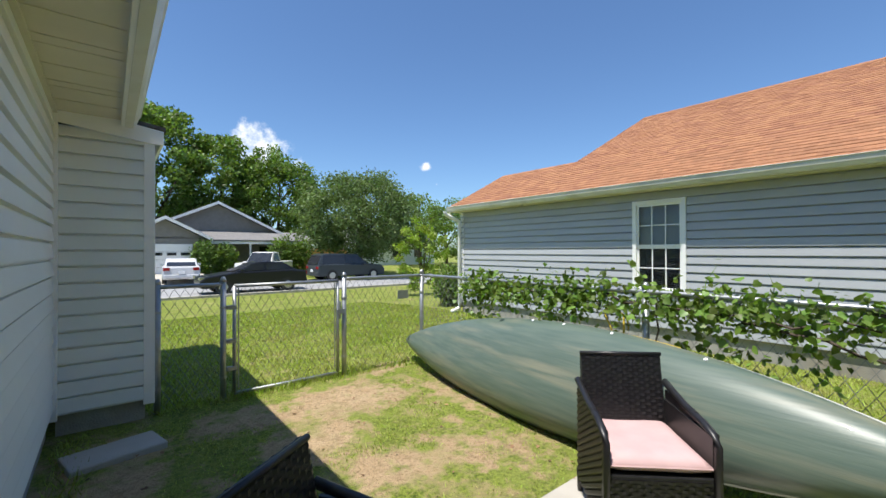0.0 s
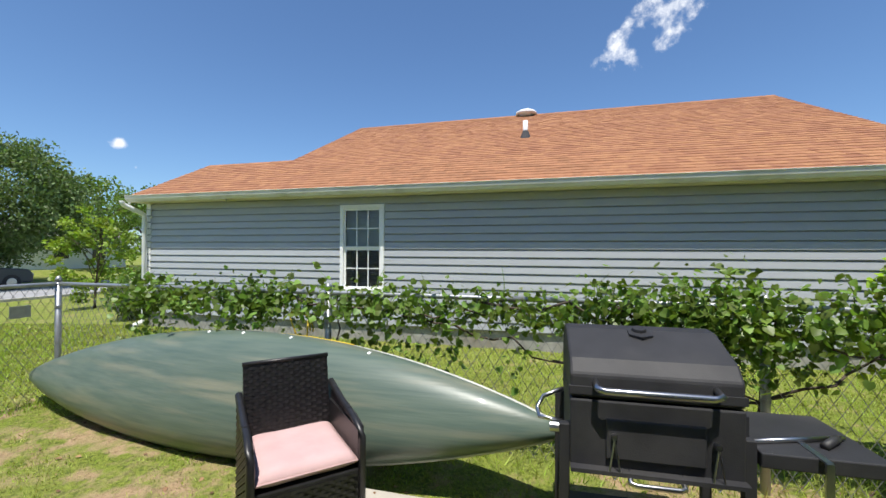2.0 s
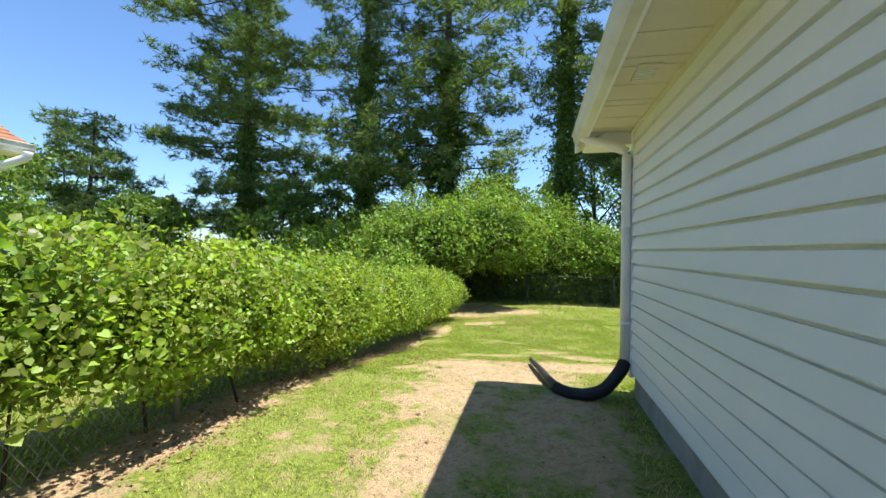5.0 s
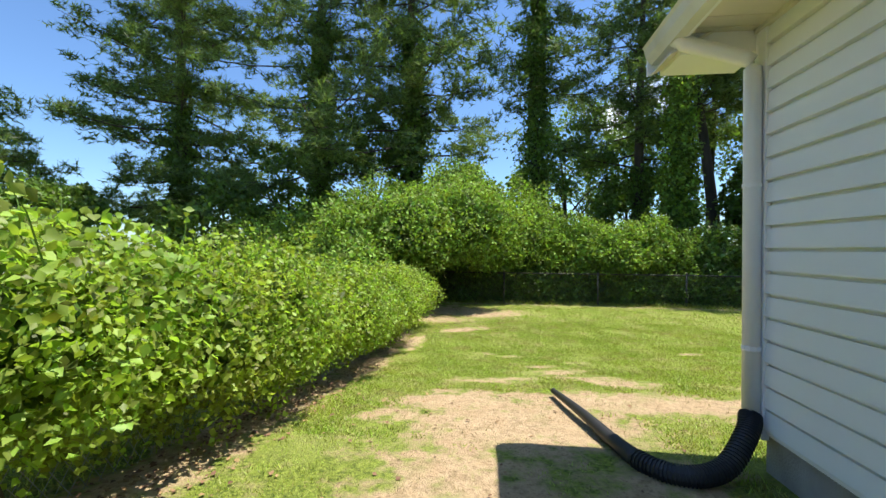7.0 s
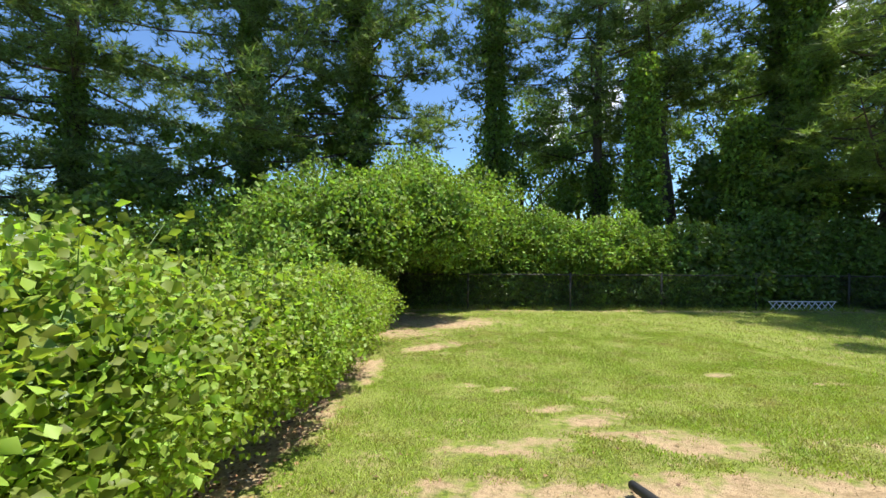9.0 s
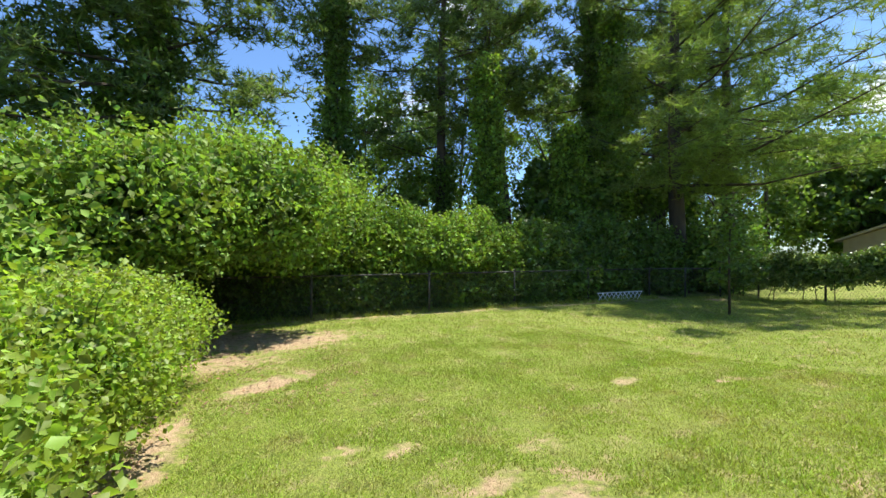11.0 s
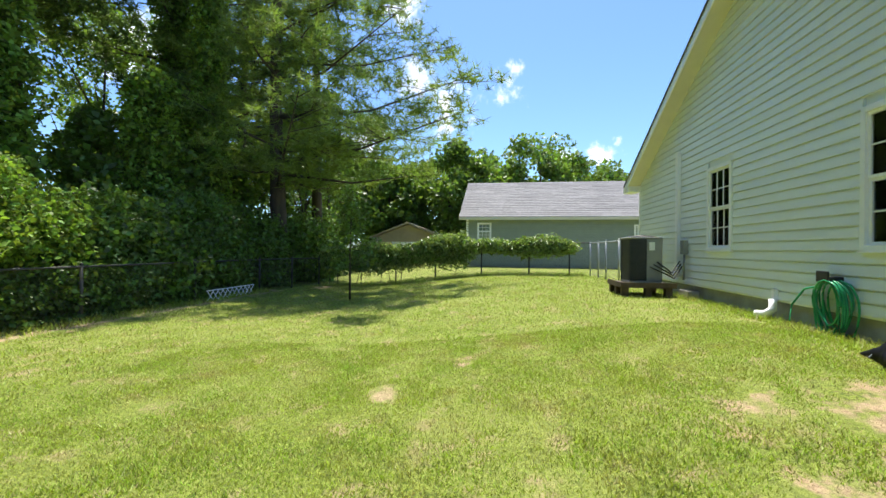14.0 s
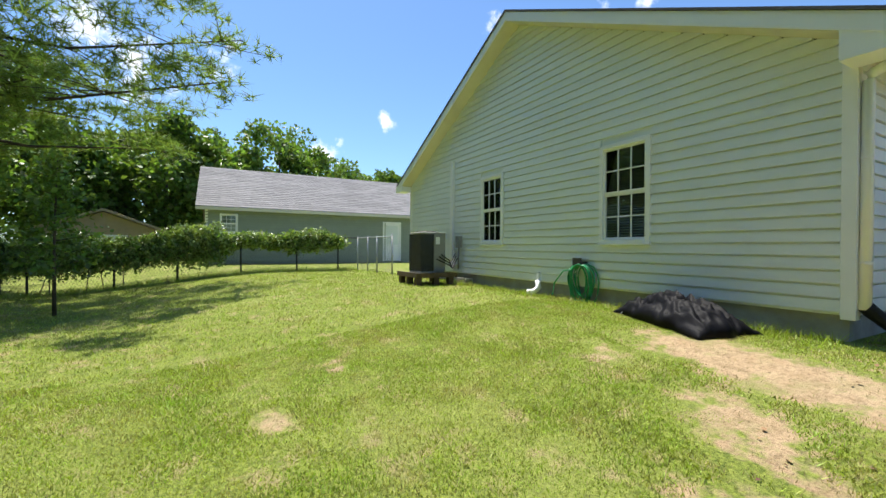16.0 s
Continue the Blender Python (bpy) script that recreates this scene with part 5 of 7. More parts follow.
# ---- canoe on its side against the fence ----
def build_canoe():
    e = thing("canoe", (2.75, 2.2, 0.05), "green plastic canoe lying on its side by the fence", "canoe")
    a, b = Vector((3.13, 4.70, 0.30)), Vector((2.66, -0.27, 0.52))
    L = (b - a).length
    d = (b - a).normalized()
    side = Vector((d.y, -d.x, 0)).normalized()           # towards the path, away from the fence
    if side.x > 0:
        side = -side
    n, m = 44, 18

    def ring(t, shrink=0.0):
        s = max(0.0, 1 - abs(2 * t - 1) ** 2.0)
        half = 0.435 * s ** 0.92 + 0.014 - shrink
        deep = 0.35 * s ** 0.75 + 0.02 - shrink
        lift = 0.0
        c = a + d * (L * t)
        tilt = radians(24)
        up = Vector((0, 0, 1)) * math.cos(tilt) - side * math.sin(tilt)
        outw = side * math.cos(tilt) + Vector((0, 0, 1)) * math.sin(tilt)
        c = c - outw * 0.10 * s + Vector((0, 0, 0.045 * s + lift))
        out = []
        for j in range(m + 1):
            p = math.pi * (j / m)
            u, v = math.cos(p), math.sin(p)
            u = math.copysign(abs(u) ** 0.8, u)
            out.append(c + up * (half * u) + outw * (deep * v ** 0.62))
        return out
    s = Shape()
    inner = Shape()
    for i in range(n + 1):
        s.v += [tuple(p) for p in ring(i / n)]
        inner.v += [tuple(p) for p in ring(i / n, 0.008)]
    f = [(i * (m + 1) + j, i * (m + 1) + j + 1, (i + 1) * (m + 1) + j + 1, (i + 1) * (m + 1) + j) for i in range(n) for j in range(m)]
    s.f, inner.f = f, list(f)
    hull = part("hull", s, M_canoe, e, smooth=True)
    so = hull.modifiers.new("thick", "SOLIDIFY")
    so.thickness, so.offset = 0.008, 0
    part("gunwale", Shape().tube([ring(i / n)[0] for i in range(n + 1)], 0.014, 6), M_gunwale, e, "pale plastic gunwale", smooth=True)
    part("gunwale", Shape().tube([ring(i / n)[m] for i in range(n + 1)], 0.014, 6), M_gunwale, e, "pale plastic gunwale", smooth=True)
    for t in (0.46, 0.53, 0.62, 0.75):
        p = ring(t)[3]
        part("rivet", Shape().tube([p + Vector((-0.004, 0, 0.004)), p + Vector((-0.007, 0, 0.009))], 0.012, 8), M_trim, e, "pale rivet")
    for t in (0.36, 0.64):
        q = ring(t)
        part("thwart", Shape().tube([q[0], q[m]], 0.02, 6), M_old_wood, e)
    rope = thing("rope", tuple(ring(0.6)[0]), "yellow rope tying the canoe to the fence", "rope")
    g = [ring(t)[0] + Vector((-0.015, 0, 0.018)) for t in np.linspace(0.44, 0.70, 14)]
    part("strand", Shape().tube(g, 0.007, 6), M_rope, rope, smooth=True)
    k = ring(0.585)[0]
    loop = [k + Vector((0.02 + 0.12 * t, 0.08 * math.sin(t * 5), 0.02 + 0.17 * math.sin(t * math.pi) ** 0.8)) for t in np.linspace(0, 1, 16)]
    part("loop", Shape().tube(loop, 0.007, 6), M_rope, rope, smooth=True)
    loop = [k + Vector((0.02 + 0.2 * t, -0.10 + 0.10 * t, 0.01 + 0.12 * math.sin(t * math.pi))) for t in np.linspace(0, 1, 12)]
    part("loop", Shape().tube(loop, 0.007, 6), M_rope, rope, smooth=True)


build_canoe()


# ---- wicker chairs ----
def woven(p, u, v, nu, nv, thick, bulge=0.006):
    """A woven panel on the patch p + a*u + b*v: flat strands over and under upright ribs."""
    s = Shape()
    p, u, v = Vector(p), Vector(u), Vector(v)
    nn = u.cross(v).normalized()
    w = u / nu
    h = v / nv
    for j in range(nv):
        for i in range(nu):
            o = bulge if (i + j) % 2 else -bulge * 0.3
            c = p + w * i + h * j
            x, y = w * 1.02, h * 0.86
            q = [c, c + x, c + x + y, c + y]
            mid = [c + x * 0.5 + nn * o, c + x * 0.5 + y + nn * o]
            s.add([q[0], mid[0], q[1], q[2], mid[1], q[3]], [(0, 1, 4, 5), (1, 2, 3, 4)])
    # the solid backing between both faces
    k = len(s.v)
    b = -nn * thick
    s.add([p - nn * 0.004, p + u - nn * 0.004, p + u + v - nn * 0.004, p + v - nn * 0.004, p + b, p + u + b, p + u + v + b, p + v + b], [(0, 1, 2, 3), (7, 6, 5, 4), (0, 4, 5, 1), (1, 5, 6, 2), (2, 6, 7, 3), (3, 7, 4, 0)])
    return s


def build_chair(place, cushion=True, label="black woven resin armchair with a pink seat cushion", name="wicker_chair", category="chair", wide=1.0):
    """Faces -y of its own frame: 0.55 wide, 0.55 deep, 0.82 high."""
    place = place @ Matrix.Scale(0.945, 4) @ Matrix.Diagonal((wide, 1, 1, 1))
    e = thing(name, Matrix.Identity(4), label, category, group="wicker chairs" if wide == 1.0 else "")
    hw = 0.245
    part("backrest", woven((-hw, 0.235, 0.40), (2 * hw, 0, 0), (0, 0.09, 0.47), 15, 26, 0.03), M_wicker, e)
    part("back_cover", woven((hw, 0.282, 0.14), (-2 * hw, 0, 0), (0, 0.075, 0.73), 15, 38, 0.012), M_wicker, e)
    part("top_roll", Shape().tube([(-hw - 0.005, 0.328, 0.868), (hw + 0.005, 0.328, 0.868)], 0.013, 8), M_wicker, e, smooth=True)
    for sx in (-1, 1):
        x = sx * (hw + 0.035)
        if sx < 0:
            part("arm_panel", woven((x, 0.28, 0.10), (0, -0.54, 0), (0, 0, 0.50), 16, 26, 0.03), M_wicker, e)
        else:
            part("arm_panel", woven((x, -0.26, 0.10), (0, 0.54, 0), (0, 0, 0.50), 16, 26, 0.03), M_wicker, e)
        part("armrest", Shape().tube([(x - sx * 0.012, 0.31, 0.70), (x - sx * 0.012, 0.20, 0.675), (x - sx * 0.012, 0.05, 0.645), (x - sx * 0.012, -0.14, 0.625), (x - sx * 0.012, -0.25, 0.60), (x - sx * 0.012, -0.275, 0.56), (x - sx * 0.012, -0.275, 0.1)], 0.021, 8), M_wicker, e, smooth=True)
        part("arm_infill", woven((x, 0.29, 0.60), (0, -0.36, 0), (0, 0.0, 0.055), 10, 3, 0.02) if sx < 0 else woven((x, -0.07, 0.60), (0, 0.36, 0), (0, 0, 0.055), 10, 3, 0.02), M_wicker, e)
        for y in (-0.255, 0.29):
            part("leg", Shape().tube([(x - sx * 0.02, y, 0.0), (x - sx * 0.02, y, 0.14)], 0.017, 8, r_end=0.022), M_wicker, e, smooth=True)
    part("front_panel", woven((-hw - 0.03, -0.272, 0.10), (2 * hw + 0.06, 0, 0), (0, 0, 0.28), 16, 15, 0.02), M_wicker, e)
    part("seat", Shape().box(-hw - 0.02, -0.265, 0.36, hw + 0.02, 0.25, 0.40), M_wicker, e, bevel=0.01)
    e.matrix_basis = place
    if cushion:
        c = thing("seat_cushion", place, "pale pink square cushion on the chair seat", "cushion")
        s = Shape()
        n = 14
        for lay in (1, -1):
            for i in range(n + 1):
                for j in range(n + 1):
                    u, v = i / n * 2 - 1, j / n * 2 - 1
                    k = (1 - u ** 8) * (1 - v ** 8)
                    z = 0.445 + lay * (0.012 + 0.033 * k ** 0.5) + 0.006 * noise.noise((u * 2, v * 2, lay))
                    s.v.append((u * 0.245, -0.005 + v * 0.262, z))
        N2 = (n + 1) ** 2
        for i in range(n):
            for j in range(n):
                q = (i * (n + 1) + j, (i + 1) * (n + 1) + j, (i + 1) * (n + 1) + j + 1, i * (n + 1) + j + 1)
                s.f += [q, tuple(N2 + k for k in q[::-1])]
        rim = [(i, 0) for i in range(n)] + [(n, j) for j in range(n)] + [(n - i, n) for i in range(n)] + [(0, n - j) for j in range(n)]
        ids = [i * (n + 1) + j for i, j in rim]
        for p, q in zip(ids, ids[1:] + ids[:1]):
            s.f.append((p, q, q + N2, p + N2))
        s.v = [tuple(place @ Vector(v)) for v in s.v]
        part("pad", s, M_cushion, c, smooth=True)
        edge = [place @ Vector((0.246 * a, -0.005 + 0.263 * b, 0.445)) for a, b in ((-1, -1), (1, -1), (1, 1), (-1, 1), (-1, -1))]
        part("piping", Shape().tube(edge, 0.006, 5), M_cushion, c)
    return e


build_chair(pose(2.16, 1.075, 0.057, 0, 0, -44))
build_chair(pose(1.235, -0.985, 0.03, 0, 0, 190), cushion=False, label="black woven resin loveseat without cushions beside the grill", name="wicker_loveseat", category="loveseat", wide=1.75)
build_chair(pose(0.48, 1.02, 0.05, 0, 0, 36), cushion=False, label="black woven resin armchair without a cushion")
slab = tagged(part("paving_slab", Shape().box(1.70, 0.45, 0.0, 2.62, 1.55, 0.057), M_concrete, None, bevel=0.008), "pale concrete paving slab under the chair", "slab")
stone = tagged(part("stepping_stone", Shape().box(-0.28, -0.16, -0.03, 0.28, 0.16, 0.04, pose(0.0, 3.80, 0.05, 0, 0, 14)), M_concrete, None, bevel=0.012), "old concrete block lying in the bare soil", "block")


# ---- charcoal grill ----
def build_grill():
    # own frame: front faces -y, 0.64 wide; placed with its front towards the path
    m = pose(2.42, -0.60, 0.04, 0, 0, -88)
    e = thing("charcoal_grill", m, "black charcoal barrel grill with a folded side shelf", "grill")

    def at(s):
        s.v = [tuple(m @ Vector(p)) for p in s.v]
        return s
    hw = 0.335
    prof = [(-0.255, 0.845), (0.255, 0.845), (0.255, 0.96), (0.21, 1.06), (0.12, 1.10), (0.03, 1.095), (-0.205, 1.005), (-0.255, 0.945)]
    lid = part("lid", at(Shape().prism([(y, z) for y, z in prof], -hw, hw, "x")), M_iron, e, bevel=0.012)
    part("body", at(Shape().prism([(-0.255, 0.55), (0.255, 0.55), (0.262, 0.84), (-0.262, 0.84)], -hw, hw, "x")), M_iron, e, bevel=0.008)
    part("lid_band", at(Shape().box(-hw - 0.004, -0.264, 0.862, hw + 0.004, -0.25, 0.895)), M_iron, lid)
    part("vent_cap", at(Shape().tube([(0.0, 0.02, 1.085), (0.0, 0.015, 1.108)], 0.035, 14, r_end=0.03)), M_iron, lid)
    part("vent_plate", at(Shape().tube([(0.0, 0.0, 1.080), (-0.0, -0.002, 1.090)], 0.06, 6)), M_iron, lid)
    part("lid_handle", at(Shape().tube([(-0.23, -0.25, 0.915), (-0.23, -0.315, 0.905), (-0.20, -0.325, 0.90), (0.20, -0.325, 0.90), (0.23, -0.315, 0.905), (0.23, -0.25, 0.915)], 0.014, 10)), M_steel, lid, "bright steel handle", smooth=True)
    part("door", at(Shape().box(-0.19, -0.275, 0.60, 0.19, -0.258, 0.77)), M_iron, e, bevel=0.014)
    part("door_handle", at(Shape().tube([(-0.10, -0.26, 0.555), (-0.10, -0.31, 0.53), (-0.08, -0.315, 0.525), (0.08, -0.315, 0.525), (0.10, -0.31, 0.53), (0.10, -0.26, 0.555)], 0.011, 8)), M_steel, e, smooth=True)
    part("lip", at(Shape().box(-hw, -0.30, 0.545, hw, -0.25, 0.562)), M_iron, e)
    for x in (-0.16, 0.225):
        part("hook", at(Shape().tube([(x, -0.265, 0.70), (x, -0.295, 0.70)], 0.012, 8)), M_steel, e)
        part("wire_tool", at(Shape().tube([(x, -0.29, 0.70), (x - 0.012, -0.293, 0.62), (x - 0.02, -0.295, 0.56), (x, -0.295, 0.53), (x + 0.02, -0.295, 0.56), (x + 0.012, -0.293, 0.62), (x, -0.29, 0.69)], 0.004, 5)), M_steel, e)
    for x in (-hw - 0.022, hw + 0.022):
        for y in (-0.22, 0.22):
            part("leg", at(Shape().box(x - 0.022, y - 0.022, 0.0, x + 0.022, y + 0.022, 0.72)), M_iron, e, bevel=0.004)
    part("bottom_shelf", at(Shape().box(-hw, -0.22, 0.16, hw, 0.22, 0.18)), M_iron, e)
    part("side_handle", at(Shape().tube([(-hw - 0.02, -0.1, 0.83), (-hw - 0.11, -0.11, 0.79), (-hw - 0.14, -0.12, 0.74), (-hw - 0.13, -0.18, 0.72), (-hw - 0.03, -0.2, 0.715)], 0.010, 8)), M_steel, e, smooth=True)
    part("spring_knob", at(Shape().tube([(-hw - 0.045, -0.23, 0.70), (-hw - 0.085, -0.23, 0.70)], 0.022, 10)), M_steel, e)
    sh = part("side_shelf", at(Shape().box(hw + 0.05, -0.26, 0.625, hw + 0.49, 0.22, 0.685)), M_iron, e, bevel=0.006)
    part("shelf_bracket", at(Shape().box(hw + 0.0, -0.14, 0.63, hw + 0.06, -0.08, 0.78)), M_iron, e)
    b = thing("grill_brush", m @ Vector((hw + 0.25, -0.1, 0.685)), "steel grill scraper with a long handle on the shelf", "brush")
    part("handle", at(Shape().tube([(hw + 0.04, -0.18, 0.695), (hw + 0.44, -0.06, 0.697)], 0.010, 8)), M_steel, b, smooth=True)
    part("strap", at(Shape().box(hw + 0.24, -0.30, 0.682, hw + 0.265, -0.08, 0.690).box(hw + 0.235, -0.315, 0.545, hw + 0.26, -0.303, 0.690)), M_steel, b)
    part("grip", at(Shape().tube([(hw + 0.31, -0.17, 0.697), (hw + 0.37, -0.12, 0.705), (hw + 0.40, -0.09, 0.701)], 0.017, 8)), M_black_pipe, b, smooth=True)


build_grill()


# ---- behind the house ----
def build_drain():
    e = thing("drain_pipe", (-0.2, WY - 0.1, 0.0), "black corrugated drain pipe lying on bare soil", "pipe")
    pts = [(-0.315, WY + 0.05, 0.37), (-0.26, WY + 0.12, 0.29), (-0.10, WY + 0.22, 0.14), (0.10, WY + 0.25, 0.09), (0.27, WY + 0.12, 0.075), (0.37, WY - 0.2, 0.065), (0.46, WY - 0.7, 0.04), (0.57, WY - 1.45, -0.05)]
    dense = [Vector(pts[0])]
    for i in range(len(pts) - 1):
        p0, p1, p2, p3 = (Vector(pts[max(0, min(len(pts) - 1, i + k))]) for k in (-1, 0, 1, 2))
        for s in np.linspace(0, 1, 13)[1:]:
            dense.append(0.5 * ((2 * p1) + (p2 - p0) * s + (2 * p0 - 5 * p1 + 4 * p2 - p3) * s * s + (3 * p1 - p0 - 3 * p2 + p3) * s ** 3))
    half = int(len(dense) * 0.62)
    part("corrugated_pipe", Shape().tube(dense[:half], 0.052, 10), M_black_pipe, e, smooth=True)
    for k in range(1, half, 1):
        part("rib", Shape().tube([dense[k], dense[k].lerp(dense[k - 1], 0.45)], 0.060, 10), M_black_pipe, e)
    part("outlet", Shape().tube(dense[half - 1:], 0.056, 10, r_end=0.026), M_black_pipe, e, "flattened grey pipe end", smooth=True)


build_drain()


def build_ac():
    cx, cy, gz = -7.22, -6.62, ground_z(-7.2, -6.6)
    pal = thing("pallet", (cx, cy, gz), "weathered wooden pallet raised under the air conditioner", "pallet")
    for x, y in ((-0.42, -0.42), (0.0, -0.42), (0.42, -0.42), (-0.42, 0.36), (0.42, 0.36), (0.42, 0.0)):
        part("foot", Shape().box(cx + x - 0.06, cy + y - 0.06, gz - 0.02, cx + x + 0.06, cy + y + 0.06, gz + 0.2), M_old_wood, pal)
    for i in range(8):
        y = cy - 0.48 + i * 0.122
        part("board", Shape().box(cx - 0.50, y, gz + 0.2, cx + 0.50, y + 0.105, gz + 0.235), M_old_wood, pal)
    part("rim", Shape().box(cx - 0.52, cy - 0.51, gz + 0.17, cx + 0.52, cy - 0.482, gz + 0.27).box(cx + 0.50, cy - 0.48, gz + 0.17, cx + 0.528, cy + 0.48, gz + 0.27), M_old_wood, pal)
    e = thing("air_conditioner", (cx, cy, gz + 0.235), "grey outdoor air-conditioning unit with dark side grilles", "air conditioner")
    z0, z1, h = gz + 0.24, gz + 1.14, 0.30
    part("cabinet", Shape().box(cx - h + 0.02, cy - h + 0.02, z0, cx + h - 0.02, cy + h - 0.02, z1 - 0.03), M_ac_dark, e)
    part("base_pan", Shape().box(cx - h, cy - h, z0 - 0.004, cx + h, cy + h, z0 + 0.05), M_ac, e, bevel=0.006)
    part("top_panel", Shape().box(cx - h - 0.01, cy - h - 0.01, z1 - 0.04, cx + h + 0.01, cy + h + 0.01, z1), M_ac, e, bevel=0.015)
    part("service_panel", Shape().box(cx + h - 0.03, cy + 0.02, z0 + 0.05, cx + h + 0.006, cy + h, z1 - 0.04), M_ac, e, bevel=0.005)
    part("corner_post", Shape().box(cx - h, cy - h - 0.004, z0 + 0.05, cx - h + 0.05, cy - h + 0.03, z1 - 0.04), M_ac_dark, e)
    z = z0 + 0.08
    while z < z1 - 0.06:
        part("louvre", Shape().box(cx - h + 0.05, cy - h - 0.002, z, cx + h - 0.03, cy - h + 0.03, z + 0.014), M_ac_dark, e)
        part("louvre", Shape().box(cx + h - 0.03, cy - h + 0.03, z, cx + h + 0.002, cy + 0.02, z + 0.014), M_ac_dark, e)
        z += 0.034
    part("nameplate", Shape().box(cx + h + 0.006, cy + 0.06, z1 - 0.26, cx + h + 0.009, cy + 0.16, z1 - 0.10), M_trim, e)
    for i in range(4):
        r = 0.08 + i * 0.06
        ring = [(cx + r * math.cos(t), cy + r * math.sin(t), z1 + 0.012 + 0.022 * (1 - i / 4)) for t in np.linspace(0, 2 * math.pi, 25)]
        part("fan_guard", Shape().tube(ring, 0.005, 4), M_ac_dark, e)
    for i in range(6):
        t = i * math.pi / 3
        part("guard_rib", Shape().tube([(cx, cy, z1 + 0.04), (cx + 0.27 * math.cos(t), cy + 0.27 * math.sin(t), z1 + 0.01)], 0.005, 4), M_ac_dark, e)
    box = thing("disconnect_box", (-6.98, WY - 0.05, 1.1), "grey electrical disconnect box on the back wall", "electrical box")
    part("box", Shape().box(-7.20, WY - 0.10, 0.86, -7.04, WY - 0.002, 1.13), M_ac, box, bevel=0.006)
    part("conduit", Shape().tube([(-7.12, WY - 0.05, 0.86), (-7.12, WY - 0.06, 0.62), (-7.12, WY - 0.06, 0.36)], 0.02, 8), M_ac, box, smooth=True)
    for k, dz in enumerate((0.0, 0.05, 0.10)):
        w = thing("refrigerant_line", (-7.0, WY - 0.4, 0.6), "dark insulated line sagging from the unit to the wall", "cable")
        part("line", Shape().tube([(cx + h, cy + 0.2 - 0.06 * k, z0 + 0.42 - dz), (cx + h + 0.12, cy + 0.35, z0 + 0.28 - dz), (-7.12 + 0.06 * k, WY - 0.28, z0 + 0.20 - dz), (-7.2 + 0.05 * k, WY - 0.1, 0.72 - dz)], 0.014, 6), M_black_pipe, w, smooth=True)


build_ac()


def build_hose():
    e = thing("garden_hose", (-3.43, WY - 0.12, 0.35), "green garden hose coiled on a wall hook", "hose")
    part("hook", Shape().box(-3.53, WY - 0.14, 0.60, -3.36, WY - 0.004, 0.66).box(-3.53, WY - 0.16, 0.60, -3.36, WY - 0.14, 0.72), M_black_pipe, e, bevel=0.006)
    for i in range(11):
        w, h = 0.22 + RNG.normal() * 0.04, 0.32 + RNG.normal() * 0.05
        cx, dy = -3.41 + RNG.normal() * 0.05, RNG.uniform(0.03, 0.15)
        loop = [(cx + w * math.sin(t) * (0.8 + 0.25 * math.cos(t)), WY - dy - 0.02 * math.cos(t), 0.62 - h + h * math.cos(t) + RNG.normal() * 0.004) for t in np.linspace(0, 2 * math.pi, 28)]
        loop = [(a, b, max(c, ground_z(a, b) + 0.015)) for a, b, c in loop]
        part("coil", Shape().tube(loop, 0.011, 6), M_hose, e, smooth=True)
    part("lead", Shape().tube([(-3.56, WY - 0.1, 0.55), (-3.76, WY - 0.12, 0.50), (-3.93, WY - 0.14, 0.3), (-3.96, WY - 0.15, 0.1)], 0.011, 6), M_hose, e, smooth=True)
    v = thing("dryer_vent", (-4.52, WY - 0.05, 0.3), "white plastic vent hood and elbow at the wall's foot", "vent")
    part("hood", Shape().box(-4.40, WY - 0.06, 0.28, -4.46, WY - 0.002, 0.44), M_trim, v, bevel=0.008)
    part("elbow", Shape().tube([(-4.40, WY - 0.07, 0.30), (-4.37, WY - 0.09, 0.18), (-4.40, WY - 0.16, 0.11), (-4.50, WY - 0.22, 0.10)], 0.05, 10), M_trim, v, smooth=True)
    g = thing("block", (-6.75, WY - 0.12, 0.1), "grey hollow concrete block beside the foundation", "block")
    part("block", Shape().box(-6.95, WY - 0.22, 0.03, -6.55, WY - 0.02, 0.10).box(-6.95, WY - 0.22, 0.10, -6.90, WY - 0.02, 0.19).box(-6.60, WY - 0.22, 0.10, -6.55, WY - 0.02, 0.19).box(-6.90, WY - 0.22, 0.10, -6.60, WY - 0.19, 0.19).box(-6.90, WY - 0.05, 0.10, -6.60, WY - 0.02, 0.19).box(-6.77, WY - 0.19, 0.10, -6.73, WY - 0.05, 0.19), M_block, g)


build_hose()


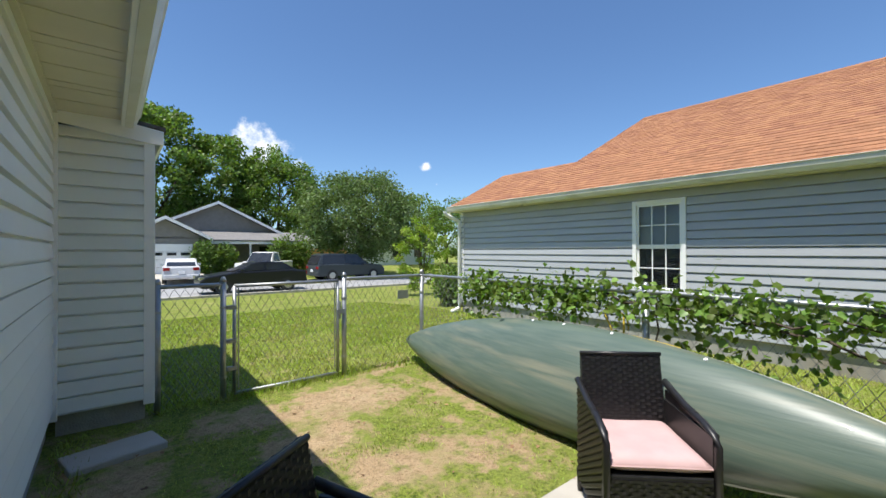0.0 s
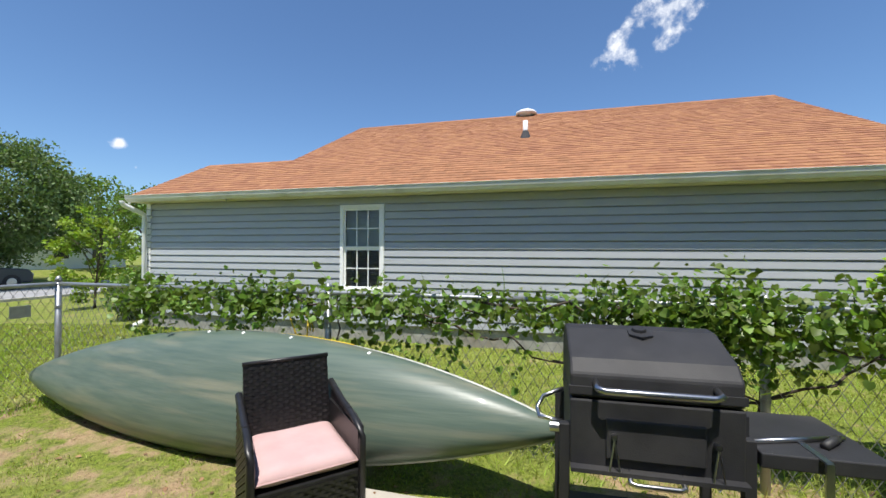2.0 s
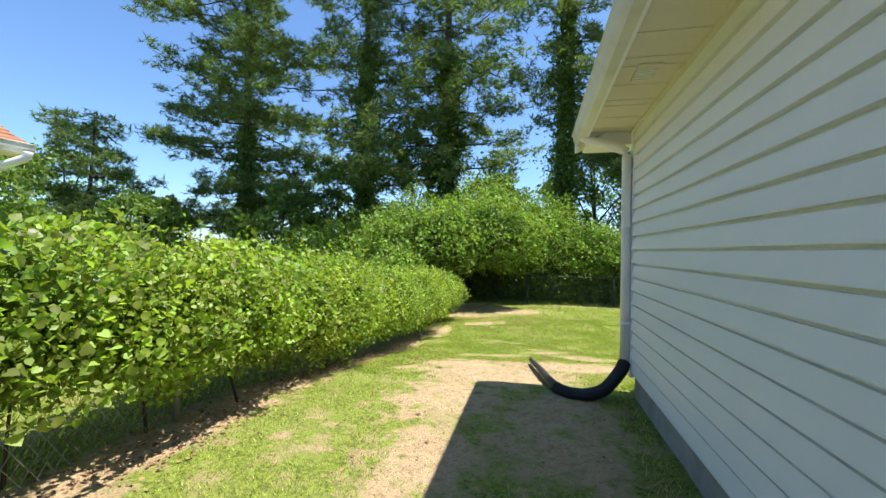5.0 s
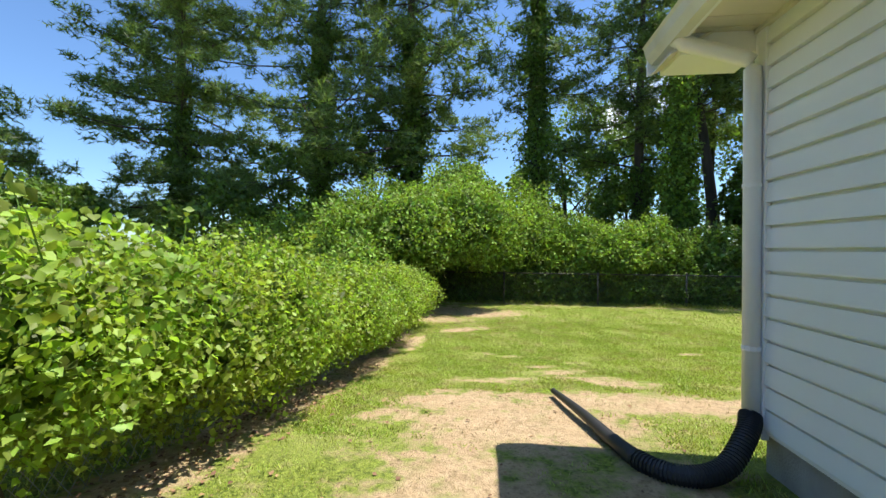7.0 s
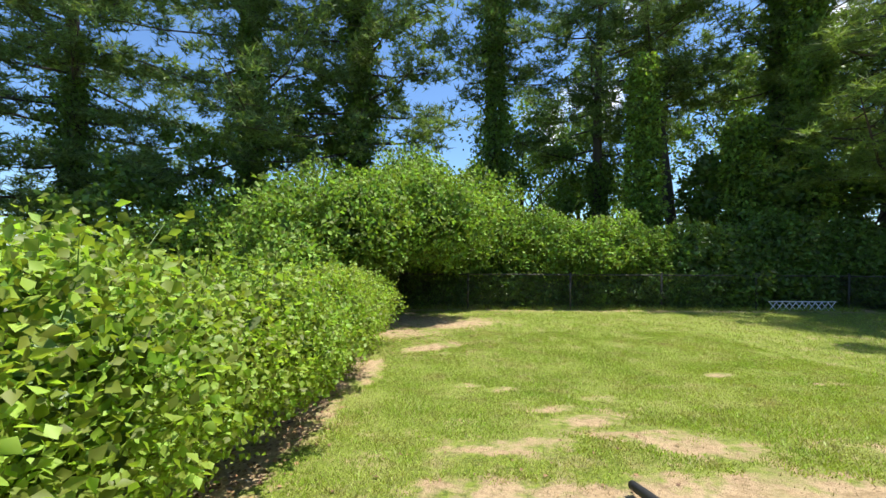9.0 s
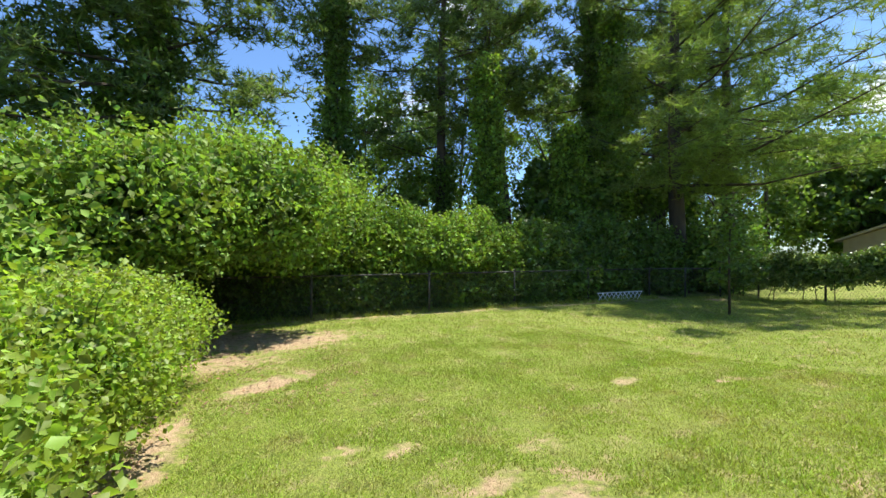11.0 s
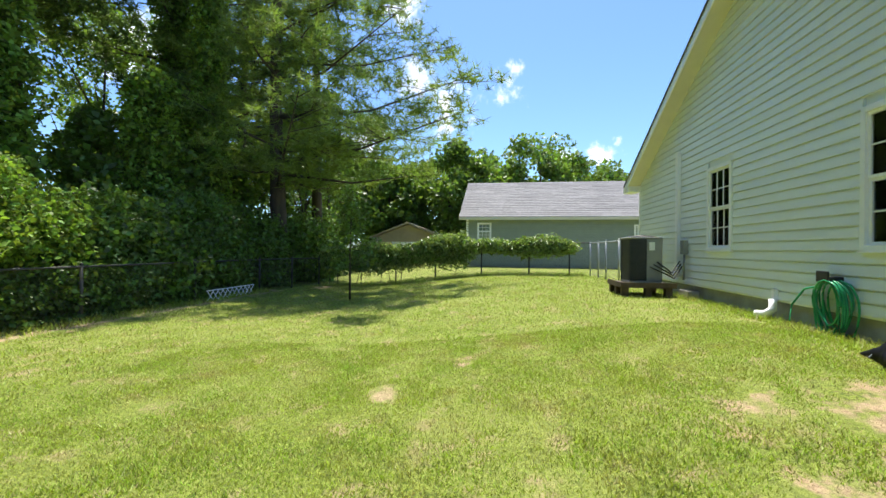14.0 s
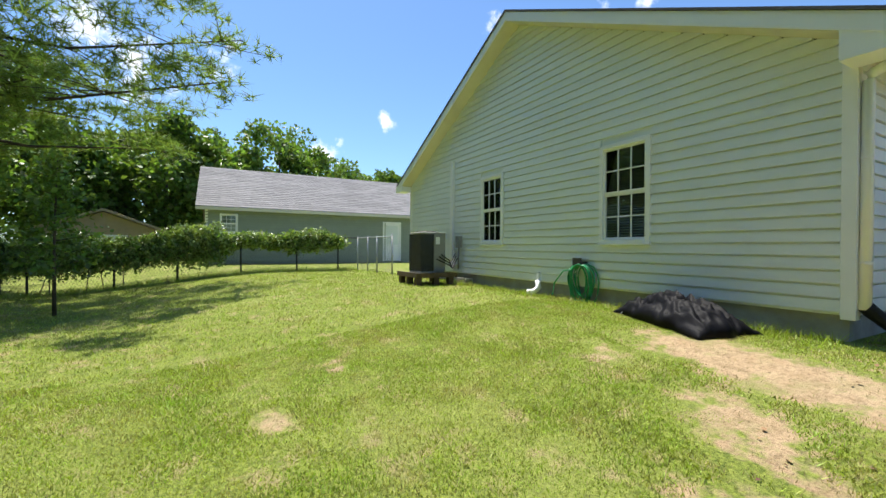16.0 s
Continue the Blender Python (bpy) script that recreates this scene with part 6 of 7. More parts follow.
def build_tarp():
    e = thing("grill_cover", (-1.7, -6.25, 0.05), "crumpled black fabric cover lying by the wall", "cover")
    nx, ny = 54, 34
    s = Shape()
    for i in range(nx + 1):
        for j in range(ny + 1):
            u, v = i / nx * 2 - 1, j / ny * 2 - 1
            ang = -0.33
            edge = 1 + 0.12 * noise.noise((u * 2.5, v * 2.5, 7))
            x, y = u * 0.70 * edge, v * 0.33 * edge
            X, Y = -1.72 + x * math.cos(ang) - y * math.sin(ang), -6.22 + x * math.sin(ang) + y * math.cos(ang)
            body = max(0.0, 1 - abs(u) ** 3.0) * max(0.0, 1 - abs(v) ** 2.4)
            fold = 0.30 - abs(noise.noise((u * 0.9 + v * 2.2, v * 2.6 - u * 0.6, 1.0))) * 0.55 + 0.16 - abs(noise.noise((u * 4.0 - v, v * 4.0 + u * 2, 4.0))) * 0.34
            s.v.append((X, Y, ground_z(X, Y) + 0.012 + (body ** 0.5) * 0.55 * (0.10 + fold + 0.10 * math.exp(-((u - 0.0) ** 2) * 5))))
    s.f = [(i * (ny + 1) + j, (i + 1) * (ny + 1) + j, (i + 1) * (ny + 1) + j + 1, i * (ny + 1) + j + 1) for i in range(nx) for j in range(ny)]
    c = part("fabric", s, M_tarp, e, smooth=True)
    so = c.modifiers.new("thick", "SOLIDIFY")
    so.thickness = 0.004
    part("strap", Shape().tube([(-2.22, -6.14, 0.25), (-2.31, -6.28, 0.16), (-2.34, -6.36, 0.06)], 0.005, 5), M_galv, e)


build_tarp()

# soffit vents of the white house
for y in (-4.40, 1.2):
    v = thing("soffit_vent", (-0.14, y, ST - 0.012), "small beige louvred vent in the soffit", "vent")
    part("frame", Shape().box(-0.22, y - 0.13, ST - 0.019, -0.08, y + 0.13, ST - 0.008), M_soffit, v, bevel=0.003)
    for k in range(6):
        part("slat", Shape().box(-0.205, y - 0.105 + k * 0.036, ST - 0.024, -0.095, y - 0.090 + k * 0.036, ST - 0.018), M_gutter, v)


# ---- the sage house and the shed ----
def grey_roof(parent, x0, x1, y0, y1, z0, z1):
    s = Shape()
    n = 22
    for i in range(n):
        a, b = i / n, (i + 1) / n
        y = y0
        while y < y1:
            w = random.uniform(0.5, 1.1)
            e = min(y1, y + w)
            xa, xb, za, zb = x0 + (x1 - x0) * a, x0 + (x1 - x0) * b, z0 + (z1 - z0) * a, z0 + (z1 - z0) * b
            s.add([(xa, y, za + 0.016), (xa, e, za + 0.016), (xb, e, zb + 0.004), (xb, y, zb + 0.004), (xa, y, za - 0.01), (xa, e, za - 0.01)], [(0, 1, 2, 3), (0, 4, 5, 1)])
            y = e
    part("shingles", s, M_grey_shingle, parent, kind="stuff")


def build_sage_house():
    h = thing("house", (-24.5, -3.0, 0.0), "sage-green sided house with a weathered grey roof", "house")
    fx, ya, yb, z0, z1 = -19.6, -11.25, 4.0, 0.10, 2.52
    w = part("wall", Shape().box(fx - 0.15, ya, z0, fx - 0.016, yb, z1), M_green_siding, h)
    boards(w, (fx - 0.016, ya, 0), (0, 1, 0), (1, 0, 0), yb - ya, z0 + 0.1, z1, 0.125, M_green_siding, holes=[(0.55, 1.27, 1.42, 2.30), (8.30, 9.32, 0.1, 2.2)])
    part("wall", Shape().prism([(fx - 0.02, z0), (-29.0, z0), (-29.0, z1), (-24.5, 4.95), (fx - 0.02, z1)], ya, ya + 0.15), M_green_siding, h)
    part("wall", Shape().box(-29.0, ya + 0.15, z0, -28.85, yb, z1), M_green_siding, h)
    part("foundation", Shape().box(-28.9, ya + 0.03, -0.5, fx - 0.03, yb, z0 + 0.1), M_block, h)
    part("corner_trim", Shape().box(fx - 0.1, ya - 0.015, z0, fx + 0.012, ya + 0.1, z1), M_trim, h)
    zr = 5.10
    part("roof", Shape().prism([(fx + 0.38, 2.56), (-24.5, zr), (-29.4, 2.56), (-29.4, 2.48), (-24.5, zr - 0.1), (fx + 0.38, 2.48)], ya - 0.35, yb + 0.3), M_grey_shingle, h, "weathered grey shingle roof")
    grey_roof(h, fx + 0.40, -24.5, ya - 0.36, yb + 0.3, 2.57, zr + 0.01)
    part("fascia", Shape().box(fx + 0.36, ya - 0.35, 2.42, fx + 0.41, yb + 0.3, 2.56), M_soffit, h)
    part("soffit", Shape().box(fx, ya - 0.3, 2.44, fx + 0.36, yb + 0.3, 2.46), M_soffit, h)
    part("roof_vent", Shape().tube([(-21.7, -5.2, 3.5), (-21.7, -5.2, 3.76)], 0.06, 8), M_dark_shingle, h)
    window("window", (fx - 0.012, ya + 0.91, 1.86), (0, 1, 0), (1, 0, 0), 0.72, 0.88, "white window with a lilac curtain", M_glass, surf("lilac_curtain", (0.30, 0.22, 0.38), (0.24, 0.18, 0.31), 5.0, 0.9), grid=(3, 2))
    d = thing("door", (fx, -2.59, 0.1), "white half-glazed back door in a white frame", "door")
    part("frame", Shape().box(fx - 0.03, -3.10, 0.12, fx + 0.03, -3.02, 2.2).box(fx - 0.03, -2.16, 0.12, fx + 0.03, -2.08, 2.2).box(fx - 0.03, -3.02, 2.12, fx + 0.03, -2.16, 2.2), M_trim, d)
    part("leaf", Shape().box(fx - 0.04, -3.02, 0.14, fx, -2.16, 2.12), M_trim, d)
    part("pane", Shape().box(fx, -2.92, 1.0, fx + 0.006, -2.26, 2.0), M_pale_blind, d)
    s = thing("shed", (-30.0, -16.2, -0.2), "tan garden shed with a white roller door", "shed")
    part("wall", Shape().prism([(-18.9, -0.4), (-14.0, -0.4), (-14.0, 1.80), (-16.4, 2.72), (-18.9, 1.80)], -28.3, -33.0, "x"), M_tan, s)
    part("roof", Shape().prism([(-19.2, 1.72), (-16.4, 2.78), (-13.7, 1.72), (-13.7, 1.84), (-16.4, 2.92), (-19.2, 1.84)], -28.0, -33.3, "x"), M_tan, s, "tan shingle roof")
    door = part("door", Shape().box(-28.29, -17.6, -0.3, -28.26, -15.3, 1.45), M_trim, s)
    for k in range(6):
        part("door_rib", Shape().box(-28.26, -17.58, -0.1 + k * 0.26, -28.252, -15.32, -0.085 + k * 0.26), M_trim, door)


build_sage_house()
shrub("grape_vine", [(-13.25, y, ground_z(-13.2, y) + 0.98 + 0.05 * math.sin(y * 3), 0.30, 0.50, 0.27 + 0.14 * (math.sin(y * 2.1) > 0.2) + 0.25 * (y < -10.5)) for y in np.arange(-15.8, -7.2, 0.45)], "pale-leaved grape vine along the wire fence", surf("pale_vine_leaves", (0.27, 0.34, 0.12), (0.19, 0.27, 0.08), 2.0, 0.4, vary=0.4, island=True, translucent=0.3), 24000, 0.075, category="vine", stems=7)


def sapling():
    x, y = -8.97, -13.38
    e = thing("sapling", (x, y, ground_z(x, y)), "slender young tree with sparse leaves on the lawn", "tree")
    b = Shape()
    z = ground_z(x, y)
    b.tube([(x, y, z - 0.05), (x + 0.03, y, z + 1.2), (x - 0.02, y + 0.03, z + 2.9)], 0.035, 8, r_end=0.01)
    pts = []
    for i in range(22):
        h = 0.8 + 2.1 * i / 22
        a = i * 2.4
        L = 0.75 * (1 - 0.5 * i / 22) * RNG.uniform(0.6, 1.1)
        q = np.array((x + math.cos(a) * L, y + math.sin(a) * L, z + h + L * 0.25))
        p = np.array((x, y, z + h))
        b.tube([p, q], 0.008, 4, r_end=0.003)
        pts.append(p + (q - p) * (0.30 + 0.70 * RNG.random((64, 1))) + RNG.normal(size=(64, 3)) * 0.10)
    part("trunk", b, M_bark, e, smooth=True)
    part("leaves", scatter("leaves", np.concatenate(pts), 0.095, lift=0.4, droop=0.4), M_oak, e)


sapling()
lat = thing("lattice_panel", (-8.85, -16.74, -0.45), "low white lattice panel leaning on the fence", "lattice")
for k in range(10):
    x = -9.85 + k * 0.19
    part("strip", Shape().add([(x, -16.760, -0.44), (x + 0.03, -16.760, -0.44), (x + 0.23, -16.760, -0.20), (x + 0.20, -16.760, -0.20), (x, -16.750, -0.44), (x + 0.03, -16.750, -0.44), (x + 0.23, -16.750, -0.20), (x + 0.20, -16.750, -0.20)], [(0, 1, 2, 3), (7, 6, 5, 4), (0, 4, 5, 1), (2, 6, 7, 3), (1, 5, 6, 2), (0, 3, 7, 4)]), M_trim, lat)
    part("strip", Shape().add([(x + 0.2, -16.745, -0.44), (x + 0.23, -16.745, -0.44), (x + 0.03, -16.745, -0.20), (x, -16.745, -0.20), (x + 0.2, -16.735, -0.44), (x + 0.23, -16.735, -0.44), (x + 0.03, -16.735, -0.20), (x, -16.735, -0.20)], [(0, 1, 2, 3), (7, 6, 5, 4), (0, 4, 5, 1), (2, 6, 7, 3), (1, 5, 6, 2), (0, 3, 7, 4)]), M_trim, lat)
part("rail", Shape().box(-9.87, -16.765, -0.20, -7.90, -16.73, -0.175), M_trim, lat)


# ---- across the street ----
def strip_on_ground(name, x0, x1, y0, y1, lift, mat, label, n=60):
    s = Shape()
    ys = np.linspace(y0, y1, 24)
    for y in ys:
        z = ground_z(0, y) + lift
        s.v += [(x0, y, z), (x1, y, z)]
    s.f = [(2 * i, 2 * i + 1, 2 * i + 3, 2 * i + 2) for i in range(len(ys) - 1)]
    return tagged(part(name, s, mat), label, name, kind="structure")


strip_on_ground("road", -120, 120, 20.0, 26.8, 0.05, M_asphalt, "pale worn asphalt street")
strip_on_ground("driveway", 1.6, 5.0, 26.8, 33.5, 0.06, M_concrete, "pale concrete driveway")
for y in (19.85, 26.8):
    tagged(part("kerb", Shape().box(-120, y, -0.7, 120, y + 0.15, ground_z(0, y) + 0.12), M_concrete, None, bevel=0.02), "low concrete kerb along the street", "kerb", kind="structure")


def car(m, label, paint, L=4.7, W=1.82, H=1.45, kind="sedan"):
    """Own frame: nose towards +x."""
    name = {"sedan": "car", "suv": "car", "pickup": "pickup_truck"}[kind]
    e = thing(name, m, label, "car" if kind != "pickup" else "pickup truck")

    def at(s):
        s.v = [tuple(m @ Vector(p)) for p in s.v]
        return s
    h = L / 2
    if kind == "sedan":
        low = [(-h, 0.45), (-h + 0.05, 0.98), (-h + 0.75, 1.04), (h - 1.45, 0.98), (h - 0.25, 0.80), (h, 0.62), (h - 0.05, 0.28), (-h + 0.1, 0.28)]
        cab = [(-h + 0.45, 1.0), (-h + 1.15, H - 0.05), (-h + 1.8, H), (h - 2.35, H - 0.03), (h - 1.35, 0.97)]
    elif kind == "suv":
        low = [(-h, 0.45), (-h + 0.03, 1.08), (h - 1.2, 1.08), (h - 0.2, 0.98), (h, 0.7), (h - 0.04, 0.32), (-h + 0.08, 0.32)]
        cab = [(-h + 0.05, 1.07), (-h + 0.32, H - 0.08), (-h + 0.7, H), (h - 2.1, H - 0.03), (h - 1.25, 1.07)]
    else:
        low = [(-h, 0.5), (-h, 1.08), (h - 1.6, 1.08), (h - 0.1, 1.02), (h, 0.6), (h - 0.05, 0.42), (-h + 0.05, 0.42)]
        cab = [(-0.55, 1.07), (-0.45, H - 0.03), (-0.2, H), (h - 2.1, H - 0.03), (h - 1.5, 1.07)]
    part("body", at(Shape().prism(low, -W / 2, W / 2)), paint, e, bevel=0.06)
    cx = sum(p[0] for p in cab) / len(cab)
    inset = [(cx + (x - cx) * 0.97, z) for x, z in cab]
    s = Shape().prism(cab, -W / 2 + 0.10, W / 2 - 0.10)
    s.v = [(x, y * (1 - 0.22 * max(0, z - 1.0)), z) for x, y, z in s.v]
    part("cabin", at(s), paint, e, bevel=0.04)
    lo, hi = 1.09 if kind != "sedan" else 1.03, H - 0.10
    for sy in (-1, 1):
        yy = sy * (W / 2 - 0.088)
        span = [x for x, z in cab]
        a, b = min(span) + (0.42 if kind == "sedan" else 0.28), max(span) - 0.35
        mid = (a + b) / 2 + 0.05
        for p, q, cut0, cut1 in ((a, mid - 0.04, 0.30 if kind == "sedan" else 0.10, 0.0), (mid + 0.04, b, 0.0, 0.42)):
            if q - p < 0.25:
                continue
            top = sy * ((W / 2 - 0.088) * (1 - 0.22 * (hi - 1.0)))
            g = Shape().add([(p, yy, lo), (q, yy, lo), (q - cut1, top, hi), (p + cut0, top, hi), (p, yy - sy * 0.03, lo), (q, yy - sy * 0.03, lo), (q - cut1, top - sy * 0.03, hi), (p + cut0, top - sy * 0.03, hi)],
                            [(0, 1, 2, 3), (7, 6, 5, 4), (0, 4, 5, 1), (1, 5, 6, 2), (2, 6, 7, 3), (3, 7, 4, 0)])
            part("side_window", at(g), M_car_glass, e)
    for k, (p, q) in enumerate(((cab[-1], cab[-2]), (cab[0], cab[1]))):
        sg = 1 if k == 0 else -1
        g = Shape().add([(p[0] + sg * 0.012, -W / 2 + 0.2, p[1] + 0.05), (p[0] + sg * 0.012, W / 2 - 0.2, p[1] + 0.05), (q[0] + sg * 0.03, W / 2 - 0.27, q[1] - 0.05), (q[0] + sg * 0.03, -W / 2 + 0.27, q[1] - 0.05)], [(0, 1, 2, 3)])
        ob = part("windscreen" if k == 0 else "rear_window", at(g), M_car_glass, e)
        ob.modifiers.new("thick", "SOLIDIFY").thickness = 0.02
    r = 0.33 if kind == "sedan" else 0.37
    for x in (-h + 0.95, h - 0.92):
        for sy in (-1, 1):
            y0, y1 = sy * (W / 2 - 0.20), sy * (W / 2 + 0.012)
            t = part("wheel", at(Shape().tube([(x, y0, r), (x, y1, r)], r, 20)), M_rubber, e)
            part("rim", at(Shape().tube([(x, y1 - sy * 0.01, r), (x, y1 + sy * 0.012, r)], r * 0.62, 12, r_end=r * 0.5)), M_steel, t)
    for sy in (-1, 1):
        part("tail_light", at(Shape().box(-h - 0.015, sy * (W / 2 - 0.36), 0.78, -h + 0.05, sy * (W / 2 - 0.05), 0.95)), M_red_lamp, e, bevel=0.01)
        part("headlight", at(Shape().box(h - 0.20, sy * (W / 2 - 0.45), 0.66, h + 0.004, sy * (W / 2 - 0.06), 0.79)), M_steel, e, bevel=0.01)
        part("mirror", at(Shape().box(h - 1.75, sy * (W / 2 - 0.02), 1.0, h - 1.6, sy * (W / 2 + 0.16), 1.12)), paint, e, bevel=0.02)
    part("bumper", at(Shape().box(-h - 0.03, -W / 2 + 0.08, 0.36, -h + 0.06, W / 2 - 0.08, 0.55)), paint, e, bevel=0.03)
    part("number_plate", at(Shape().box(-h - 0.036, -0.16, 0.60, -h + 0.0, 0.16, 0.76)), M_trim, e)
    return e


def paint(name, c, rough=0.25):
    return surf(name, c, tuple(k * 0.92 for k in c), 3.0, 0.32, metal=0.0, coat=0.1, spec=0.4)


zr = ground_z(0, 22.0) + 0.055
car(pose(5.35, 21.3, zr, 0, 0, 180), "black sedan parked on the near side of the street", paint("black_paint", (0.012, 0.013, 0.018)))
car(pose(12.55, 26.0, zr, 0, 0, 2), "dark grey sport utility vehicle parked at the far kerb", paint("grey_paint", (0.045, 0.055, 0.065)), 4.9, 1.95, 1.78, "suv")
car(pose(3.35, 29.4, ground_z(0, 29.4) + 0.02, 0, 0, 84), "silver-white sedan parked in the driveway", paint("silver_paint", (0.62, 0.63, 0.65)))
car(pose(8.6, 30.6, ground_z(0, 30.0) + 0.02, 0, 0, 232), "white pickup truck parked by the house", paint("white_paint", (0.75, 0.74, 0.72)), 5.3, 1.95, 1.75, "pickup")


def build_street_house():
    z = -0.08
    h = thing("house", (8.0, 38.0, z), "taupe gabled house with a white garage door", "house")
    part("wall", Shape().box(0.5, 33.5, z - 0.3, 5.3, 38.0, z + 2.55).prism([(0.5, z + 2.5), (5.3, z + 2.5), (2.9, z + 3.75)], 33.5, 38.0), M_taupe, h)
    part("wall", Shape().box(5.3, 36.0, z - 0.3, 12.6, 44.0, z + 2.55).prism([(1.2, z + 2.9), (11.6, z + 2.9), (6.6, z + 5.3)], 36.4, 44.0), M_taupe, h)
    part("roof", Shape().prism([(0.1, z + 2.42), (2.9, z + 3.88), (5.7, z + 2.42), (5.7, z + 2.56), (2.9, z + 4.02), (0.1, z + 2.56)], 33.1, 38.0), M_grey_shingle, h, "grey shingle roof")
    part("roof", Shape().prism([(0.8, z + 2.7), (6.6, z + 5.4), (12.2, z + 2.7), (12.2, z + 2.84), (6.6, z + 5.54), (0.8, z + 2.84)], 36.0, 44.4), M_grey_shingle, h, "grey shingle roof")
    part("porch_roof", Shape().prism([(33.8, z + 2.35), (36.4, z + 3.1), (36.4, z + 3.22), (33.8, z + 2.47)], 5.2, 13.4, "x"), M_grey_shingle, h)
    part("porch_beam", Shape().box(5.2, 33.85, z + 2.15, 13.3, 34.0, z + 2.38), M_trim, h)
    for x in (5.7, 8.4, 13.1):
        part("porch_post", Shape().box(x - 0.06, 33.86, z - 0.1, x + 0.06, 33.98, z + 2.15), M_trim, h)
    for a, b, c, d, e in ((0.1, 2.42, 2.9, 3.88, 33.08), (5.7, 2.42, 2.9, 3.88, 33.08), (0.8, 2.7, 6.6, 5.4, 35.98), (12.2, 2.7, 6.6, 5.4, 35.98)):
        part("rake_board", Shape().prism([(a, z + b - 0.1), (c, z + d - 0.1), (c, z + d + 0.12), (a, z + b + 0.12)], e, e + 0.03), M_trim, h)
    g = part("garage_door", Shape().box(1.2, 33.44, z - 0.05, 4.5, 33.5, z + 2.1), M_trim, h, "white sectional garage door")
    for k in range(1, 4):
        part("panel_joint", Shape().box(1.2, 33.432, z - 0.05 + k * 0.54, 4.5, 33.44, z - 0.035 + k * 0.54), M_taupe, g)
    for k in range(4):
        part("garage_window", Shape().box(1.4 + k * 0.8, 33.425, z + 1.32, 1.95 + k * 0.8, 33.44, z + 1.52), M_car_glass, g)
    part("door", Shape().box(6.6, 35.96, z - 0.05, 7.6, 36.0, z + 2.05), M_dark_room, h, "dark front door")
    part("window", Shape().box(9.6, 35.96, z + 0.9, 11.4, 36.0, z + 2.0), M_car_glass, h)
    f = thing("wooden_fence", (15.0, 39.0, z), "orange-brown wooden privacy fence beside the house", "fence")
    for k in range(34):
        part("board", Shape().box(13.0 + k * 0.16, 38.0, z - 0.2, 13.15 + k * 0.16, 38.03, z + 1.85 + 0.02 * math.sin(k)), M_cedar, f)
    w = thing("house", (24.0, 42.0, z), "pale low house with a dark roof", "house")
    part("wall", Shape().box(19.0, 40.0, z - 0.3, 31.0, 46.0, z + 2.5), M_trim, w)
    part("roof", Shape().prism([(39.4, z + 2.4), (43.0, z + 4.2), (46.6, z + 2.4)], 18.6, 31.4, "x"), M_grey_shingle, w)
    for x in (21.5, 25.0, 28.0):
        part("window", Shape().box(x, 39.96, z + 0.9, x + 1.1, 40.0, z + 2.0), M_car_glass, w)
    b = thing("house", (13.0, -48.0, -0.4), "red brick house with a chimney beyond the trees", "house")
    part("wall", Shape().box(8.0, -52.0, -0.6, 19.0, -46.0, 2.4), M_brick, b)
    part("roof", Shape().prism([(-52.4, 2.3), (-49.0, 4.6), (-45.6, 2.3)], 7.6, 19.4, "x"), M_grey_shingle, b)
    part("chimney", Shape().box(16.4, -49.0, 2.0, 17.4, -48.0, 5.3), M_brick, b)


build_street_house()
broadleaf("tree", 14.6, 27.9, 7.4, 4.3, 1.4, "round-headed shade tree with fine grey-green leaves", M_maple, clumps=260, leaves=150, leaf=0.17, trunk=0.22, limbs=10, z=-0.3)
broadleaf("tree", 3.2, 47.0, 15.5, 4.6, 4.0, "tall open oak behind the houses", M_oak, clumps=110, leaves=120, leaf=0.34, trunk=0.3)
broadleaf("tree", 8.8, 48.0, 13.8, 4.6, 4.0, "tall open oak behind the houses", M_oak, clumps=110, leaves=120, leaf=0.34, trunk=0.3)
broadleaf("tree", 14.2, 46.0, 12.8, 4.3, 1.0, "dense green tree behind the houses", M_oak, clumps=190, leaves=130, leaf=0.28, trunk=0.25)
broadleaf("tree", 26.0, 36.0, 7.5, 3.6, 1.0, "dark green tree beyond the street", M_oak, clumps=60, leaves=100, leaf=0.26, trunk=0.2)
broadleaf("tree", 33.0, 40.0, 8.0, 4.5, 0.6, "dark green tree beyond the street", M_oak, clumps=60, leaves=100, leaf=0.28, trunk=0.2)
broadleaf("tree", -6.0, 46.0, 15.0, 6.0, 3.0, "tall open oak behind the houses", M_oak, clumps=60, leaves=90, leaf=0.34, trunk=0.3)
broadleaf("tree", 9.6, 13.2, 2.9, 1.0, 0.3, "lime-green young ornamental tree by the lawn", M_lime, clumps=46, leaves=50, leaf=0.12, trunk=0.04)
shrub("bush", [(7.4, 8.6, 0.55, 0.62, 0.62, 0.55)], "clipped dark green bush at the house corner", M_oak, 3000, 0.07)
for x, y, s in ((5.2, 33.0, 1.25), (6.5, 33.2, 1.15), (10.6, 33.2, 1.5), (12.0, 33.2, 1.4)):
    shrub("bush", [(x, y, 0.9 * s - 0.1, 0.75 * s, 0.6, 1.0 * s)], "rounded evergreen bush in front of the house", M_oak, 1800, 0.14)

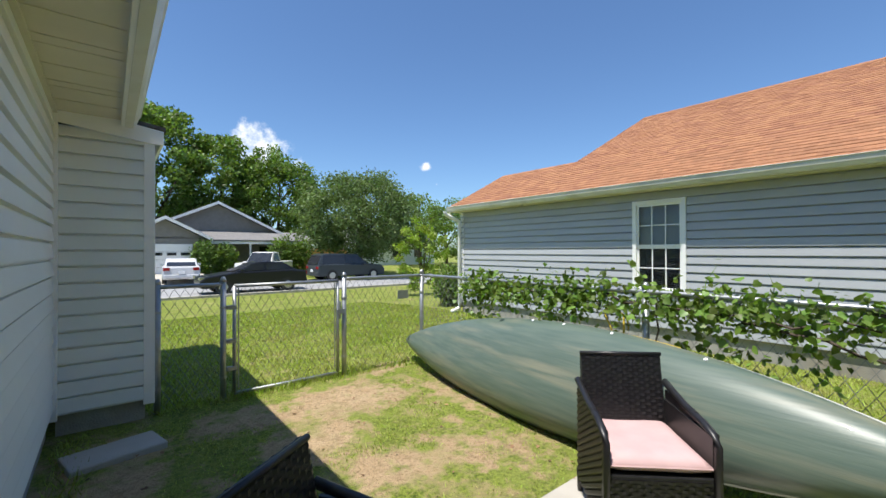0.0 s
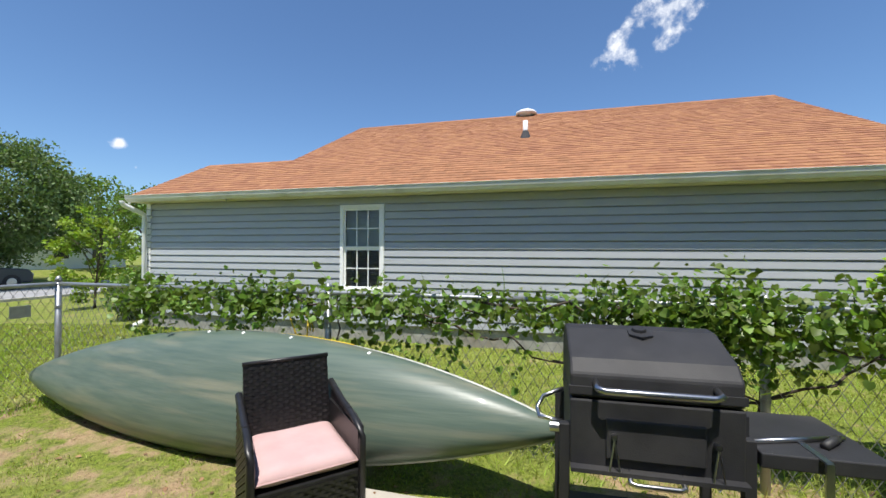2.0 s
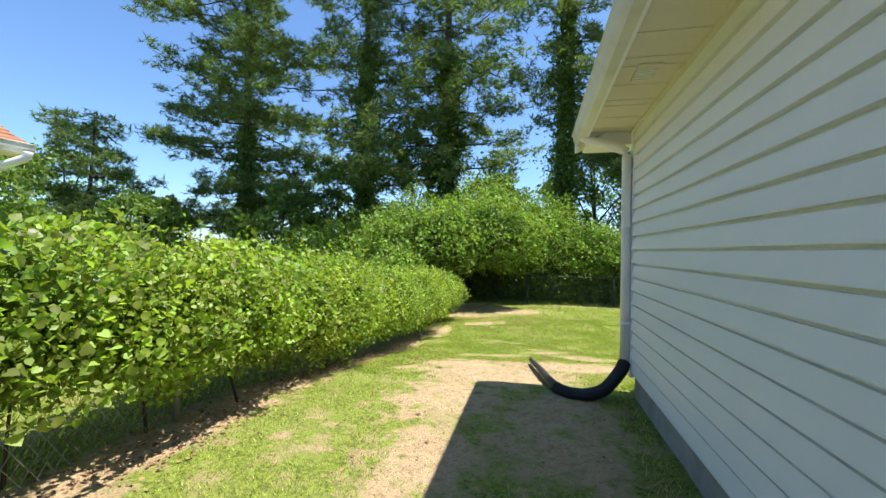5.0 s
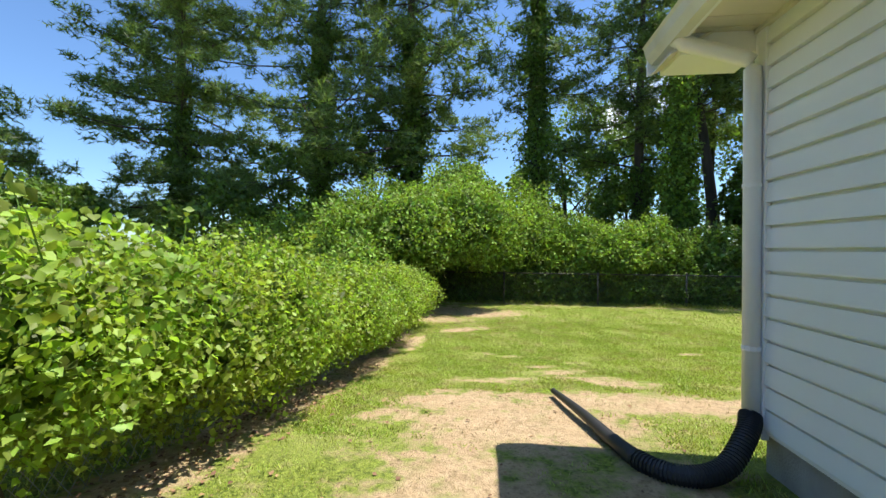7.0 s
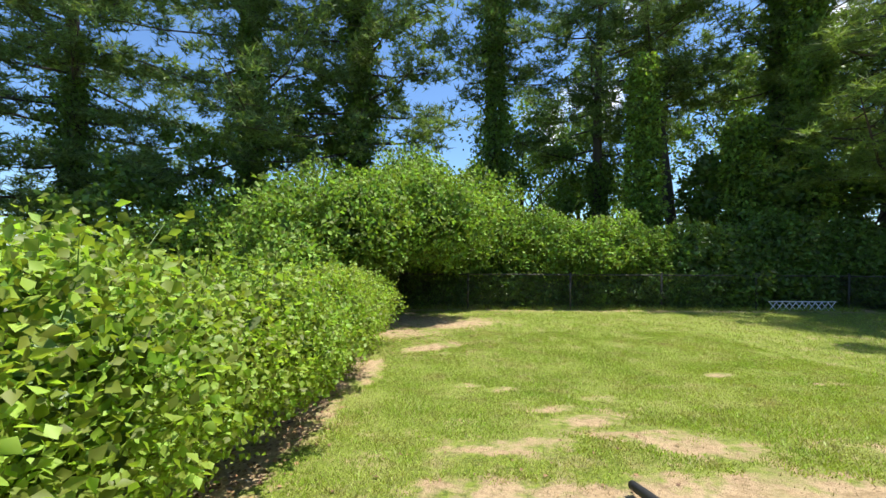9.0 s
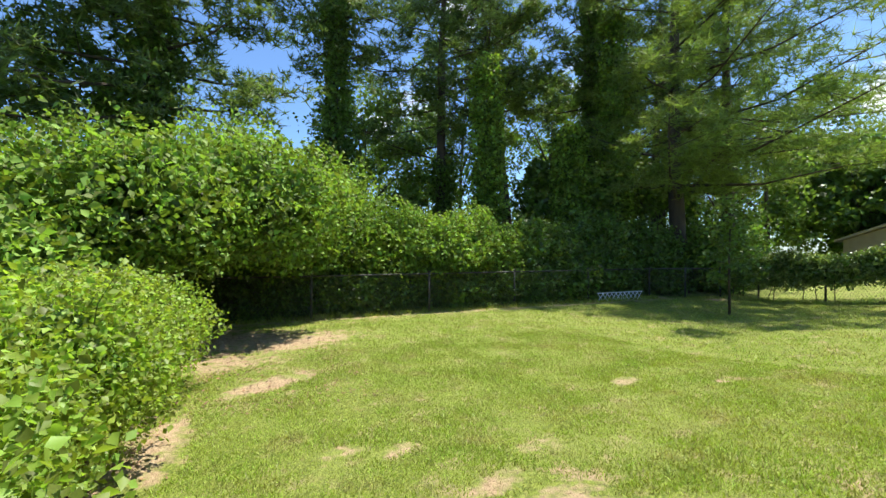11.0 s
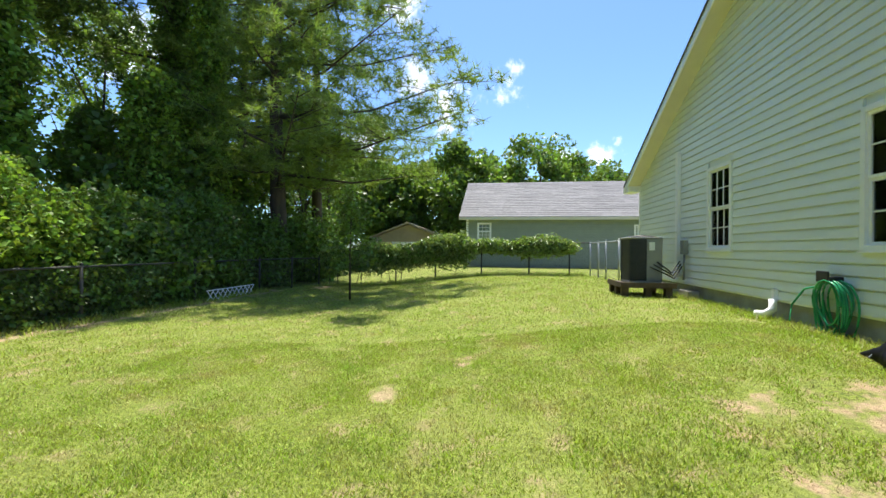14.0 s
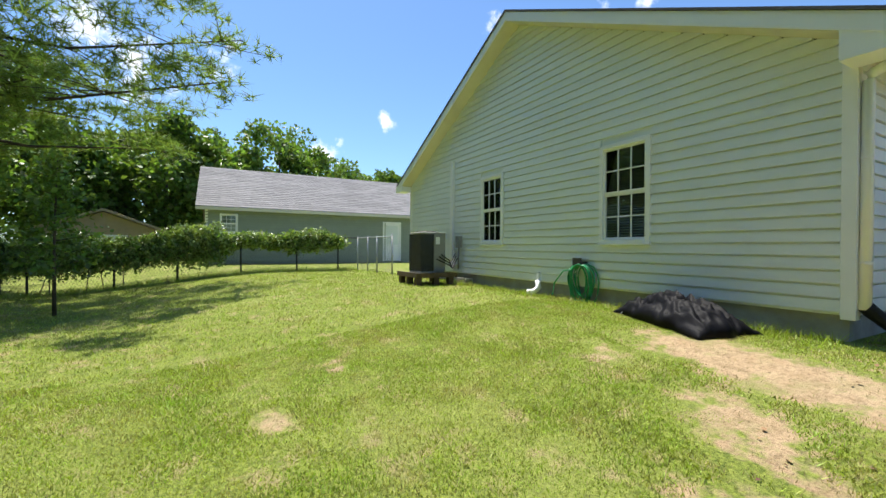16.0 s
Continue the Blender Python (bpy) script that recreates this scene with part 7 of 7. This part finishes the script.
# woods beyond the sage house and behind the grey house
for x, y, h, c in ((-34, -14, 9.5, 4.5), (-38, -6, 11.0, 5.0), (-36, -22, 10.0, 5.0), (-42, -2, 10.0, 5.0), (-44, -12, 11.0, 5.0), (-31.5, -19, 8.5, 3.6), (-48, 8, 10.5, 3.4), (-46, 16, 10.0, 3.4)):
    broadleaf("tree", x, y, h, c, h * 0.15, "dense green tree beyond the sage-green house", M_oak, clumps=110, leaves=130, leaf=0.36, trunk=0.25)
for x, y, h, c in ((22, -12, 7.0, 3.2), (27, -20, 8.0, 4.0), (20, -18.5, 4.5, 2.6), (13.5, -21.0, 4.5, 2.6)):
    broadleaf("tree", x, y, h, c, 0.4, "leafy tree behind the grey house", M_oak, clumps=60, leaves=90, leaf=0.24, trunk=0.16)


# ---- grass blades and litter ----
def build_grass():
    def field(n, x0, x1, y0, y1, h, w, sparse=False):
        x, y = RNG.uniform(x0, x1, n), RNG.uniform(y0, y1, n)
        nz = np.array([noise.noise((a * 1.6, b * 1.6, 5.0)) + 0.6 * noise.noise((a * 5, b * 5, 2.0)) for a, b in zip(x, y)])
        keep = (bare(x, y) * 0.95 + 0.42 * nz + RNG.random(n) * 0.25 < 0.55)
        if sparse:
            keep = RNG.random(n) < 0.8
        keep &= ~((x < -0.36) & (x > -10.3) & (y > WY))
        keep &= ~((x > 1.68) & (x < 2.64) & (y > 0.43) & (y < 1.57))
        x, y, nz = x[keep], y[keep], nz[keep]
        n = len(x)
        z = level(x, y) - 0.004
        a = RNG.random(n) * 2 * math.pi
        hh = h * (0.5 + RNG.random(n) * 0.9) * (1 + 0.45 * nz)
        lean = RNG.normal(size=(n, 2)) * 0.55 * hh[:, None]
        sx, sy = np.cos(a) * w * (0.6 + 0.8 * RNG.random(n)), np.sin(a) * w * (0.6 + 0.8 * RNG.random(n))
        return np.stack([np.stack([x - sx, y - sy, z], 1), np.stack([x + sx, y + sy, z], 1), np.stack([x + lean[:, 0], y + lean[:, 1], z + hh], 1)], 1)
    v = np.concatenate([field(360000, -4.0, 3.2, -13.5, -6.0, 0.024, 0.0040), field(70000, -13.0, -4.0, -16.5, -5.9, 0.034, 0.0055), field(30000, -4.0, 3.2, -16.5, -13.5, 0.034, 0.005),
                        field(90000, -0.36, 3.2, -6.0, 4.4, 0.022, 0.0034), field(55000, 3.25, 6.5, -6.0, 8.0, 0.04, 0.005), field(60000, -0.3, 6.5, 4.5, 12.0, 0.04, 0.007),
                        field(5000, -9.5, -0.4, -6.15, -5.84, 0.085, 0.004, True), field(2500, 0.3, 3.2, 4.38, 4.62, 0.08, 0.004, True), field(9000, -10.5, 3.0, -17.2, -16.5, 0.12, 0.006, True), field(5000, -13.5, -12.8, -16.0, -6.5, 0.14, 0.006, True), field(2500, -0.34, -0.15, -5.7, 4.3, 0.06, 0.004, True), field(4000, 3.0, 3.5, -3.0, 4.4, 0.09, 0.004, True)])
    me = raw_mesh("grass", v.reshape(-1, 3), np.arange(len(v) * 3).reshape(-1, 3))
    me.materials.append(M_grass)
    tagged(new("grass", me), "short mown grass blades on the lawn", "grass", kind="stuff")
    v = np.concatenate([field(26000, -4.0, 3.1, -14.0, -5.9, 0.022, 0.0028, True), field(16000, -0.3, 3.1, -5.9, 4.4, 0.020, 0.0026, True), field(9000, -12.5, -4.0, -16.0, -6.0, 0.025, 0.004, True)])
    me = raw_mesh("dry_grass", v.reshape(-1, 3), np.arange(len(v) * 3).reshape(-1, 3))
    me.materials.append(surf("straw", (0.42, 0.33, 0.15), (0.30, 0.27, 0.10), 1.5, 0.7, vary=0.4, island=True))
    tagged(new("dry_grass", me), "thin dry straw-coloured grass on the bare soil", "grass", kind="stuff")
    n = 2600
    x, y = 3.0 + RNG.normal(size=n) * 0.18, RNG.uniform(-11, -1.2, n)
    x2, y2 = RNG.uniform(-0.3, 3.0, 500), RNG.uniform(-8.5, 3.8, 500)
    # Extra brown leaves darken the soil by the shrubs, standing in for shade.
    x3, y3 = RNG.uniform(0.6, 3.2, 1800), RNG.uniform(-15.5, -11.2, 1800)
    x, y = np.concatenate([x, x2, x3]), np.concatenate([y, y2, y3])
    me = scatter("leaf_litter", np.stack([x, y, level(x, y) + 0.010], 1), 0.032, lift=0.75)
    me.materials.append(M_dead)
    tagged(new("leaf_litter", me), "dry brown leaves under the hedge, extra ones darkening shaded soil", "leaves", kind="stuff")


build_grass()
